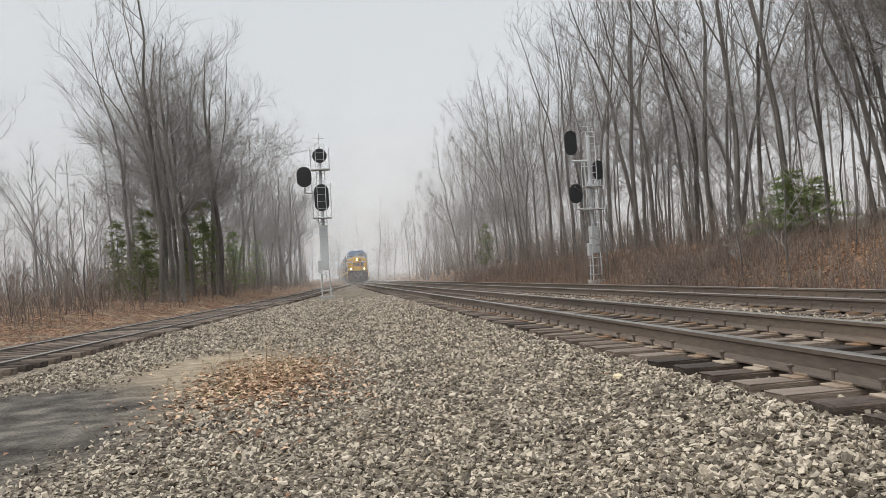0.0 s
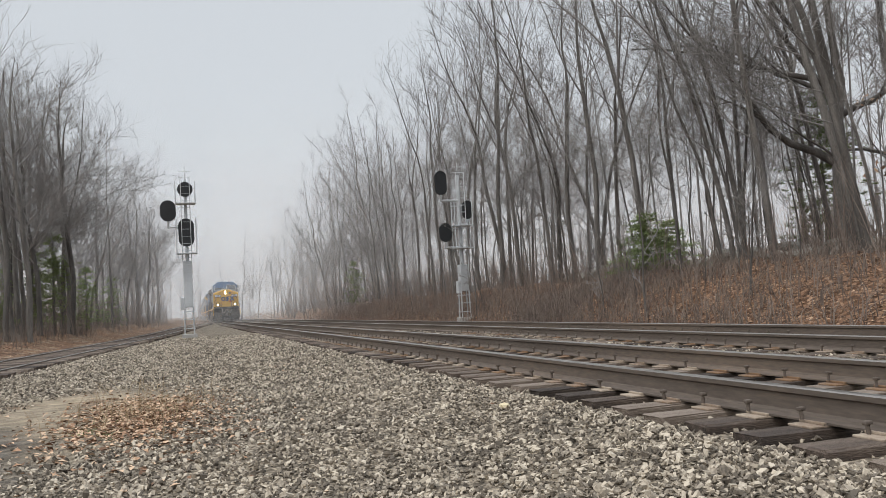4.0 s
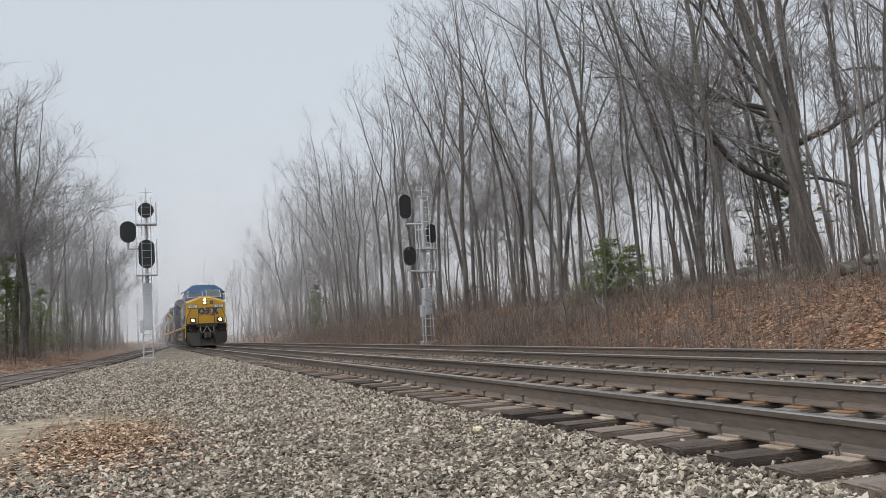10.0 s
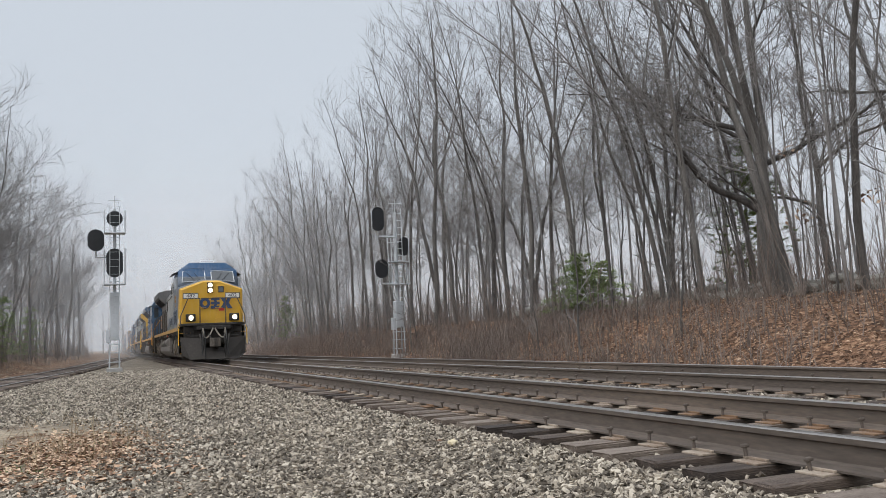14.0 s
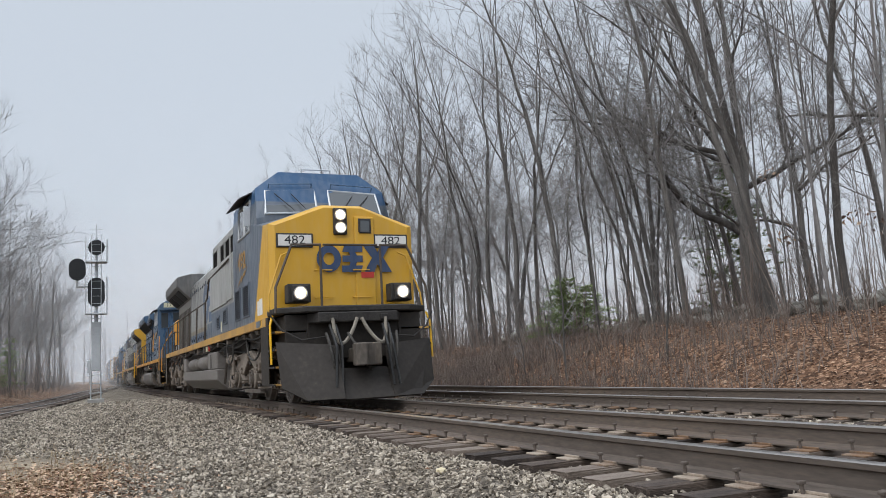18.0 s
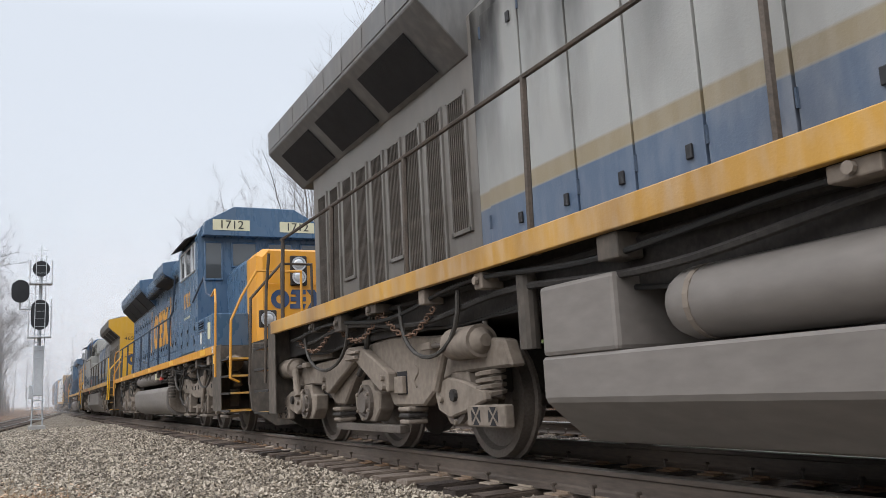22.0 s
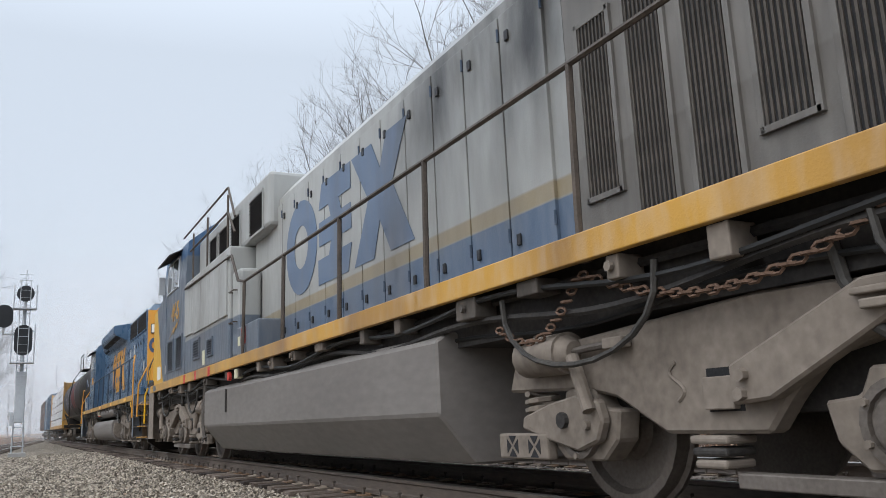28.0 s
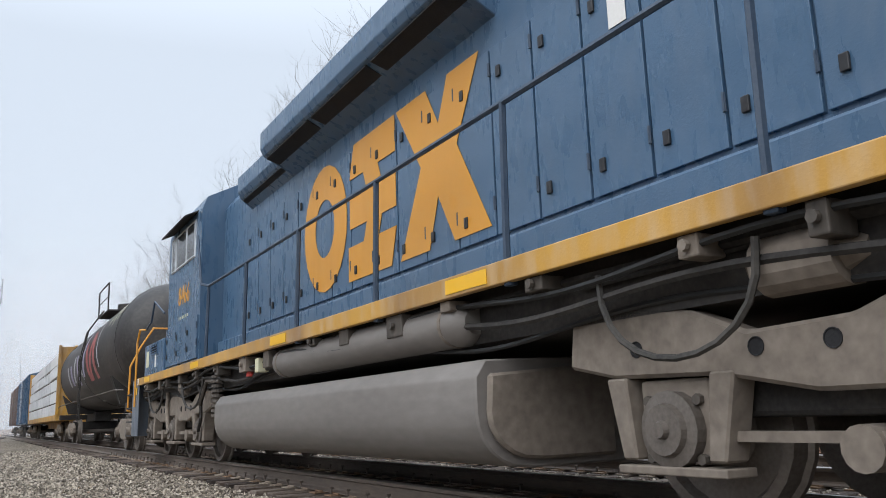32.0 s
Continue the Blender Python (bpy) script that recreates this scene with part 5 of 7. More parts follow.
            bar(bm, [(s * 1.24, y + e * .32, .94), (s * 1.26, y + e * .48, .6)], .042, 10)
            part("brake_lever", bm, dirt, f)
            bm = bmesh.new()
            prism(bm, [(y + e * q, z) for q, z in ((.52, .66), (.3, .7), (.02, .66), (-.3, .58), (-.32, .5), (0, .42), (.3, .36), (.5, .42), (.56, .54))], "x", s * 1.165, s * 1.235, .015)
            part("brake_hanger", bm, dirt, f)
            for q, z in ((.18, .55), (.42, .52)):
                bm = bmesh.new()
                tube(bm, (s * 1.235, y + e * q, z), (s * 1.265, y + e * q, z), .05 if q < .3 else .03, n=10)
                part("pin", bm, dark if q < .3 else dirt, f)
            bm = bmesh.new()
            bx(bm, a - w * .02, a - w * .62, .3, .47, 1.16, 1.24, .015)
            br = part("guard_bracket", bm, dirt, f)
            # dark triangles laid on the bracket paint the shade of its openings
            for i in range(2):
                for q in range(4):
                    c, o = a - w * (.17 + .27 * i), q * math.pi / 2
                    bm = bmesh.new()
                    prism(bm, [(yc + flip * c + .015 * math.cos(o), .385 + .015 * math.sin(o)), (yc + flip * c + .085 * math.cos(o + .6), .385 + .085 * math.sin(o + .6)), (yc + flip * c + .085 * math.cos(o - .6), .385 + .085 * math.sin(o - .6))], "x", s * 1.238, s * 1.243)
                    part("bracket_hole", bm, M["mesh_dark"], br)
        bm = bmesh.new()
        bar(bm, [(s * 1.14, yc + flip * a, z) for a, z in ((-2.75, 1.14), (-2.3, 1.18), (-1.3, 1.12), (-1.0, 1.17), (-.55, 1.13), (-.2, 1.24), (.35, 1.27), (.55, 1.2), (1.3, 1.19), (1.75, 1.26), (2.45, 1.3), (2.6, 1.27), (2.62, 1.08))], .021, 6)
        part("brake_pipe", bm, M["wheel"], f)
        bm = bmesh.new()
        bar(bm, [(s * 1.2, yc + flip * a, z) for a, z in ((-.1, .8), (.05, .9), (.16, 1.1), (.2, 1.3), (.34, 1.4), (.5, 1.42))], .03, 8)
        part("sand_hose", bm, M["hose"], f)
        bm = bmesh.new()
        bx(bm, -.5, .35, 1.16, 1.3, .7, 1.0)
        part("bolster_end", bm, dirt, f)
        bm = bmesh.new()
        bx(bm, -2.2, -1.3, 1.04, 1.16, .8, 1.1)
        part("brake_valve", bm, dirt, f)
    bm = bmesh.new()
    box(bm, -1.0, 1.0, yc - 2.4, yc + 2.4, .55, .95, 0.03)
    part("bolster", bm, M["dark"], t)
    for a in (-2.15, 0, 2.15):
        wheel(t, yc + a)


def emd_truck(t, yc, flip):
    """A three-axle truck with long flat side frames, round holes and box pedestals."""
    top = [(-2.85, .82), (-2.7, 1.08), (-1.75, 1.12), (-1.35, .98), (-.5, .96), (-.15, 1.12), (.55, 1.14), (1.0, .98), (1.55, .96), (1.9, 1.1), (2.5, 1.2), (2.85, 1.16), (2.9, .86),
           (2.5, .78), (1.75, .76), (1.2, .66), (.55, .66), (.35, .76), (-.35, .76), (-.55, .66), (-1.2, .66), (-1.75, .76), (-2.5, .78)]
    for s in (-1, 1):
        bm = bmesh.new()
        prism(bm, [(yc + flip * a, b) for a, b in top], "x", s * 1.03, s * 1.17, 0.02)
        f = part("side_frame", bm, M["under"], t)
        for a in (-2.3, -1.55, -1.05, -.75, .75, 1.1, 1.5, 2.3):
            # dark disc stands in for a hole's shaded inside; the frame is solid
            bm = bmesh.new()
            lathe(bm, s * 1.17, yc + flip * a, .88 + .05 * (abs(a) > 2), [(s * -.02, .046), (s * .006, .046), (s * .006, .042), (s * .001, .04)], 14)
            part("frame_hole", bm, M["mesh_dark"], f)
        for a in (-2.1, 0, 2.1):
            y = yc + a
            for q in (-1, 1):
                bm = bmesh.new()
                prism(bm, [(y + q * .3, .78), (y + q * .46, .78), (y + q * .36, .34), (y + q * .25, .34)], "x", s * 1.02, s * 1.18, 0.012)
                part("pedestal", bm, M["under"], f)
            bm = bmesh.new()
            box(bm, s * .98, s * 1.12, y - .25, y + .25, .36, .76, 0.02)
            box(bm, s * 1.0, s * 1.2, y - .38, y + .38, .27, .315, 0.008)
            part("journal_box", bm, M["under"], f)
            bm = bmesh.new()
            lathe(bm, s * 1.12, y, .5, [(0, .2), (s * .06, .2), (s * .07, .14), (s * .1, .13), (s * .1, .05), (s * .13, .04)], 20)
            part("bearing_cap", bm, M["wheel"], f)
            for q in range(4):
                c = q * math.pi / 2 + .785
                bm = bmesh.new()
                tube(bm, (s * 1.11, y + .25 * math.cos(c), .5 + .21 * math.sin(c)), (s * 1.15, y + .25 * math.cos(c), .5 + .21 * math.sin(c)), .03, n=6)
                part("bolt", bm, M["dark_under"], f)
        for a in (-1.05, 1.05):
            bm = bmesh.new()
            y = yc + a
            box(bm, s * 1.05, s * 1.12, y - .75, y + .75, .44, .49)
            tube(bm, (s * .9, y, .42), (s * 1.15, y, .42), .1, n=14)
            part("brake_rod", bm, M["under"], f)
        for a in (-2.55, 1.2):
            bm = bmesh.new()
            y = yc + flip * a
            tube(bm, (s * 1.14, y - .2, 1.24), (s * 1.14, y + .22, 1.24), .15, n=16)
            tube(bm, (s * 1.14, y + .22, 1.24), (s * 1.14, y + .32, 1.24), .1, .05, n=10)
            tube(bm, (s * 1.14, y - .2, 1.24), (s * 1.14, y - .26, 1.24), .13, .09, n=12)
            part("brake_cylinder", bm, M["under"], f)
        bm = bmesh.new()
        bar(bm, [(s * 1.2, yc - flip * .3, 1.2), (s * 1.22, yc - flip * .25, .9), (s * 1.22, yc - flip * .05, .45)], .035, 8)
        part("damper", bm, M["under"], f)
        bm = bmesh.new()
        bar(bm, [(s * 1.2, yc - 2.7, 1.33), (s * 1.2, yc - .9, 1.36), (s * 1.2, yc + .6, 1.36), (s * 1.2, yc + 2.2, 1.3)], .02)
        bar(bm, [(s * 1.23, yc + 2.2, 1.3), (s * 1.25, yc + 2.55, 1.1), (s * 1.25, yc + 2.6, .7), (s * 1.22, yc + 2.3, .5)], .026)
        part("brake_pipe", bm, M["dark"], f)
    bm = bmesh.new()
    box(bm, -1.0, 1.0, yc - 2.5, yc + 2.5, .55, .9, 0.03)
    part("bolster", bm, M["dark"], t)
    for a in (-2.1, 0, 2.1):
        wheel(t, yc + a)


def underframe(t, y0, y1, W, z0, z1, mat):
    bm = bmesh.new()
    box(bm, -W + .25, W - .25, y0, y1, z0 - .32, z1 - .03)
    part("underframe", bm, M["dark"], t)
    bm = bmesh.new()
    box(bm, -W + .07, W - .07, y0 - .05, y1 + .05, z1 - .028, z1 - .004)
    part("walkway", bm, M["dark"], t)
    for s in (-1, 1):
        bm = bmesh.new()
        box(bm, s * (W - .06), s * W, y0, y1, z0, z1, 0.008)
        part("side_sill", bm, mat, t, "worn yellow side sill")
        bm = bmesh.new()
        bar(bm, [(s * (W - .2), y0 + 1.5, z0 - .05), (s * (W - .2), y1 - 1.5, z0 - .05)], .03)
        bar(bm, [(s * (W - .3), y0 + 1.5, z0 - .16), (s * (W - .3), y1 - 1.5, z0 - .16)], .025)
        part("conduit", bm, M["dark"], t)


bm = bmesh.new()
box(bm, -.0095, .0095, -.026, .026, -.045, .045, 0.006)
LATCH = mesh_of("latch", bm, M["ink"])
bm = bmesh.new()
tube(bm, (0, 0, -.055), (0, 0, .055), .012, n=6)
HINGE = mesh_of("hinge", bm, M["railnavy"])


def undergear(t, y0, y1, W, z, seed):
    """Hoses, brackets and small boxes that hang under both side sills."""
    r = random.Random(seed)
    for s in (-1, 1):
        for k, (x, drop, rad) in enumerate(((W - .09, .1, .02), (W - .14, .2, .026), (W - .24, .3, .018))):
            bm = bmesh.new()
            n = int((y1 - y0) / .22)
            bar(bm, [(s * (x + .02 * math.sin(i * .3 + k)), y0 + (y1 - y0) * i / n, z - drop - .05 * math.sin(i * .42 + k) - .025 * math.sin(i * .17 + 2 * k)) for i in range(n + 1)], rad, 6)
            part("hose", bm, M["rubber"] if k != 1 else M["dark"], t)
        y = y0 + .4
        while y < y1 - .3:
            w, h = r.uniform(.08, .3), r.uniform(.08, .2)
            bm = bmesh.new()
            box(bm, s * (W - .22), s * (W - .04), y, y + w, z - h, z - .004, .01)
            if r.random() < .5:
                tube(bm, (s * (W - .03), y + w / 2, z - h * .5), (s * (W - .005), y + w / 2, z - h * .5), .03, n=8)
            part("bracket", bm, r.choice((M["dark_under"], M["dark_under"], M["under"])), t)
            y += w + r.uniform(.5, 1.4)
        for yc in (y0 + 1.2, y0 + 4.3, y1 - 4.1, y1 - 1.3):
            bm = bmesh.new()
            a = r.uniform(.5, .8)
            bar(bm, [(s * (W - .1), yc - a * math.cos(q * math.pi / 12), z - .08 - .5 * math.sin(q * math.pi / 12) ** .8) for q in range(13)], .019, 6)
            part("cable", bm, M["hose"], t)


def doors(t, s, x, ys, z0, z1, mat, latch=True):
    """Hood doors, each a thin panel standing proud of the hood, with a latch."""
    for y0, y1 in zip(ys, ys[1:]):
        bm = bmesh.new()
        box(bm, s * (x - .01), s * (x + .028), y0 + .012, y1 - .012, z0, z1, 0.004)
        d = part("hood_door", bm, mat, t)
        if latch:
            for z in (z0 + .18, z1 - .22):
                part("latch", LATCH, None, d).location = (s * (x + .0385), y0 + .13, z)
                part("hinge", HINGE, None, d).location = (s * (x + .03), y1 - .012, z + .06)


def louvres(t, s, x, y0, y1, z0, z1, n, frame_mat, slat_mat, vertical=False):
    """A louvred grille: frame, dark backing and slats in one."""
    bm = bmesh.new()
    box(bm, s * (x - .01), s * (x + .006), y0, y1, z0, z1)
    g = part("grille", bm, M["mesh_dark"], t)
    bm = bmesh.new()
    for a, b, c, d in ((y0 - .03, y1 + .03, z1, z1 + .04), (y0 - .03, y1 + .03, z0 - .04, z0), (y0 - .04, y0, z0 - .04, z1 + .04), (y1, y1 + .04, z0 - .04, z1 + .04)):
        box(bm, s * (x - .01), s * (x + .02), a, b, c, d, 0.003)
    part("grille_frame", bm, frame_mat, g)
    bm = bmesh.new()
    if vertical:
        box(bm, s * .006, s * .017, -.008, .008, z0, z1)
    else:
        h = (z1 - z0) / n * .32
        prism(bm, [(s * .006, h), (s * .032, -h * .4), (s * .03, -h), (s * .006, h * .3)], "y", y0, y1)
    me = mesh_of("slat", bm, slat_mat)
    for i in range(n):
        a = (i + .5) / n
        part("slat", me, None, g).location = (s * x, y0 + (y1 - y0) * a, 0) if vertical else (s * x, 0, z0 + (z1 - z0) * a)


def lamp_pair(t, m, parts, lit, r=.085):
    """A lamp housing with lenses; m: plane with z outwards."""
    bm = bmesh.new()
    xs = [p[0] for p in parts]
    zs = [p[1] for p in parts]
    box(bm, min(xs) - r * 1.5, max(xs) + r * 1.5, min(zs) - r * 1.5, max(zs) + r * 1.5, -.02, .05, .02)
    me = mesh_of("lamp_housing", bm, M["dark"])
    me.transform(m)
    h = part("lamp_housing", me, None, t)
    for x, z in parts:
        bm = bmesh.new()
        bmesh.ops.create_uvsphere(bm, u_segments=16, v_segments=8, radius=r, matrix=Matrix.LocRotScale((x, z, .05), None, (1, 1, .3)))
        me = mesh_of("headlight", bm, M["lamp"] if lit else M["lens"], True)
        me.transform(m)
        part("headlight", me, None, h, "lit headlight" if lit else "unlit headlight lens")
        bm = bmesh.new()
        bmesh.ops.create_circle(bm, segments=20, radius=r * 1.28)
        bmesh.ops.create_circle(bm, segments=20, radius=r)
        bmesh.ops.bridge_loops(bm, edges=list(bm.edges))
        bmesh.ops.translate(bm, verts=bm.verts, vec=(x, z, .058))
        bmesh.ops.solidify(bm, geom=list(bm.faces), thickness=.012)
        me = mesh_of("lamp_ring", bm, M["galvanised"])
        me.transform(m)
        part("lamp_ring", me, None, h)


def air_tank(t, s, y0, y1, z, r, x, mat):
    bm = bmesh.new()
    lo = [(y0, r * .55), (y0 + .06, r * .85), (y0 + .14, r), (y1 - .14, r), (y1 - .06, r * .85), (y1, r * .55)]
    rings = [[bm.verts.new((s * x + rr * math.cos(2 * math.pi * k / 18), y, z + rr * math.sin(2 * math.pi * k / 18))) for k in range(18)] for y, rr in lo]
    for a, b in zip(rings, rings[1:]):
        for i in range(18):
            bm.faces.new((a[i], a[(i + 1) % 18], b[(i + 1) % 18], b[i]))
    bm.faces.new(rings[0]), bm.faces.new(rings[-1][::-1])
    bmesh.ops.recalc_face_normals(bm, faces=bm.faces)
    a = part("air_reservoir", bm, mat, t, smooth=True)
    for y in (y0 + .25, y1 - .25):
        bm = bmesh.new()
        tube(bm, (s * x, y - .02, z), (s * x, y + .02, z), r * 1.025, n=18)
        part("strap", bm, M["under"], a)


def chain(t, s, pts, links=26):
    """A safety chain of rings hung between points."""
    n = len(pts) - 1
    k = 0
    for (y0, z0), (y1, z1) in zip(pts, pts[1:]):
        m_ = max(6, int(math.hypot(y1 - y0, z1 - z0) / .062))
        for i in range(m_):
            a = (i + .5) / m_
            y, z = y0 + (y1 - y0) * a, z0 + (z1 - z0) * a - .24 * math.sin(a * math.pi)
            bm = bmesh.new()
            R = .038
            prev = None
            ring = [(s * 1.3 + (R * .6 * math.sin(q * math.pi / 3) if k % 2 else 0), y + R * 1.3 * math.cos(q * math.pi / 3), z + (0 if k % 2 else R * .6 * math.sin(q * math.pi / 3))) for q in range(7)]
            bar(bm, ring, .009, 4)
            part("chain_link", bm, M["chain"], t)
            k += 1


def slab(bm, pts, depth):
    """A flat piece with four or more corners, given some depth inwards."""
    f = bm.faces.new([bm.verts.new(p) for p in pts])
    f.normal_update()
    nrm = f.normal.copy()
    r = bmesh.ops.extrude_face_region(bm, geom=[f])
    bmesh.ops.translate(bm, verts=[v for v in r["geom"] if isinstance(v, bmesh.types.BMVert)], vec=nrm * depth)
    bmesh.ops.recalc_face_normals(bm, faces=bm.faces)
    return bm


def window(t, pts, frame_mat, name="window"):
    """A pane with a raised frame round it."""
    bm = bmesh.new()
    slab(bm, pts, .012)
    w = part(name, bm, M["glass"], t, "dark glass in a metal frame")
    bm = bmesh.new()
    ring = [*pts, pts[0]]
    bar(bm, ring, .022, 6)
    part("window_frame", bm, frame_mat, w)
    return w


def mirrored(pts):
    return [*pts, *[(-x, y, z) for x, y, z in reversed(pts)]]


def bolt_mark(t, m, k, mat):
    """A painted zigzag under a road number."""
    bm = bmesh.new()
    pts = [(-.62, -.2), (-.10, -.02), (-.14, -.12), (.22, .07), (.2, -.02), (.62, .24), (.27, .06), (.3, .16), (-.08, -.02), (-.05, .08)]
    prism(bm, [(a * k * 1.2, b * k * .85) for a, b in pts], "z", 0.001, 0.005)
    me = mesh_of("zigzag_mark", bm, mat)
    me.transform(m)
    part("zigzag_mark", me, None, t)


def proportion(t, z0, kz, y_most=99):
    """Broadens a car by PLUMP about its centre line, and heightens what stands above z0 and before y_most by kz; the wheels stay as they are."""
    done = set()
    for o in t.children_recursive:
        if o.name.startswith("wheelset"):
            continue
        x, y, z = o.location
        me = o.data
        low = min((v.co.y for v in me.vertices), default=0) + y
        tall = kz if low < y_most else 1.0
        o.location = (x * PLUMP, y, z0 + (z - z0) * tall if z > z0 else z)
        if me in done or me in (LATCH, HINGE):
            continue
        done.add(me)
        for v in me.vertices:
            v.co.x *= PLUMP
            if v.co.z > z0:
                v.co.z = z0 + (v.co.z - z0) * tall


def ge_loco(label, m, number, plain_tank, yellow_end, lit):
    t = thing("diesel_locomotive", label, "locomotive", m, "locomotives of the train")
    W, Z = 1.42, 1.63
    underframe(t, -11.0, 10.95, W, 1.46, Z, M["sill"])
    bm = bmesh.new()
    box(bm, -.86, .86, 11.01, 12.0, 1.6, 1.63)
    part("end_walkway", bm, M["dark"], t)
    for yc, f in ((-8.05, 1), (8.05, -1)):
        ge_truck(t, yc, f)
    # nose, painted yellow in front of a slanting line
    def diag(z):
        return -9.55 - (z - 1.64) * .62
    def ring(y, hw, side, peak, slant=False):
        pts = [(-hw, 0, 1.64), (-hw, 0, side), (-.35, 0, peak), (.35, 0, peak), (hw, 0, side), (hw, 0, 1.64)]
        return [(x, diag(z) if slant else y, z) for x, _, z in pts]
    bm = bmesh.new()
    loft(bm, [ring(-11.18, 1.25, 3.27, 3.62), ring(-11.09, 1.352, 3.31, 3.68), ring(0, 1.352, 3.36, 3.72, True)])
    nose = part("nose", bm, M["yellow"], t, "yellow wide nose")
    bm = bmesh.new()
    loft(bm, [ring(0, 1.352, 3.36, 3.72, True), ring(-9.3, 1.352, 3.6, 3.9)])
    part("nose_rear", bm, M["slate"], t)
    bm = bmesh.new()
    front = mirrored([(-1.34, -9.93, 1.64), (-1.34, -9.93, 3.62), (-1.3, -9.62, 4.28), (-.82, -9.5, 4.66)])
    back = mirrored([(-1.34, -6.9, 1.64), (-1.34, -6.9, 3.62), (-1.3, -6.9, 4.28), (-.82, -6.9, 4.66)])
    loft(bm, [front, back])
    cab = part("cab", bm, M["cab_blue"], t, "dark cab with a blue roof")
    for s in (-1, 1):
        window(cab, [(s * .14, -9.86, 3.78), (s * 1.16, -9.9, 3.72), (s * 1.12, -9.66, 4.22), (s * .14, -9.62, 4.28)], M["galvanised"], "windscreen")
        for a, b in ((.35, .62), (.6, .95)):
            bm = bmesh.new()
            bar(bm, [(s * a, -9.93, 3.8), (s * b, -9.74, 4.16)], .01, 5)
            part("wiper", bm, M["ink"], cab)
        bm = bmesh.new()
        bar(bm, [(s * .2, -9.64, 4.32), (s * .2, -9.68, 4.4), (s * 1.05, -9.7, 4.36), (s * 1.05, -9.64, 4.28)], .012, 5)
        part("grab_iron", bm, M["navy"], cab)
        for y0, y1 in ((-9.15, -8.55), (-8.5, -7.75)):
            window(cab, [(s * 1.346, y0, 3.5), (s * 1.346, y1, 3.5), (s * 1.325, y1, 4.12), (s * 1.325, y0, 4.12)], M["galvanised"], "side_window")
        bm = bmesh.new()
        slab(bm, [(s * 1.3, -9.25, 4.26), (s * 1.3, -7.6, 4.26), (s * 1.56, -7.6, 4.12), (s * 1.56, -9.25, 4.12)], .02)
        part("window_shade", bm, M["dark"], cab)
        bm = bmesh.new()
        box(bm, s * 1.37, s * 1.5, -9.42, -9.38, 3.55, 3.95, .01)
        part("wind_deflector", bm, M["galvanised"], cab)
        lettering(number, .5, M["sill"], cab, side_plane(s, 1.346, -8.1, 3.0), "yellow road number", wide=1.3)
        bolt_mark(cab, side_plane(s, 1.347, -8.15, 2.66), .9, M["sill"])
        louvres(cab, s, 1.345, -8.95, -8.25, 1.84, 2.44, 14, M["slate"], M["slate"])
        louvres(cab, s, 1.345, -7.85, -7.2, 1.84, 2.44, 14, M["slate"], M["slate"])
        decal(cab, side_plane(s, 1.346, -9.35, 1.9), .2, .18, M["white"], "small white notice")
    # nose front: door, lamps, number boards, grab irons, emblem
    lamp_pair(nose, end_plane(-1, -.06, -11.19, 3.36), [(0, .12), (0, -.12)], lit)
    bm = bmesh.new()
    box(bm, .2, .58, -11.215, -11.17, 1.75, 3.46, .02)
    d = part("nose_door", bm, M["yellow"], nose)
    window(d, [(.3, -11.22, 3.16), (.5, -11.22, 3.16), (.5, -11.22, 3.4), (.3, -11.22, 3.4)], M["ink"], "door_window")
    emblem(nose, end_plane(-1, .16, -11.225, 2.66), 1.36, .5, M["logo_blue"], "dark blue painted emblem")
    decal(nose, end_plane(-1, .42, -11.226, 2.36), .24, .11, M["red"], "small red notice")
    for s in (-1, 1):
        pl = end_plane(-1, s * .9, -11.18, 3.0)
        bm = bmesh.new()
        box(bm, -.33, .33, -.13, .13, -.01, .03, .012)
        me = mesh_of("number_board", bm, M["ink"])
        me.transform(pl)
        nb = part("number_board", me, None, nose, "lit white number board in a black frame")
        decal(nb, pl @ Matrix.Translation((0, 0, .031)), .6, .2, M["white"], name="board_face")
        lettering(number, .22, M["ink"], nb, pl @ Matrix.Translation((0, 0, .037)), bold=.0, wide=1.15)
        lamp_pair(t, end_plane(-1, s * .93, -11.62, 2.0), [(0, 0)], lit, .095)
        bm = bmesh.new()
        box(bm, s * .93 - .2, s * .93 + .2, -11.6, -11.3, 1.84, 2.17, .02)
        part("ditch_light_box", bm, M["dark"], t)
        bm = bmesh.new()
        bar(bm, [(s * .55, -11.62, 1.75), (s * .55, -11.62, 2.86), (s * 1.05, -11.62, 2.86), (s * 1.36, -11.7, 2.1), (s * 1.38, -11.75, 1.65)], .022)
        part("front_handrail", bm, M["railgrey"], t)
        bm = bmesh.new()
        bar(bm, [(s * 1.0, -11.25, 2.78), (s * 1.16, -11.25, 2.72), (s * 1.4, -11.3, 2.0), (s * 1.42, -11.35, 1.7)], .016)
        part("grab_iron", bm, M["yellow"], t)
        bm = bmesh.new()
        bar(bm, [(s * 1.4, -11.55, 1.62), (s * 1.45, -11.6, 1.45), (s * 1.45, -11.65, .75)], .02)
        part("step_grab_iron", bm, M["reflective"], t, "bright yellow grab iron")
        for z in (1.95, 2.45):
            bm = bmesh.new()
            bar(bm, [(s * .35 - .2, -11.17, z), (s * .35 - .2, -11.24, z), (s * .35 + .1, -11.24, z), (s * .35 + .1, -11.17, z)], .011, 5)
            part("grab_iron", bm, M["yellow"], nose)
    bm = bmesh.new()
    bar(bm, [(-.5, -11.62, 2.86), (.5, -11.62, 2.86)], .02)
    part("front_handrail", bm, M["railgrey"], t)
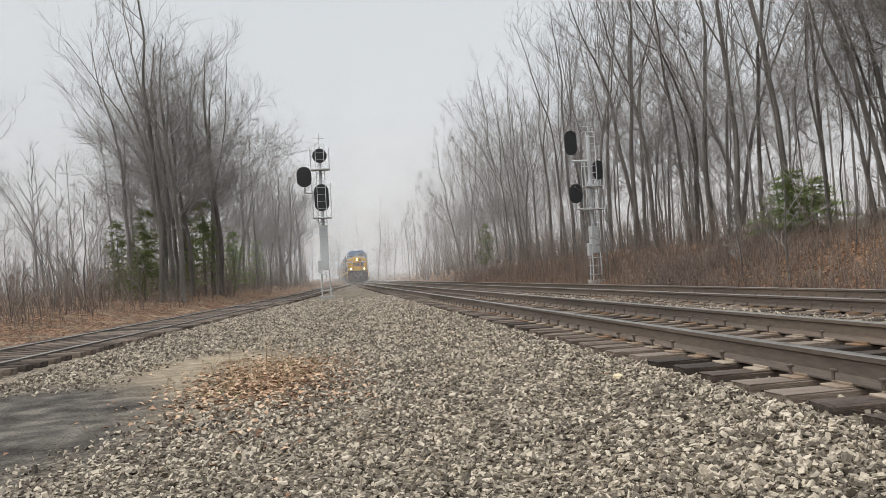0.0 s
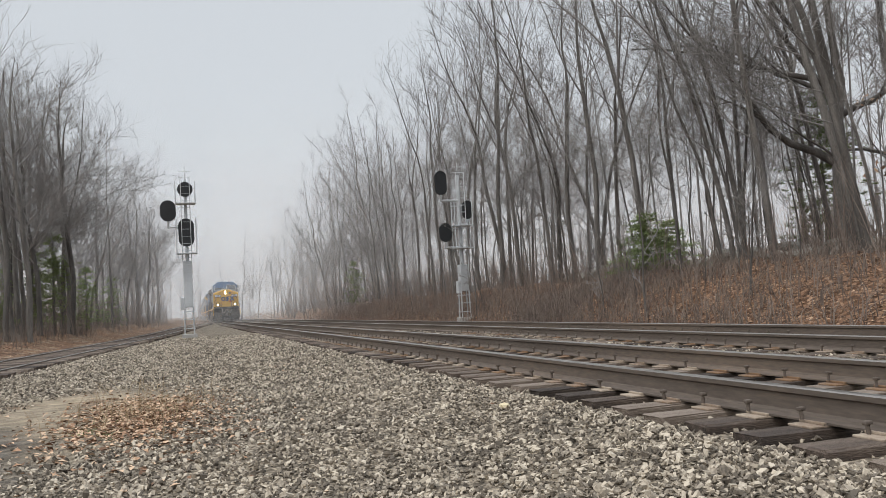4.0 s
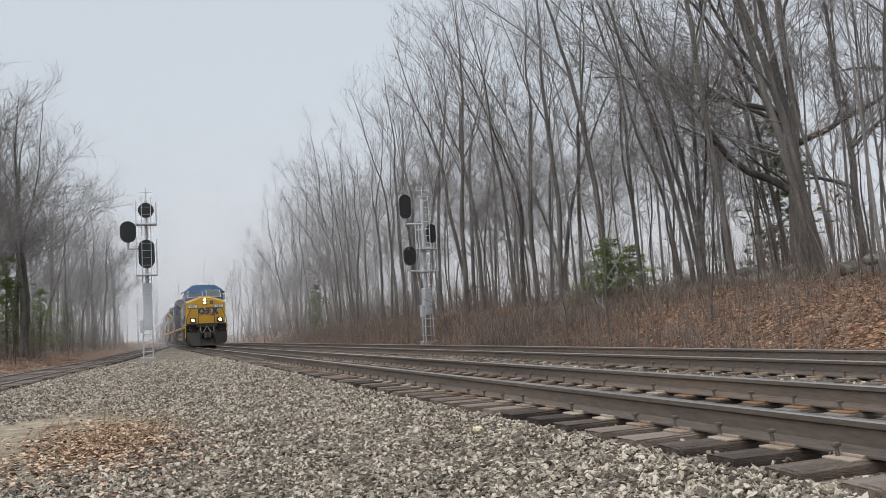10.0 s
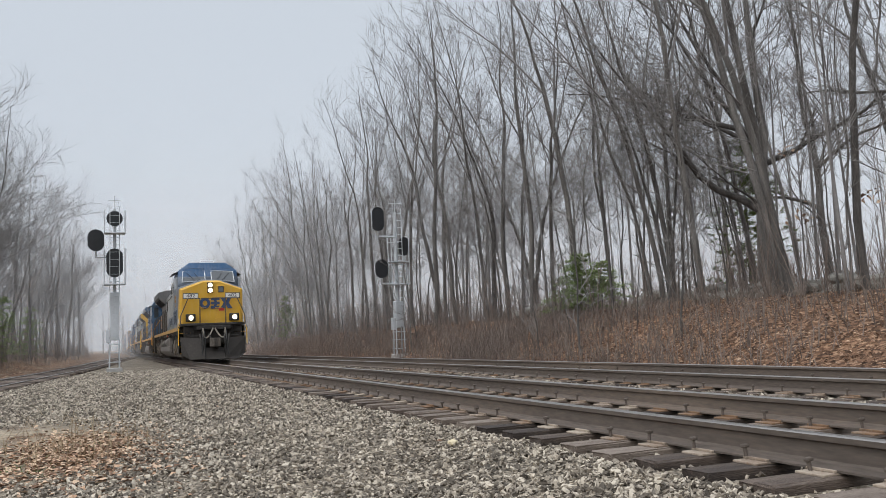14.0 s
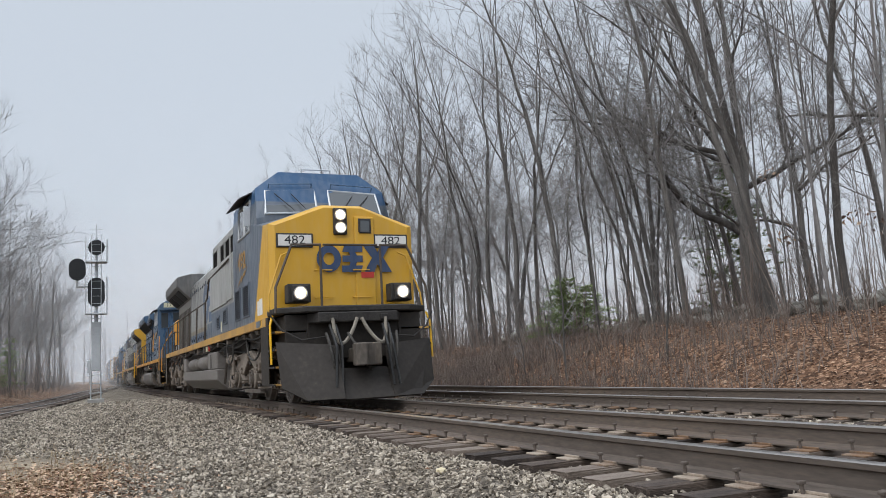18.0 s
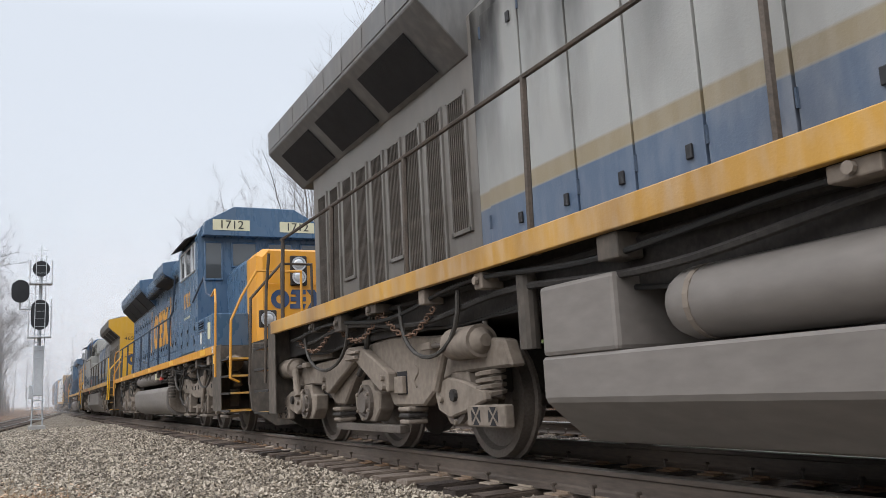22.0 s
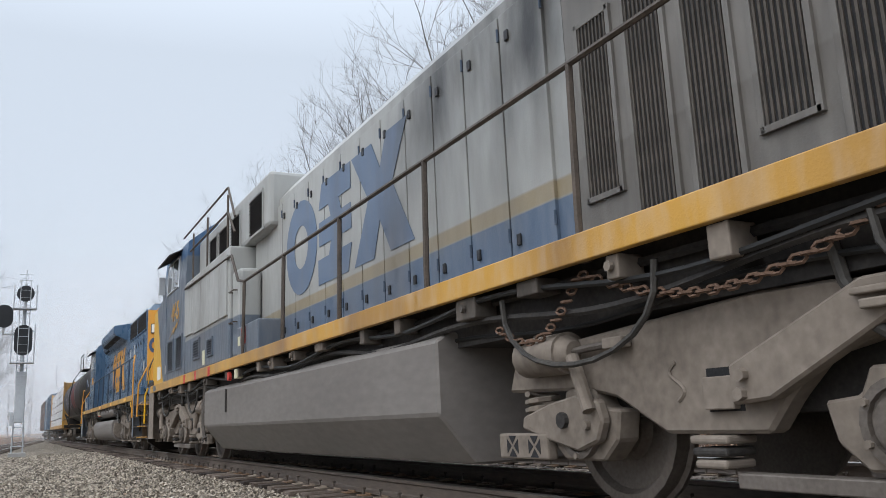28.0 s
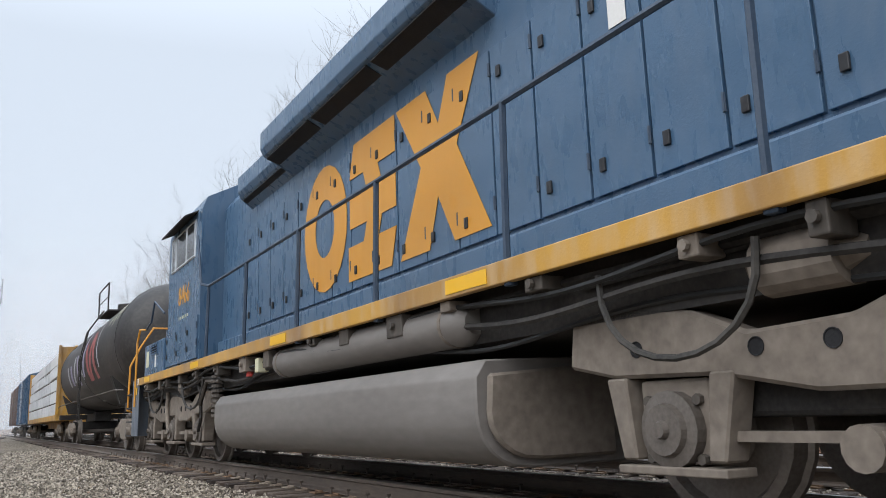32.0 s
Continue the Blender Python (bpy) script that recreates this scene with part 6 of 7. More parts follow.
    # pilot, anticlimber and plow
    bm = bmesh.new()
    box(bm, -1.22, 1.22, -11.7, -10.9, .8, 1.62, .02)
    part("pilot", bm, M["plow"], t)
    bm = bmesh.new()
    prism(bm, [(-1.38, -10.95), (-1.38, -11.55), (-.95, -11.95), (.95, -11.95), (1.38, -11.55), (1.38, -10.95)], "z", 1.64, 1.75, .02)
    prism(bm, [(-.9, -11.6), (-.7, -11.98), (.7, -11.98), (.9, -11.6)], "z", 1.45, 1.635, .02)
    part("anticlimber", bm, M["dark"], t)
    bm = bmesh.new()
    for s in (-1, 1):
        slab(bm, [(s * .42, -12.12, 1.02), (s * 1.38, -11.72, 1.12), (s * 1.34, -11.95, .32), (s * 1.0, -12.3, .09), (s * .42, -12.5, .09)], .05)
    slab(bm, [(-.42, -12.12, .62), (.42, -12.12, .62), (.42, -12.5, .09), (-.42, -12.5, .09)], .05)
    part("snow_plow", bm, M["plow"], t, "grimy steel plow with worn paint")
    for x in (-.52, -.42, .42, .52):
        bm = bmesh.new()
        bar(bm, [(x, -11.98, 1.4), (x * .95, -12.3, 1.0), (x * 1.05, -12.42, .3)], .022)
        part("hose", bm, M["rubber"], t)
    for s in (-1, 1):
        bm = bmesh.new()
        bar(bm, [(s * (.47 + .1 * math.sin(a * 3.14) - .43 * a), -12.0 - .12 * math.sin(a * 3.14), 1.52 - .46 * math.sin(a * 3.14) ** .8) for a in [i / 11 for i in range(12)]], .032, 8)
        part("cable", bm, M["cable"], t, "dusty jumper cable")
        bm = bmesh.new()
        box(bm, s * .45 - .07, s * .45 + .07, -12.02, -11.9, 1.48, 1.58, .015)
        part("receptacle", bm, M["dark"], t)
        bm = bmesh.new()
        bar(bm, [(s * .55, -11.9, 1.2), (s * 1.0, -11.95, 1.15), (s * 1.3, -11.8, 1.35), (s * 1.46, -11.7, 1.62)], .016)
        part("cut_lever", bm, M["dark"], t)
        f_mark = decal(t, side_plane(s, W + .001, -10.62, 1.545), .16, .15, M["yellow"], "end marker of the sill", "end_marker")
        lettering("F", .15, M["ink"], f_mark, side_plane(s, W + .006, -10.62, 1.545), bold=.002)
        decal(t, side_plane(s, W + .001, -10.3, 1.545), .4, .12, M["slate"], "patch of bare grey paint", "paint_patch")
        decal(nose, side_plane(s, 1.353, -10.26, 1.88), .32, .3, M["white"], "faded white plate", "white_plate")
        decal(nose, side_plane(s, 1.353, -9.98, 1.87), .16, .27, M["white"], "faded white plate", "white_plate")
        step_well(t, s, -1, -11.72, W, 1.62, M["under"] if plain_tank else M["plow"], M["sill"])
        step_well(t, s, 1, 11.98, W, 1.62, M["dark_under"], M["sill"], depth=.95, plate=(.1, .25))
    coupler_and_hoses(t, -1, -12.0)
    coupler_and_hoses(t, 1, 12.05)
    bm = bmesh.new()
    box(bm, -.8, .8, 10.85, 11.95, .55, 1.6, .02)
    prism(bm, [(-1.1, 1.62), (-1.16, .95), (-1.12, .42), (-.7, .12), (.7, .12), (1.12, .42), (1.16, .95), (1.1, 1.62)], "y", 12.0, 12.06, .01)
    part("rear_pilot", bm, M["dark_under"], t)
    # cabinets behind the cab
    bm = bmesh.new()
    box(bm, -1.34, 1.34, -6.88, -3.0, 1.64, 3.42, .03)
    cabinet = part("equipment_cabinet", bm, M["body_grey"], t, "grey cabinet with a slate lower band")
    bm = bmesh.new()
    box(bm, -1.1, 1.1, -6.88, -1.5, 3.44, 4.26, .06)
    part("air_intake_housing", bm, M["body_grey"], t)
    for s in (-1, 1):
        y0, y1 = (-2.45, -1.2) if plain_tank else (-2.98, -2.1)
        bm = bmesh.new()
        box(bm, s * .96, s * 1.34, y0, y1, 1.64, 2.08, .02)
        sb = part("side_box", bm, M["slate"], t)
        if plain_tank:
            decal(sb, side_plane(s, 1.342, y0 + .42, 1.92), .26, .24, M["red"], "orange-red notice")
            decal(sb, side_plane(s, 1.342, y0 + .16, 1.86), .14, .14, M["cream"], "small cream notice")
            bm = bmesh.new()
            box(bm, s * .96, s * 1.3, -2.97, -2.5, 1.64, 3.05, .06)
            part("sand_box", bm, M["body_grey"], t, "pale grey sand box with rounded edges")
            for z in (2.2, 2.7):
                bm = bmesh.new()
                bar(bm, [(s * 1.3, -2.9, z), (s * 1.36, -2.9, z), (s * 1.36, -2.6, z), (s * 1.3, -2.6, z)], .012, 5)
                part("grab_iron", bm, M["railgrey"], t)
            for dz in (0, -.42):
                bm = bmesh.new()
                bar(bm, [(s * 1.26, -7.7, 4.5 + dz), (s * 1.26, -3.5, 4.5 + dz), (s * 1.26, -3.0, 3.9 + dz * .6)], .018)
                part("roof_rail", bm, M["railgrey"], t)
            for y in (-6.6, -5.2, -3.5):
                bm = bmesh.new()
                bar(bm, [(s * 1.26, y, 3.42), (s * 1.26, y, 4.5)], .018)
                part("rail_post", bm, M["railgrey"], t)
            for y in (-6.4, -5.3, -4.1):
                decal(t, side_plane(s, W + .001, y, 1.53), .16, .16, M["red"], "red and white notice")
    for s in (-1, 1):
        for y0, y1 in ((-5.7, -5.1), (-4.85, -4.2), (-3.9, -3.3), (-2.6, -1.85)):
            louvres(t, s, 1.105, y0, y1, 3.56, 4.14, 10, M["body_grey"], M["dark"])
        doors(cabinet, s, 1.345, [-6.8, -6.0, -5.2, -4.4, -3.6, -3.05], 2.36, 3.36, M["body_grey"], False)
        louvres(cabinet, s, 1.346, -5.9, -5.35, 1.9, 2.2, 6, M["slate"], M["slate"])
        louvres(cabinet, s, 1.346, -4.6, -4.2, 1.85, 2.1, 6, M["slate"], M["slate"])
        decal(cabinet, side_plane(s, 1.348, -4.95, 1.83), .2, .26, M["cream"], "small tan notice")
    # engine hood
    bm = bmesh.new()
    prism(bm, [(-.95, 1.64), (-.95, 3.92), (-.78, 4.14), (.78, 4.14), (.95, 3.92), (.95, 1.64)], "y", -2.9, 5.74)
    hood = part("engine_hood", bm, M["hood_grey"], t, "weathered grey hood with blue stripes")
    bm = bmesh.new()
    prism(bm, [(-.95, 1.64), (-.95, 3.92), (-.78, 4.14), (.78, 4.14), (.95, 3.92), (.95, 1.64)], "y", 5.745, 10.4)
    part("rear_hood", bm, M["grille_grey"], t, "brown-grey rear hood with tall grilles")
    ys = [-1.9 + .62 * i for i in range(13)]
    for s in (-1, 1):
        doors(hood, s, .95, ys, 1.72, 3.8, M["hood_grey"])
        emblem(hood, side_plane(s, .982, .4 + .6 * s, 2.95), 4.1, 1.3, M["logo_faded"], "faded blue painted emblem")
        for i in range(9):
            y = 5.85 + i * .49
            louvres(t, s, .955, y + .07, y + .38, 1.76 if i % 3 else 2.0, 3.22, 8, M["grille_grey"], M["dark_under"], True)
    bm = bmesh.new()
    prism(bm, [(-.96, 3.55), (-1.42, 4.02), (-1.42, 4.36), (-.95, 4.5), (.95, 4.5), (1.42, 4.36), (1.42, 4.02), (.96, 3.55)], "y", 5.8, 10.9, .01)
    rad = part("radiator_housing", bm, M["roof_grey"], t, "overhanging grey radiator housing")
    for s in (-1, 1):
        for i in range(3):
            y = 6.3 + i * 1.5
            bm = bmesh.new()
            slab(bm, [(s * 1.0, y, 3.58), (s * 1.33, y, 3.92), (s * 1.33, y + 1.2, 3.92), (s * 1.0, y + 1.2, 3.58)], .02)
            part("radiator_screen", bm, M["mesh_dark"], rad)
        for i in range(8):
            bm = bmesh.new()
            box(bm, s * 1.42, s * 1.428, 5.85 + i * .63, 6.42 + i * .63, 4.06, 4.32, .004)
            part("panel", bm, M["roof_grey"], rad)
    bm = bmesh.new()
    tube(bm, (0, 2.0, 4.1), (0, 2.0, 4.42), .35, .3, 20)
    tube(bm, (0, 2.0, 4.42), (0, 2.0, 4.46), .34, .34, 20)
    part("exhaust_stack", bm, M["dark"], t)
    bm = bmesh.new()
    box(bm, -.3, .3, -9.0, -8.6, 4.66, 4.74, .02)
    bar(bm, [(-.3, -9.3, 4.66), (-.3, -9.3, 4.78), (.3, -9.3, 4.78), (.3, -9.3, 4.66)], .015)
    part("roof_fixture", bm, M["galvanised"], t)
    # rear end
    if yellow_end:
        bm = bmesh.new()
        prism(bm, [(-.95, 1.64), (-.95, 3.56), (-1.42, 4.02), (-1.42, 4.34), (-.6, 4.52), (.6, 4.52), (1.42, 4.34), (1.42, 4.02), (.95, 3.56), (.95, 1.64)], "y", 10.905, 10.96, .01)
        end = part("end_panel", bm, M["yellow"], t, "yellow rear end")
        bm = bmesh.new()
        prism(bm, [(-.93, 1.65), (-.93, 3.56), (.93, 3.56), (.93, 1.65)], "y", 10.402, 10.9)
        part("end_hood", bm, M["yellow"], t)
        emblem(end, end_plane(1, 0, 10.962, 2.55), 1.35, .5, M["logo_blue"], "dark blue painted emblem")
        lamp_pair(end, end_plane(1, 0, 10.965, 3.75), [(0, .11), (0, -.11)], False)
        for s in (-1, 1):
            lettering(number, .21, M["ink"], end, end_plane(1, s * .6, 10.962, 3.5), bold=.0, wide=1.2)
        for z in (2.05, 2.85, 3.3, 3.72):
            for s in (-1, 1):
                bm = bmesh.new()
                bar(bm, [(s * .5 - .2, 10.95, z), (s * .5 - .2, 11.02, z), (s * .5 + .2, 11.02, z), (s * .5 + .2, 10.95, z)], .012, 5)
                part("grab_iron", bm, M["yellow"], end)
        bm = bmesh.new()
        box(bm, -.7, .45, 10.962, 10.985, 1.68, 1.98, .01)
        part("blue_patch", bm, M["logo_blue"], end)
    else:
        bm = bmesh.new()
        box(bm, -.9, .9, 10.402, 10.46, 1.7, 3.5, .02)
        part("end_panel", bm, M["hood_grey"], t)
    for s in (-1, 1):
        handrail(t, s, 1.36, [-1.9 + 2.06 * i for i in range(7)], Z, 2.72, 10.5, M["railgrey"], [(s * 1.36, 10.55, 2.72)])
        bm = bmesh.new()
        bar(bm, [(s * 1.36, -1.9, 2.72), (s * 1.36, -2.3, 2.8), (s * 1.36, -2.75, 3.28), (s * 1.4, -6.6, 3.34)], .021)
        part("handrail", bm, M["railgrey"], t)
        for e in (11.05, 11.98):
            bm = bmesh.new()
            bar(bm, [(s * 1.0 if e > 11.2 else s * 1.4, e, 2.62), (s * 1.42, e + .1, 2.1), (s * 1.45, e + .1, .8)], .02)
            part("step_grab_iron", bm, M["reflective"] if yellow_end else M["railgrey"], t)
        bm = bmesh.new()
        bar(bm, [(s * 1.0, 11.95, 1.62), (s * 1.0, 11.95, 2.62), (s * .55, 11.95, 2.62), (s * .55, 11.95, 1.62)], .02)
        part("rear_handrail", bm, M["railgrey"], t)
        # fuel tank
        bm = bmesh.new()
        x = s * 1.36
        if plain_tank:
            prism(bm, [(s * .2, .22), (s * 1.05, .22), (s * 1.36, .62), (s * 1.36, 1.2), (s * 1.25, 1.27), (s * .2, 1.27)], "y", -4.75, 4.35, .02)
        else:
            prism(bm, [(s * .2, .22), (s * 1.05, .22), (s * 1.36, .5), (s * 1.36, .78), (s * .2, .78)], "y", -4.05, 4.3, .02)
            box(bm, s * .2, s * 1.36, -4.0, -2.3, .78, 1.24, .03)
            box(bm, s * .2, s * 1.36, 3.5, 4.28, .78, 1.24, .03)
        part("fuel_tank", bm, M["tank"], t, "grimy grey fuel tank")
        if not plain_tank:
            air_tank(t, s, -2.1, .35, 1.02, .24, 1.12, M["tank"])
            air_tank(t, s, .75, 3.2, 1.0, .2, 1.14, M["tank"])
        bm = bmesh.new()
        box(bm, s * 1.3, s * 1.4, -2.35, -2.2, 1.3, 1.44, .01)
        part("fuel_gauge", bm, M["cream"], t)
        bm = bmesh.new()
        tube(bm, (s * 1.36, -2.75, 1.36), (s * 1.4, -2.75, 1.36), .07, n=14)
        part("fuel_cap", bm, M["red"], t, "red filler cap")
        bm = bmesh.new()
        box(bm, s * 1.365, s * 1.38, -3.05, -3.0, .82, 1.18)
        part("sight_glass", bm, M["dark"], t)
        bm = bmesh.new()
        tube(bm, (s * 1.28, -4.95 if plain_tank else 4.55, .85), (s * 1.28, -4.95 if plain_tank else 4.55, 1.4), .07, n=14)
        bar(bm, [(s * 1.28, -5.3, 1.1), (s * 1.3, -5.15, .6), (s * 1.3, -5.0, .4)], .03)
        part("air_dryer", bm, M["dark_under"], t)
        chain(t, s, [(6.0, 1.3), (7.2, 1.38), (8.6, 1.4), (10.1, 1.34)] if not plain_tank else [(5.2, 1.2), (6.2, 1.42), (8.3, 1.38)], 30)
    undergear(t, -10.4, 10.2, W, 1.46, 3 if plain_tank else 4)
    proportion(t, 1.64, 1.045, -6.7)
    return t


def emd_loco(label, m, number, flare, sill_mat, boards):
    """A cab-and-narrow-hood locomotive; flare: deep radiator flares at the rear, else flush grilles there and a dynamic-brake flare amidships."""
    t = thing("diesel_locomotive", label, "locomotive", m, "locomotives of the train")
    W, Z = 1.42, 1.58
    navy = M["navy"]
    tail, stair = (11.65, .62) if flare else (10.6, .75)
    underframe(t, -9.75, tail - stair - .1, W, 1.43, Z, sill_mat)
    for yc, f in ((-7.35, 1), (7.35, -1)):
        emd_truck(t, yc, f)
    # short hood
    bm = bmesh.new()
    prism(bm, [(-.72, 1.6), (-.72, 3.12), (-.6, 3.27), (.6, 3.27), (.72, 3.12), (.72, 1.6)], "y", -9.2, -7.2)
    part("short_hood", bm, navy, t)
    bm = bmesh.new()
    c = [(-.60, 1.6), (-.60, 3.1), (-.5, 3.22), (.5, 3.22), (.6, 3.1), (.6, 1.6)]
    loft(bm, [[(x * 1.06, -10.06, z) for x, z in c], [(x * 1.2, -9.93, 1.6 + (z - 1.6) * 1.03) for x, z in c], [(x * 1.205, -9.2, 1.6 + (z - 1.6) * 1.03) for x, z in c]])
    nose = part("nose", bm, M["orange"], t, "orange-yellow nose front")
    lamp_pair(nose, end_plane(-1, 0, -10.07, 2.86), [(0, .12), (0, -.12)], False, .1)
    emblem(nose, end_plane(-1, 0, -10.066, 2.35), 1.0, .34, M["logo_blue"], "dark blue painted emblem")
    for s in (-1, 1):
        lamp_pair(t, end_plane(-1, s * .62, -10.3, 1.98), [(0, 0)], False, .1)
        bm = bmesh.new()
        bar(bm, [(s * .3, -10.05, 2.62), (s * .3, -10.13, 2.62), (s * .55, -10.13, 2.62), (s * .55, -10.05, 2.62)], .012, 5)
        part("grab_iron", bm, M["orange"], nose)
        bm = bmesh.new()
        bar(bm, [(s * .2, -10.95, 1.6), (s * .2, -10.95, 2.72), (s * .95, -10.95, 2.72), (s * 1.2, -10.97, 2.3), (s * 1.38, -11.0, 1.9), (s * 1.4, -11.0, .95), (s * 1.25, -10.95, .88)], .021)
        part("end_handrail", bm, M["orange"], t, "orange-yellow bent handrail")
        bm = bmesh.new()
        bar(bm, [(s * 1.36, -9.2, 2.5), (s * 1.4, -9.75, 2.55), (s * 1.42, -9.9, 2.3), (s * 1.43, -9.9, 1.0)], .021)
        part("end_handrail", bm, M["orange"], t)
        bm = bmesh.new()
        bar(bm, [(s * 1.38, -7.25, 2.6), (s * 1.36, -8.4, 2.95), (s * 1.36, -8.7, 2.6), (s * 1.36, -9.2, 2.5)], .019)
        part("handrail", bm, M["railnavy"], t)
    # cab
    bm = bmesh.new()
    a = mirrored([(-1.3, 0, 1.6), (-1.3, 0, 3.95), (-1.22, 0, 4.16), (-.6, 0, 4.48)])
    loft(bm, [[(x, -7.35, z) for x, _, z in a], [(x, -4.78, z) for x, _, z in a]])
    cab = part("cab", bm, navy, t, "dark blue cab")
    bm = bmesh.new()
    prism(bm, [(-1.24, 3.92), (-1.2, 4.2), (-.62, 4.53), (.62, 4.53), (1.2, 4.2), (1.24, 3.92)], "y", -7.62, -7.36, .01)
    brow = part("number_board_housing", bm, navy, cab)
    for s in (-1, 1):
        pl = end_plane(-1, s * .68, -7.625, 4.14)
        decal(brow, pl, .74, .22, M["cream"], "cream number board", "board_face")
        lettering(number, .24, M["ink"], brow, pl @ Matrix.Translation((0, 0, .005)), bold=.0, wide=1.05)
        window(cab, [(s * .12, -7.37, 3.32), (s * .62, -7.37, 3.32), (s * .62, -7.37, 3.82), (s * .12, -7.37, 3.82)], navy, "windscreen")
        window(cab, [(s * .82, -7.37, 3.05), (s * 1.16, -7.37, 3.05), (s * 1.16, -7.37, 3.82), (s * .82, -7.37, 3.82)], navy, "door_window")
        for y0, y1 in ((-7.05, -6.75), (-6.65, -5.85), (-5.8, -5.2)):
            window(cab, [(s * 1.305, y0, 3.28), (s * 1.305, y1, 3.28), (s * 1.305, y1, 3.85), (s * 1.305, y0, 3.85)], M["galvanised"], "side_window")
        bm = bmesh.new()
        slab(bm, [(s * 1.25, -7.1, 4.02), (s * 1.25, -5.1, 4.02), (s * 1.5, -5.1, 3.9), (s * 1.5, -7.1, 3.9)], .02)
        part("window_shade", bm, M["dark"], cab)
        lettering(number, .44, M["orange"], cab, side_plane(s, 1.302, -6.0, 2.75), "orange-yellow road number", bold=.004)
        for i in range(6):
            bm = bmesh.new()
            box(bm, s * 1.302, s * 1.304, -6.37 + i * .13, -6.31 + i * .13, 2.37, 2.42)
            part("small_marking", bm, M["cream"], cab)
        louvres(cab, s, 1.302, -6.3, -5.9, 1.75, 2.15, 8, navy, navy)
        doors(cab, s, 1.302, [-7.3, -6.45, -5.6, -4.82], 1.64, 2.3, navy, True)
        bm = bmesh.new()
        box(bm, s * .72, s * 1.36, -9.3, -7.36, 1.585, 2.18, .02)
        bx = part("battery_box", bm, navy, t)
        decal(bx, side_plane(s, 1.362, -8.95, 1.9), .26, .3, M["cream"], "small cream notice")
        decal(bx, side_plane(s, 1.362, -8.1, 1.86), .12, .3, M["white"], "small white notice")
        louvres(bx, s, 1.362, -8.5, -7.9, 1.98, 2.12, 3, navy, navy)
    # long hood
    bm = bmesh.new()
    prism(bm, [(-.95, 1.6), (-.95, 3.95), (-.8, 4.16), (.8, 4.16), (.95, 3.95), (.95, 1.6)], "y", -4.78, 8.5)
    hood = part("long_hood", bm, navy, t, "dark blue engine hood")
    for s in (-1, 1):
        ys = [-3.3 + .56 * i for i in range(21)]
        doors(hood, s, .95, ys, 1.92, 3.35, navy)
        bm = bmesh.new()
        box(bm, s * .955, s * 1.06, -4.6, 8.3, 1.585, 1.86, .02)
        part("hood_base_box", bm, navy, t)
        emblem(hood, side_plane(s, .982, .9 if flare else 1.2, 2.7), 3.0 if flare else 4.0, 1.0 if flare else 1.4, M["orange"], "orange-yellow painted emblem")
        if flare:
            for y in (-1.2, 2.9):
                bm = bmesh.new()
                box(bm, s * .98, s * .984, y, y + .14, 2.1, 3.4)
                part("painted_bar", bm, M["orange"], hood)
            parts = ((-4.0, -2.5, 1.14, 3.6, 4.02), (-2.5, -.5, 1.36, 3.62, 4.12), (-.5, 2.2, 1.26, 3.68, 4.05), (2.25, 8.3, 1.42, 3.5, 4.3))
        else:
            parts = ((-3.2, -1.3, 1.16, 3.6, 4.05), (-1.3, 3.5, 1.38, 3.6, 4.1))
        for y0, y1, out, z0, z1 in parts:
            bm = bmesh.new()
            prism(bm, [(s * .94, z0), (s * (out - .04), z1 - .3), (s * out, z1 - .22), (s * out, z1), (s * .8, z1 + .1), (s * .8, z0)], "y", y0, y1, .008)
            part("radiator_flare", bm, M["navy"] if out < 1.4 else M["roof_grey"] if not flare else M["navy"], t, "dark blue flared housing")
            k = max(1, round((y1 - y0) / 1.5))
            for i in range(k):
                a0, a1 = y0 + (y1 - y0) * i / k + .06, y0 + (y1 - y0) * (i + 1) / k - .06
                bm = bmesh.new()
                slab(bm, [(s * .975, a0, z0 + .05), (s * (out - .06), a0, z1 - .34), (s * (out - .06), a1, z1 - .34), (s * .975, a1, z0 + .05)], .03)
                part("radiator_screen", bm, M["mesh_dark"], t)
        if not flare:
            louvres(t, s, .955, 4.45, 6.35, 3.5, 4.0, 26, navy, M["dark"], True)
            louvres(t, s, .955, 6.45, 8.4, 3.5, 4.0, 26, navy, M["dark"], True)
            for y, z, mt in ((4.9, 3.05, "white"), (5.8, 3.1, "white"), (8.2, 2.45, "white")):
                decal(hood, side_plane(s, .982, y, z), .16, .28, M[mt], "white and red notice")
    # long-hood end
    bm = bmesh.new()
    e = [(-.95, 1.6), (-.95, 3.95), (-.8, 4.16), (.8, 4.16), (.95, 3.95), (.95, 1.6)]
    loft(bm, [[(x, 8.5, z) for x, z in e], [(x, 8.62, z) for x, z in e], [(x * .13, 9.0, z * .99) for x, z in e]])
    end = part("hood_end", bm, navy, t)
    if not flare:
        bm = bmesh.new()
        for s in (-1, 1):
            bm = bm if s < 0 else bmesh.new()
            slab(bm, [(s * .1, 9.012, 2.0), (s * .955, 8.64, 2.0), (s * .955, 8.64, 3.98), (s * .1, 9.012, 3.98)], .012)
            pan = part("end_panel", bm, M["orange"], end, "orange-yellow end panel")
            emblem(pan, end_plane(1, s * .55, 8.835, 2.98, -s * .415), .8, .42, M["logo_blue"], "dark blue painted emblem")
        lamp_pair(end, end_plane(1, 0, 9.03, 3.7), [(-.12, 0), (.12, 0)], False, .09)
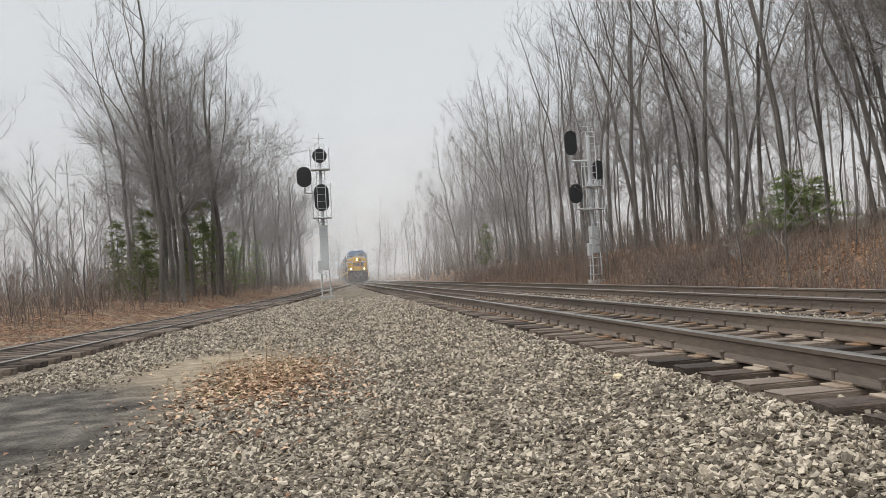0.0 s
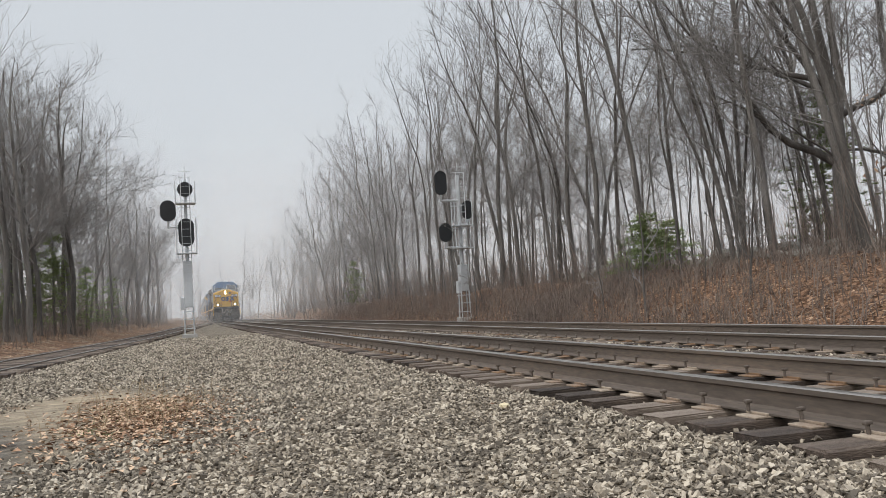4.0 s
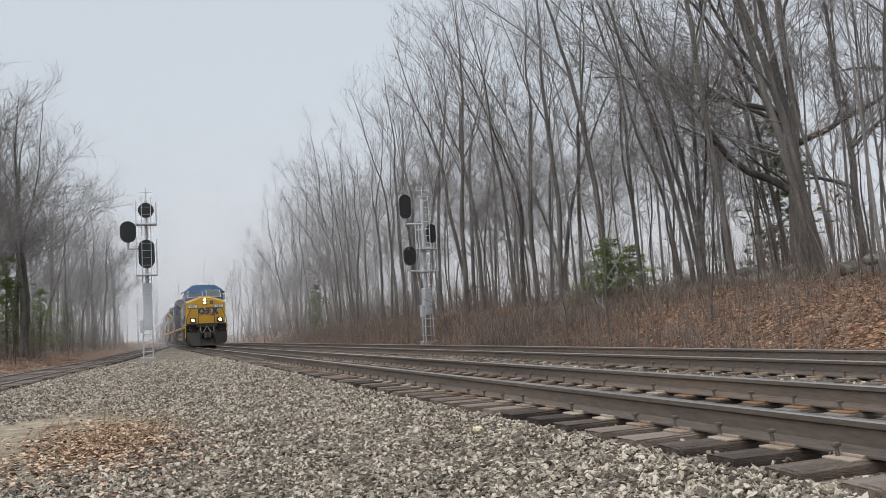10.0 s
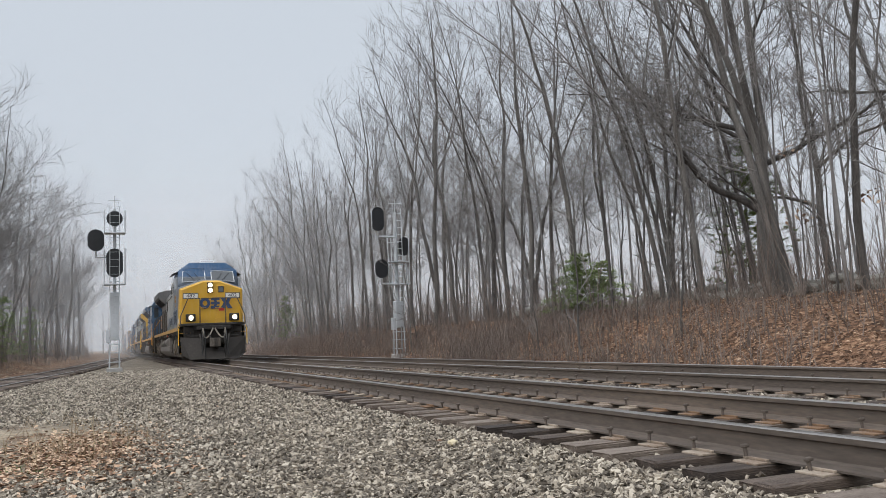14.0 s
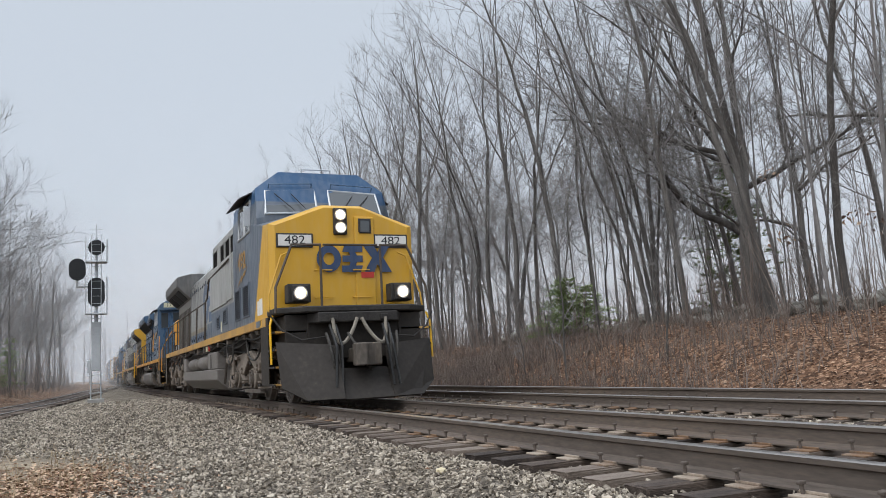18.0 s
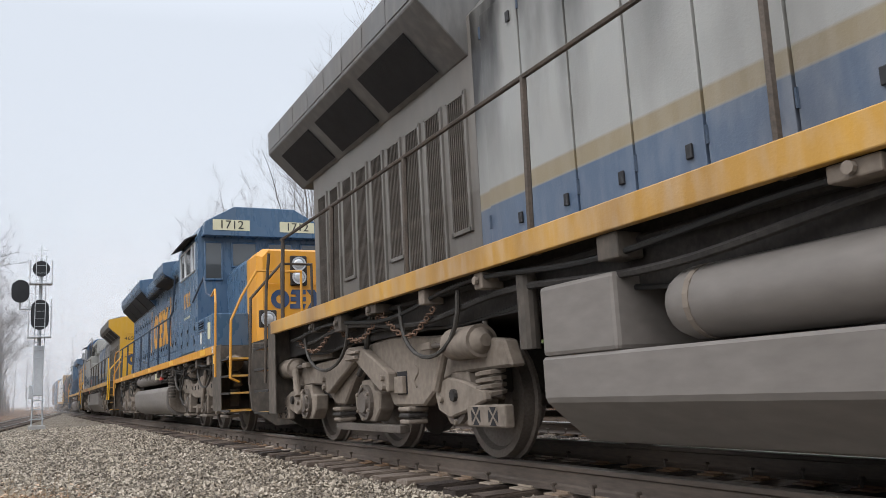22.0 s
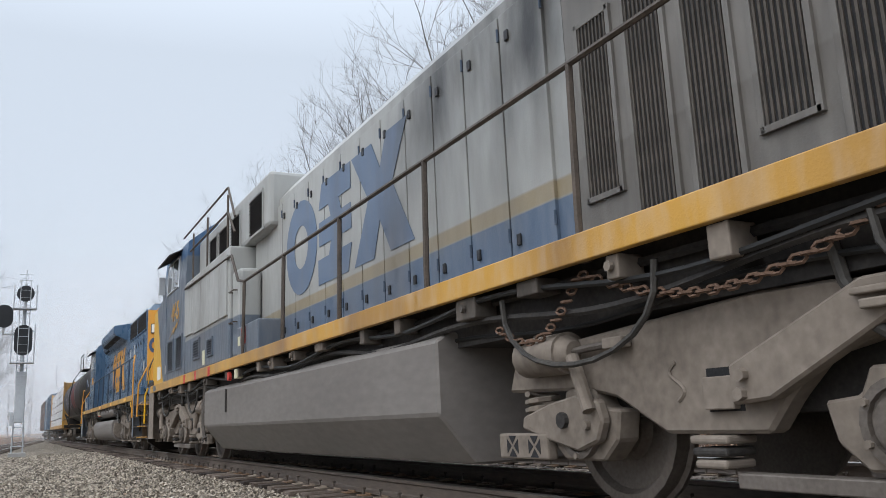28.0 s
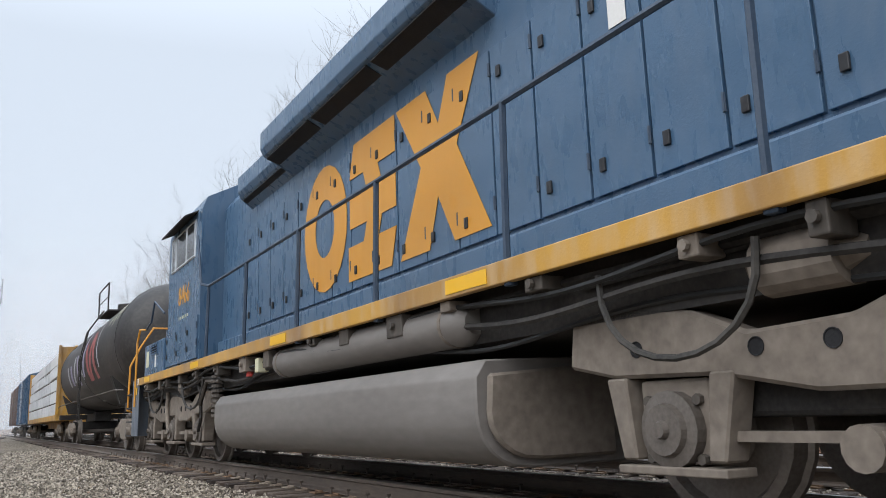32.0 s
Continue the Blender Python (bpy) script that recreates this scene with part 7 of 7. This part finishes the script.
        for s in (-1, 1):
            pl = end_plane(1, s * .55, 8.835, 3.45, -s * .415)
            bm = bmesh.new()
            box(bm, -.36, .36, -.14, .14, -.01, .03, .03)
            me = mesh_of("number_board", bm, M["ink"])
            me.transform(pl)
            nb = part("number_board", me, None, end, "white number board in a black frame")
            decal(nb, pl @ Matrix.Translation((0, 0, .031)), .66, .23, M["white"], name="board_face")
            lettering(number, .26, M["ink"], nb, pl @ Matrix.Translation((0, 0, .037)), bold=.004)
            for z in (2.1, 2.55, 3.24, 3.68, 4.0):
                bm = bmesh.new()
                bar(bm, [(s * .35, 8.9, z), (s * .35, 9.0, z), (s * .72, 8.84, z), (s * .72, 8.74, z)], .012, 5)
                part("grab_iron", bm, M["orange"], end)
    bm = bmesh.new()
    for y in (-2.2, 4.6, 6.2, 7.6):
        tube(bm, (0, y, 4.14), (0, y, 4.3), .55, .55, 24)
    tube(bm, (0, .8, 4.14), (0, .8, 4.45), .25, .25, 16)
    part("roof_fans", bm, navy, t)
    if not flare:
        bm = bmesh.new()
        tube(bm, (-.5, -5.0, 4.45), (-.5, -5.0, 4.62), .07, .07, 12)
        part("beacon", bm, M["red"], t, "orange-red roof beacon")
    # ends
    for en, y in ((-1, -11.05), (1, tail)):
        bm = bmesh.new()
        box(bm, -.8, .8, en * 9.7, y - en * .1, .6, 1.56, .02)
        part("pilot_frame", bm, M["dark_under"], t)
        bm = bmesh.new()
        box(bm, -.84, .84, en * 9.8, y - en * .02, 1.56, 1.59)
        part("end_walkway", bm, M["dark"], t)
        bm = bmesh.new()
        prism(bm, [(-1.05, 1.52), (-1.12, .8), (-1.08, .4), (-.7, .12), (.7, .12), (1.08, .4), (1.12, .8), (1.05, 1.52)], "y", y - en * .02, y + en * .03, .01)
        part("pilot", bm, M["dark_under"], t, "black pilot plate with scuffs")
        coupler_and_hoses(t, en, y)
        for s in (-1, 1):
            step_well(t, s, en, y - en * .06, W, 1.56, M["dark_under"] if flare else M["slate"], M["sill"], .4, depth=1.15 if en < 0 else stair, plate=(.45, .3) if en < 0 else (.06, .12))
            bm = bmesh.new()
            bar(bm, [(s * .3, y - en * .05, 1.55), (s * .3, y - en * .05, 1.9), (s * .55, y - en * .05, 1.9), (s * .55, y - en * .05, 1.55)], .018)
            part("uncoupling_handle", bm, M["orange"], t)
            decal(t, side_plane(s, W + .002, y - en * 1.3, 1.32), .15, .15, M["reflective"], "yellow safety sticker")
    for s in (-1, 1):
        ys = [-3.9 + 2.02 * i for i in range(7)]
        handrail(t, s, 1.37, ys, Z, 2.6, 9.2, M["railnavy"])
        bm = bmesh.new()
        bar(bm, [(s * 1.37, -3.9, 2.6), (s * 1.37, -4.4, 2.7), (s * 1.37, -4.72, 3.5)], .02)
        part("handrail", bm, M["railnavy"], t)
        bm = bmesh.new()
        bar(bm, [(s * 1.37, 9.2, 2.6), (s * 1.38, tail - stair - .25, 2.62), (s * 1.42, tail - stair - .15, 2.4), (s * 1.43, tail - stair - .1, .95)], .021)
        part("end_handrail", bm, M["orange"], t)
        bm = bmesh.new()
        bar(bm, [(s * .35, tail - .1, 1.6), (s * .35, tail - .1, 2.62), (s * .95, tail - .1, 2.62), (s * 1.2, tail - .08, 2.2), (s * 1.38, tail - .05, 1.8), (s * 1.4, tail - .05, .95)], .021)
        part("end_handrail", bm, M["orange"], t)
        f_mark = decal(t, side_plane(s, W + .001, -9.6, 1.505), .12, .12, M["white"], "white plate", "end_marker")
        lettering("F", .12, M["ink"], f_mark, side_plane(s, W + .006, -9.6, 1.505), bold=.001)
        for i in range(5):
            decal(t, side_plane(s, W + .001, -8.6 + 4.1 * i, 1.505), .55, .1, M["reflective"], "bright reflective strip")
        # rounded fuel tank, reservoir, bell
        bm = bmesh.new()
        o = [(s * .1, .24), (s * .95, .24)] + [(s * (1.0 + .38 * math.sin(a)), .62 - .38 * math.cos(a)) for a in np.linspace(.3, 1.57, 6)] + [(s * 1.38, .86), (s * 1.3, .98), (s * .1, 1.02)]
        prism(bm, o, "y", -3.35, 3.7, .015)
        part("fuel_tank", bm, M["tank"], t, "grimy grey rounded fuel tank", True)
        for y, e in ((-3.36, -1), (3.71, 1)):
            bm = bmesh.new()
            o2 = [(s * .3, .3), (s * .92, .3)] + [(s * (.96 + .36 * math.sin(a)), .62 - .32 * math.cos(a)) for a in np.linspace(.3, 1.57, 6)] + [(s * 1.3, .88), (s * .3, .96)]
            prism(bm, o2, "y", y, y + e * .06, .02)
            part("tank_end", bm, M["under"], t, "dished end of the fuel tank")
        air_tank(t, s, -.9, 3.45, 1.27, .17, 1.2, M["tank"])
        bm = bmesh.new()
        box(bm, s * 1.25, s * 1.38, -1.42, -1.29, 1.2, 1.37, .01)
        part("fuel_gauge", bm, M["cream"], t)
        bm = bmesh.new()
        tube(bm, (s * 1.3, -1.9, 1.18), (s * 1.3, -1.9, 1.3), .05, .03, 10)
        part("fuel_cap", bm, M["red"], t, "red filler cap")
        bm = bmesh.new()
        for i in range(9):
            tube(bm, (s * 1.28, -3.62, .7 + i * .07), (s * 1.28, -3.62, .74 + i * .07), .085, n=12)
        bar(bm, [(s * 1.3, -3.4, 1.2), (s * 1.3, -4.2, 1.24), (s * 1.3, -4.6, .9)], .03)
        part("air_dryer", bm, M["dark_under"], t)
    undergear(t, -9.4, 9.6, W, 1.43, 5 if flare else 6)
    proportion(t, 1.6, 1.055)
    return t


def car_truck(t, yc):
    for s in (-1, 1):
        bm = bmesh.new()
        prism(bm, [(yc - 1.15, .62), (yc - .6, .8), (yc + .6, .8), (yc + 1.15, .62), (yc + 1.1, .4), (yc + .75, .45), (yc + .45, .28), (yc - .45, .28), (yc - .75, .45), (yc - 1.1, .4)], "x", s * .98, s * 1.1, .02)
        f = part("side_frame", bm, M["under"], t)
        for a in (-.88, .88):
            bm = bmesh.new()
            lathe(bm, s * 1.1, yc + a, .46, [(0, .13), (s * .08, .13), (s * .08, .05)], 12)
            part("bearing_cap", bm, M["under"], f)
    bm = bmesh.new()
    box(bm, -1.0, 1.0, yc - .2, yc + .2, .4, .85, .02)
    part("bolster", bm, M["dark"], t)
    for a in (-.88, .88):
        wheel(t, yc + a, .46)


def tank_car(label, m):
    t = thing("tank_car", label, "tank car", m, "freight cars")
    body = worn("black_tank_paint", [(0.012, 0.011, 0.011), (0.03, 0.027, 0.025), (0.07, 0.06, 0.052)], .7, 12, 0.5, 0, 0.05, 0.004)
    L, R, zc = 8.6, 1.5, 2.75
    bm = bmesh.new()
    prof = [(-L, .3), (-L + .06, .8), (-L + .25, 1.2), (-L + .55, 1.42), (-L + .9, R), (L - .9, R), (L - .55, 1.42), (L - .25, 1.2), (L - .06, .8), (L, .3)]
    n = 36
    rings = [[bm.verts.new((r * math.cos(2 * math.pi * k / n), y, zc + r * math.sin(2 * math.pi * k / n))) for k in range(n)] for y, r in prof]
    for a, b in zip(rings, rings[1:]):
        for i in range(n):
            bm.faces.new((a[i], a[(i + 1) % n], b[(i + 1) % n], b[i]))
    bm.faces.new(rings[0]), bm.faces.new(rings[-1][::-1])
    bmesh.ops.recalc_face_normals(bm, faces=bm.faces)
    tank = part("tank", bm, body, t, "black tank shell with graffiti", True)
    for y in (-7.6, 0, 7.6):
        bm = bmesh.new()
        tube(bm, (0, y - .05, zc), (0, y + .05, zc), R + .012, n=36)
        part("band", bm, body, tank)
    # painted graffiti as curved patches and strokes
    def patch(y, a, w, h, mat, slant=0.0):
        bm = bmesh.new()
        k = 6
        grid = [[bm.verts.new(((R + .008) * -math.cos(a + h * (j / k - .5)), y + w * (i - .5) + slant * (j / k - .5), zc + (R + .008) * math.sin(a + h * (j / k - .5)))) for j in range(k + 1)] for i in (0, 1)]
        for j in range(k):
            bm.faces.new((grid[0][j], grid[1][j], grid[1][j + 1], grid[0][j + 1]))
        part("graffiti", bm, mat, tank)
    red, pale, lilac = (worn(n_, [c, tuple(min(1, v * 1.5) for v in c)], 3, 20, .6, bump=0) for n_, c in (("dull_red_spray", (0.22, 0.07, 0.065)), ("pale_spray", (0.3, 0.3, 0.31)), ("lilac_spray", (0.24, 0.22, 0.30))))
    for y, a, w, h, mt, sl in ((-3.2, -.05, .5, .9, red, .5), (-2.4, .0, .45, 1.0, red, -.4), (-1.6, -.1, .5, .8, red, .5), (-3.9, .25, .18, 1.1, pale, .6), (-.6, .15, .35, 1.0, lilac, -.3), (.2, 0, .3, .8, pale, .5),
                            (1.2, -.15, .4, .7, lilac, .2), (2.2, -.1, .4, .6, pale, -.4), (3.2, -.2, .5, .5, lilac, .3), (4.2, -.2, .4, .5, pale, .4)):
        patch(y, a, w, h, mt, sl)
    for i, (y, a, w, h, sl) in enumerate(((-7.4, .62, .06, .25, .3), (-7.15, .55, .06, .3, -.3), (-6.9, .6, .06, .3, .35), (-6.6, .7, .3, .03, .1), (-6.5, .5, .06, .35, -.3), (-6.2, .6, .06, .35, .3), (-6.0, .5, .3, .03, .1), (-5.7, .6, .06, .35, -.25), (-5.4, .55, .06, .3, .3), (-5.2, .7, .25, .03, 0))):
        patch(y, a, w, h, M["cream"], sl)
    bm = bmesh.new()
    tube(bm, (0, 0, zc + R - .1), (0, 0, zc + R + .45), .45, .45, 20)
    part("manway", bm, body, t)
    bm = bmesh.new()
    box(bm, -.9, .9, -1.2, 1.2, zc + R + .08, zc + R + .13)
    for x in (-.9, .9):
        bar(bm, [(x, -1.2, zc + R + .1), (x, -1.2, zc + R + 1.0), (x, 1.2, zc + R + 1.0), (x, 1.2, zc + R + .1)], .025)
        bar(bm, [(x, -1.2, zc + R + .55), (x, 1.2, zc + R + .55)], .02)
    part("top_platform", bm, M["dark"], t)
    for s in (-1, 1):
        bm = bmesh.new()
        for q in (-.25, .25):
            bar(bm, [(s * 1.5, q, .9), (s * 1.55, q, 2.75), (s * 1.35, q, zc + 1.0), (s * .9, q, zc + R + .2)], .02)
        for i in range(10):
            tube(bm, (s * 1.53, -.25, 1.0 + i * .22), (s * 1.53, .25, 1.0 + i * .22), .013)
        part("ladder", bm, M["dark"], t)
        bm = bmesh.new()
        bar(bm, [(s * 1.42, -L - .3, 1.45), (s * 1.46, -L + .8, 1.5), (s * 1.46, L - .8, 1.5), (s * 1.42, L + .3, 1.45)], .02)
        part("handrail", bm, M["railgrey"], t)
    for e in (-1, 1):
        bm = bmesh.new()
        box(bm, -1.35, 1.35, e * (L + .1), e * (L + .5), .95, 1.15, .01)
        box(bm, -.3, .3, e * (L - 2.6), e * (L + .5), .85, 1.2, .02)
        prism(bm, [(-1.2, 1.15), (-1.45, 1.9), (-1.1, 1.6), (0, 1.3), (1.1, 1.6), (1.45, 1.9), (1.2, 1.15)], "y", e * (L - 1.9), e * (L - 1.6))
        part("stub_sill", bm, M["dark"], t)
        coupler_and_hoses(t, e, e * (L + .45))
        car_truck(t, e * (L - 1.6))
    return t


def lumber_car(label, m):
    t = thing("centerbeam_flatcar", label, "flatcar", m, "freight cars")
    L = 11.2
    bm = bmesh.new()
    box(bm, -1.4, 1.4, -L, L, .95, 1.2, .02)
    box(bm, -.3, .3, -L, L, .6, .95)
    part("deck", bm, M["sill"], t, "yellow flatcar deck")
    for e in (-1, 1):
        bm = bmesh.new()
        box(bm, -1.4, 1.4, e * L, e * (L - .25), 1.2, 4.2, .02)
        bulk = part("bulkhead", bm, M["sill"], t, "yellow end bulkhead")
        for x in (-1.35, -.7, 0, .7, 1.35):
            bm = bmesh.new()
            box(bm, x - .06, x + .06, e * (L + .1), e * (L + .002), 1.2, 4.25, .01)
            part("bulkhead_rib", bm, M["sill"], bulk)
        coupler_and_hoses(t, e, e * (L + .3))
        car_truck(t, e * (L - 1.9))
    bm = bmesh.new()
    box(bm, -.12, .12, -L + .25, L - .25, 1.2, 4.1)
    part("centre_beam", bm, M["sill"], t)
    wrap = worn("white_plastic_wrap", [(0.45, 0.46, 0.47), (0.66, 0.67, 0.68), (0.74, 0.74, 0.74)], 1.5, 14, 0.45, bump=.3, dist=.02, per_object=.2)
    r = random.Random(8)
    for s in (-1, 1):
        for i in range(5):
            y0 = -L + .4 + i * 4.4
            for j in range(5):
                bm = bmesh.new()
                z = 1.21 + j * .56
                box(bm, s * .14, s * (1.36 + r.uniform(-.04, .03)), y0 + r.uniform(0, .1), y0 + 4.3, z, z + .5, .02)
                part("lumber_pack", bm, wrap, t, "white wrapped lumber pack")
                for q in (.6, 2.1, 3.6):
                    bm = bmesh.new()
                    box(bm, s * .2, s * 1.3, y0 + q, y0 + q + .09, z + .5, z + .56)
                    part("sticker_board", bm, M["tie"], t)
    return t


def box_car(label, m, mat, L=8.0, H=4.6):
    t = thing("boxcar", label, "boxcar", m, "freight cars")
    bm = bmesh.new()
    prism(bm, [(-1.42, 1.0), (-1.42, H - .2), (-.6, H), (.6, H), (1.42, H - .2), (1.42, 1.0)], "y", -L, L)
    b = part("body", bm, mat, t)
    for s in (-1, 1):
        for i in range(int(L * 2 / .9)):
            y = -L + .4 + i * .9
            bm = bmesh.new()
            box(bm, s * 1.42, s * 1.47, y - .05, y + .05, 1.05, H - .25, .01)
            part("rib", bm, mat, b)
        bm = bmesh.new()
        box(bm, s * 1.475, s * 1.52, -1.6, 1.6, 1.1, H - .35, .01)
        part("sliding_door", bm, mat, b)
    for e in (-1, 1):
        car_truck(t, e * (L - 1.7))
        coupler_and_hoses(t, e, e * (L + .3))
    return t


# ---- train: the cars in order, placed as they stand when the lead locomotive passes at 19 s ----
CX = 0.845  # the bodies' centre line; the wheels run on the rails beside it
cars = []
cars.append((ge_loco("grey and blue diesel locomotive with a yellow nose and lit headlights", pose(CX, 20.0, 0), "482", False, False, True), 20.0, 0))
cars.append((emd_loco("dark blue diesel locomotive with an orange-yellow nose", pose(CX, 44.7, 0), "1712", True, M["orange"], True), 44.7, 0))
cars.append((ge_loco("grey and blue diesel locomotive running with its yellow rear end first", pose(CX, 70.0, 0, 0, 0, 180), "465", True, True, False), 70.0, 180))
cars.append((emd_loco("dark blue diesel locomotive running long hood first", pose(CX, 94.1, 0, 0, 0, 180), "8466", False, M["sill"], False), 94.1, 180))
cars.append((tank_car("black tank car with red and white graffiti", pose(CX, 115.2, 0)), 115.2, 0))
cars.append((lumber_car("yellow flatcar loaded with white wrapped lumber", pose(CX, 137.0, 0)), 137.0, 0))
cars.append((box_car("dark blue boxcar with ribbed sides", pose(CX, 158.0, 0), M["navy"]), 158.0, 0))
cars.append((box_car("brown boxcar with ribbed sides", pose(CX, 176.0, 0), worn("brown_boxcar_paint", [(0.07, 0.035, 0.025), (0.13, 0.07, 0.05)], 1, 12, .7)), 176.0, 0))

# the train's way along the track: seconds, metres from where it stands at 19 s
SHIFT = [(0, 113), (3, 97), (6, 80), (8, 68), (10, 56), (12, 43.8), (13, 37.5), (14, 31), (15, 24.7), (16.5, 15.3), (17, 12.3), (18, 6.2), (19, 0), (20, -6.65), (21, -13.15), (22, -19.7), (23, -26.4),
         (24, -33.05), (25, -39.7), (26, -46.35), (27, -53.1), (28, -59.8), (29, -66.4), (30, -72.85), (31, -79.35), (32, -85.6)]


def shift_at(s):
    for (a, p), (b, q) in zip(SHIFT, SHIFT[1:]):
        if s <= b:
            return p + (q - p) * (s - a) / (b - a)
    return SHIFT[-1][1]


def motions():
    for t, y, turn in cars:
        walk(t, [(s, pose(CX, y + d, 0, 0, 0, turn)) for s, d in SHIFT])
    for w, y, r in wheelsets:
        turn = -1 if abs(w.parent.rotation_euler.z) > 1 or abs(w.parent.rotation_quaternion.w) < .5 else 1
        walk(w, [(k / 10, Matrix.LocRotScale((.7525 - CX if turn > 0 else CX - .7525, y, r), Euler((turn * (SHIFT[0][1] - shift_at(k / 10)) / r % (2 * math.pi), 0, 0)), None)) for k in range(321)])


motions()
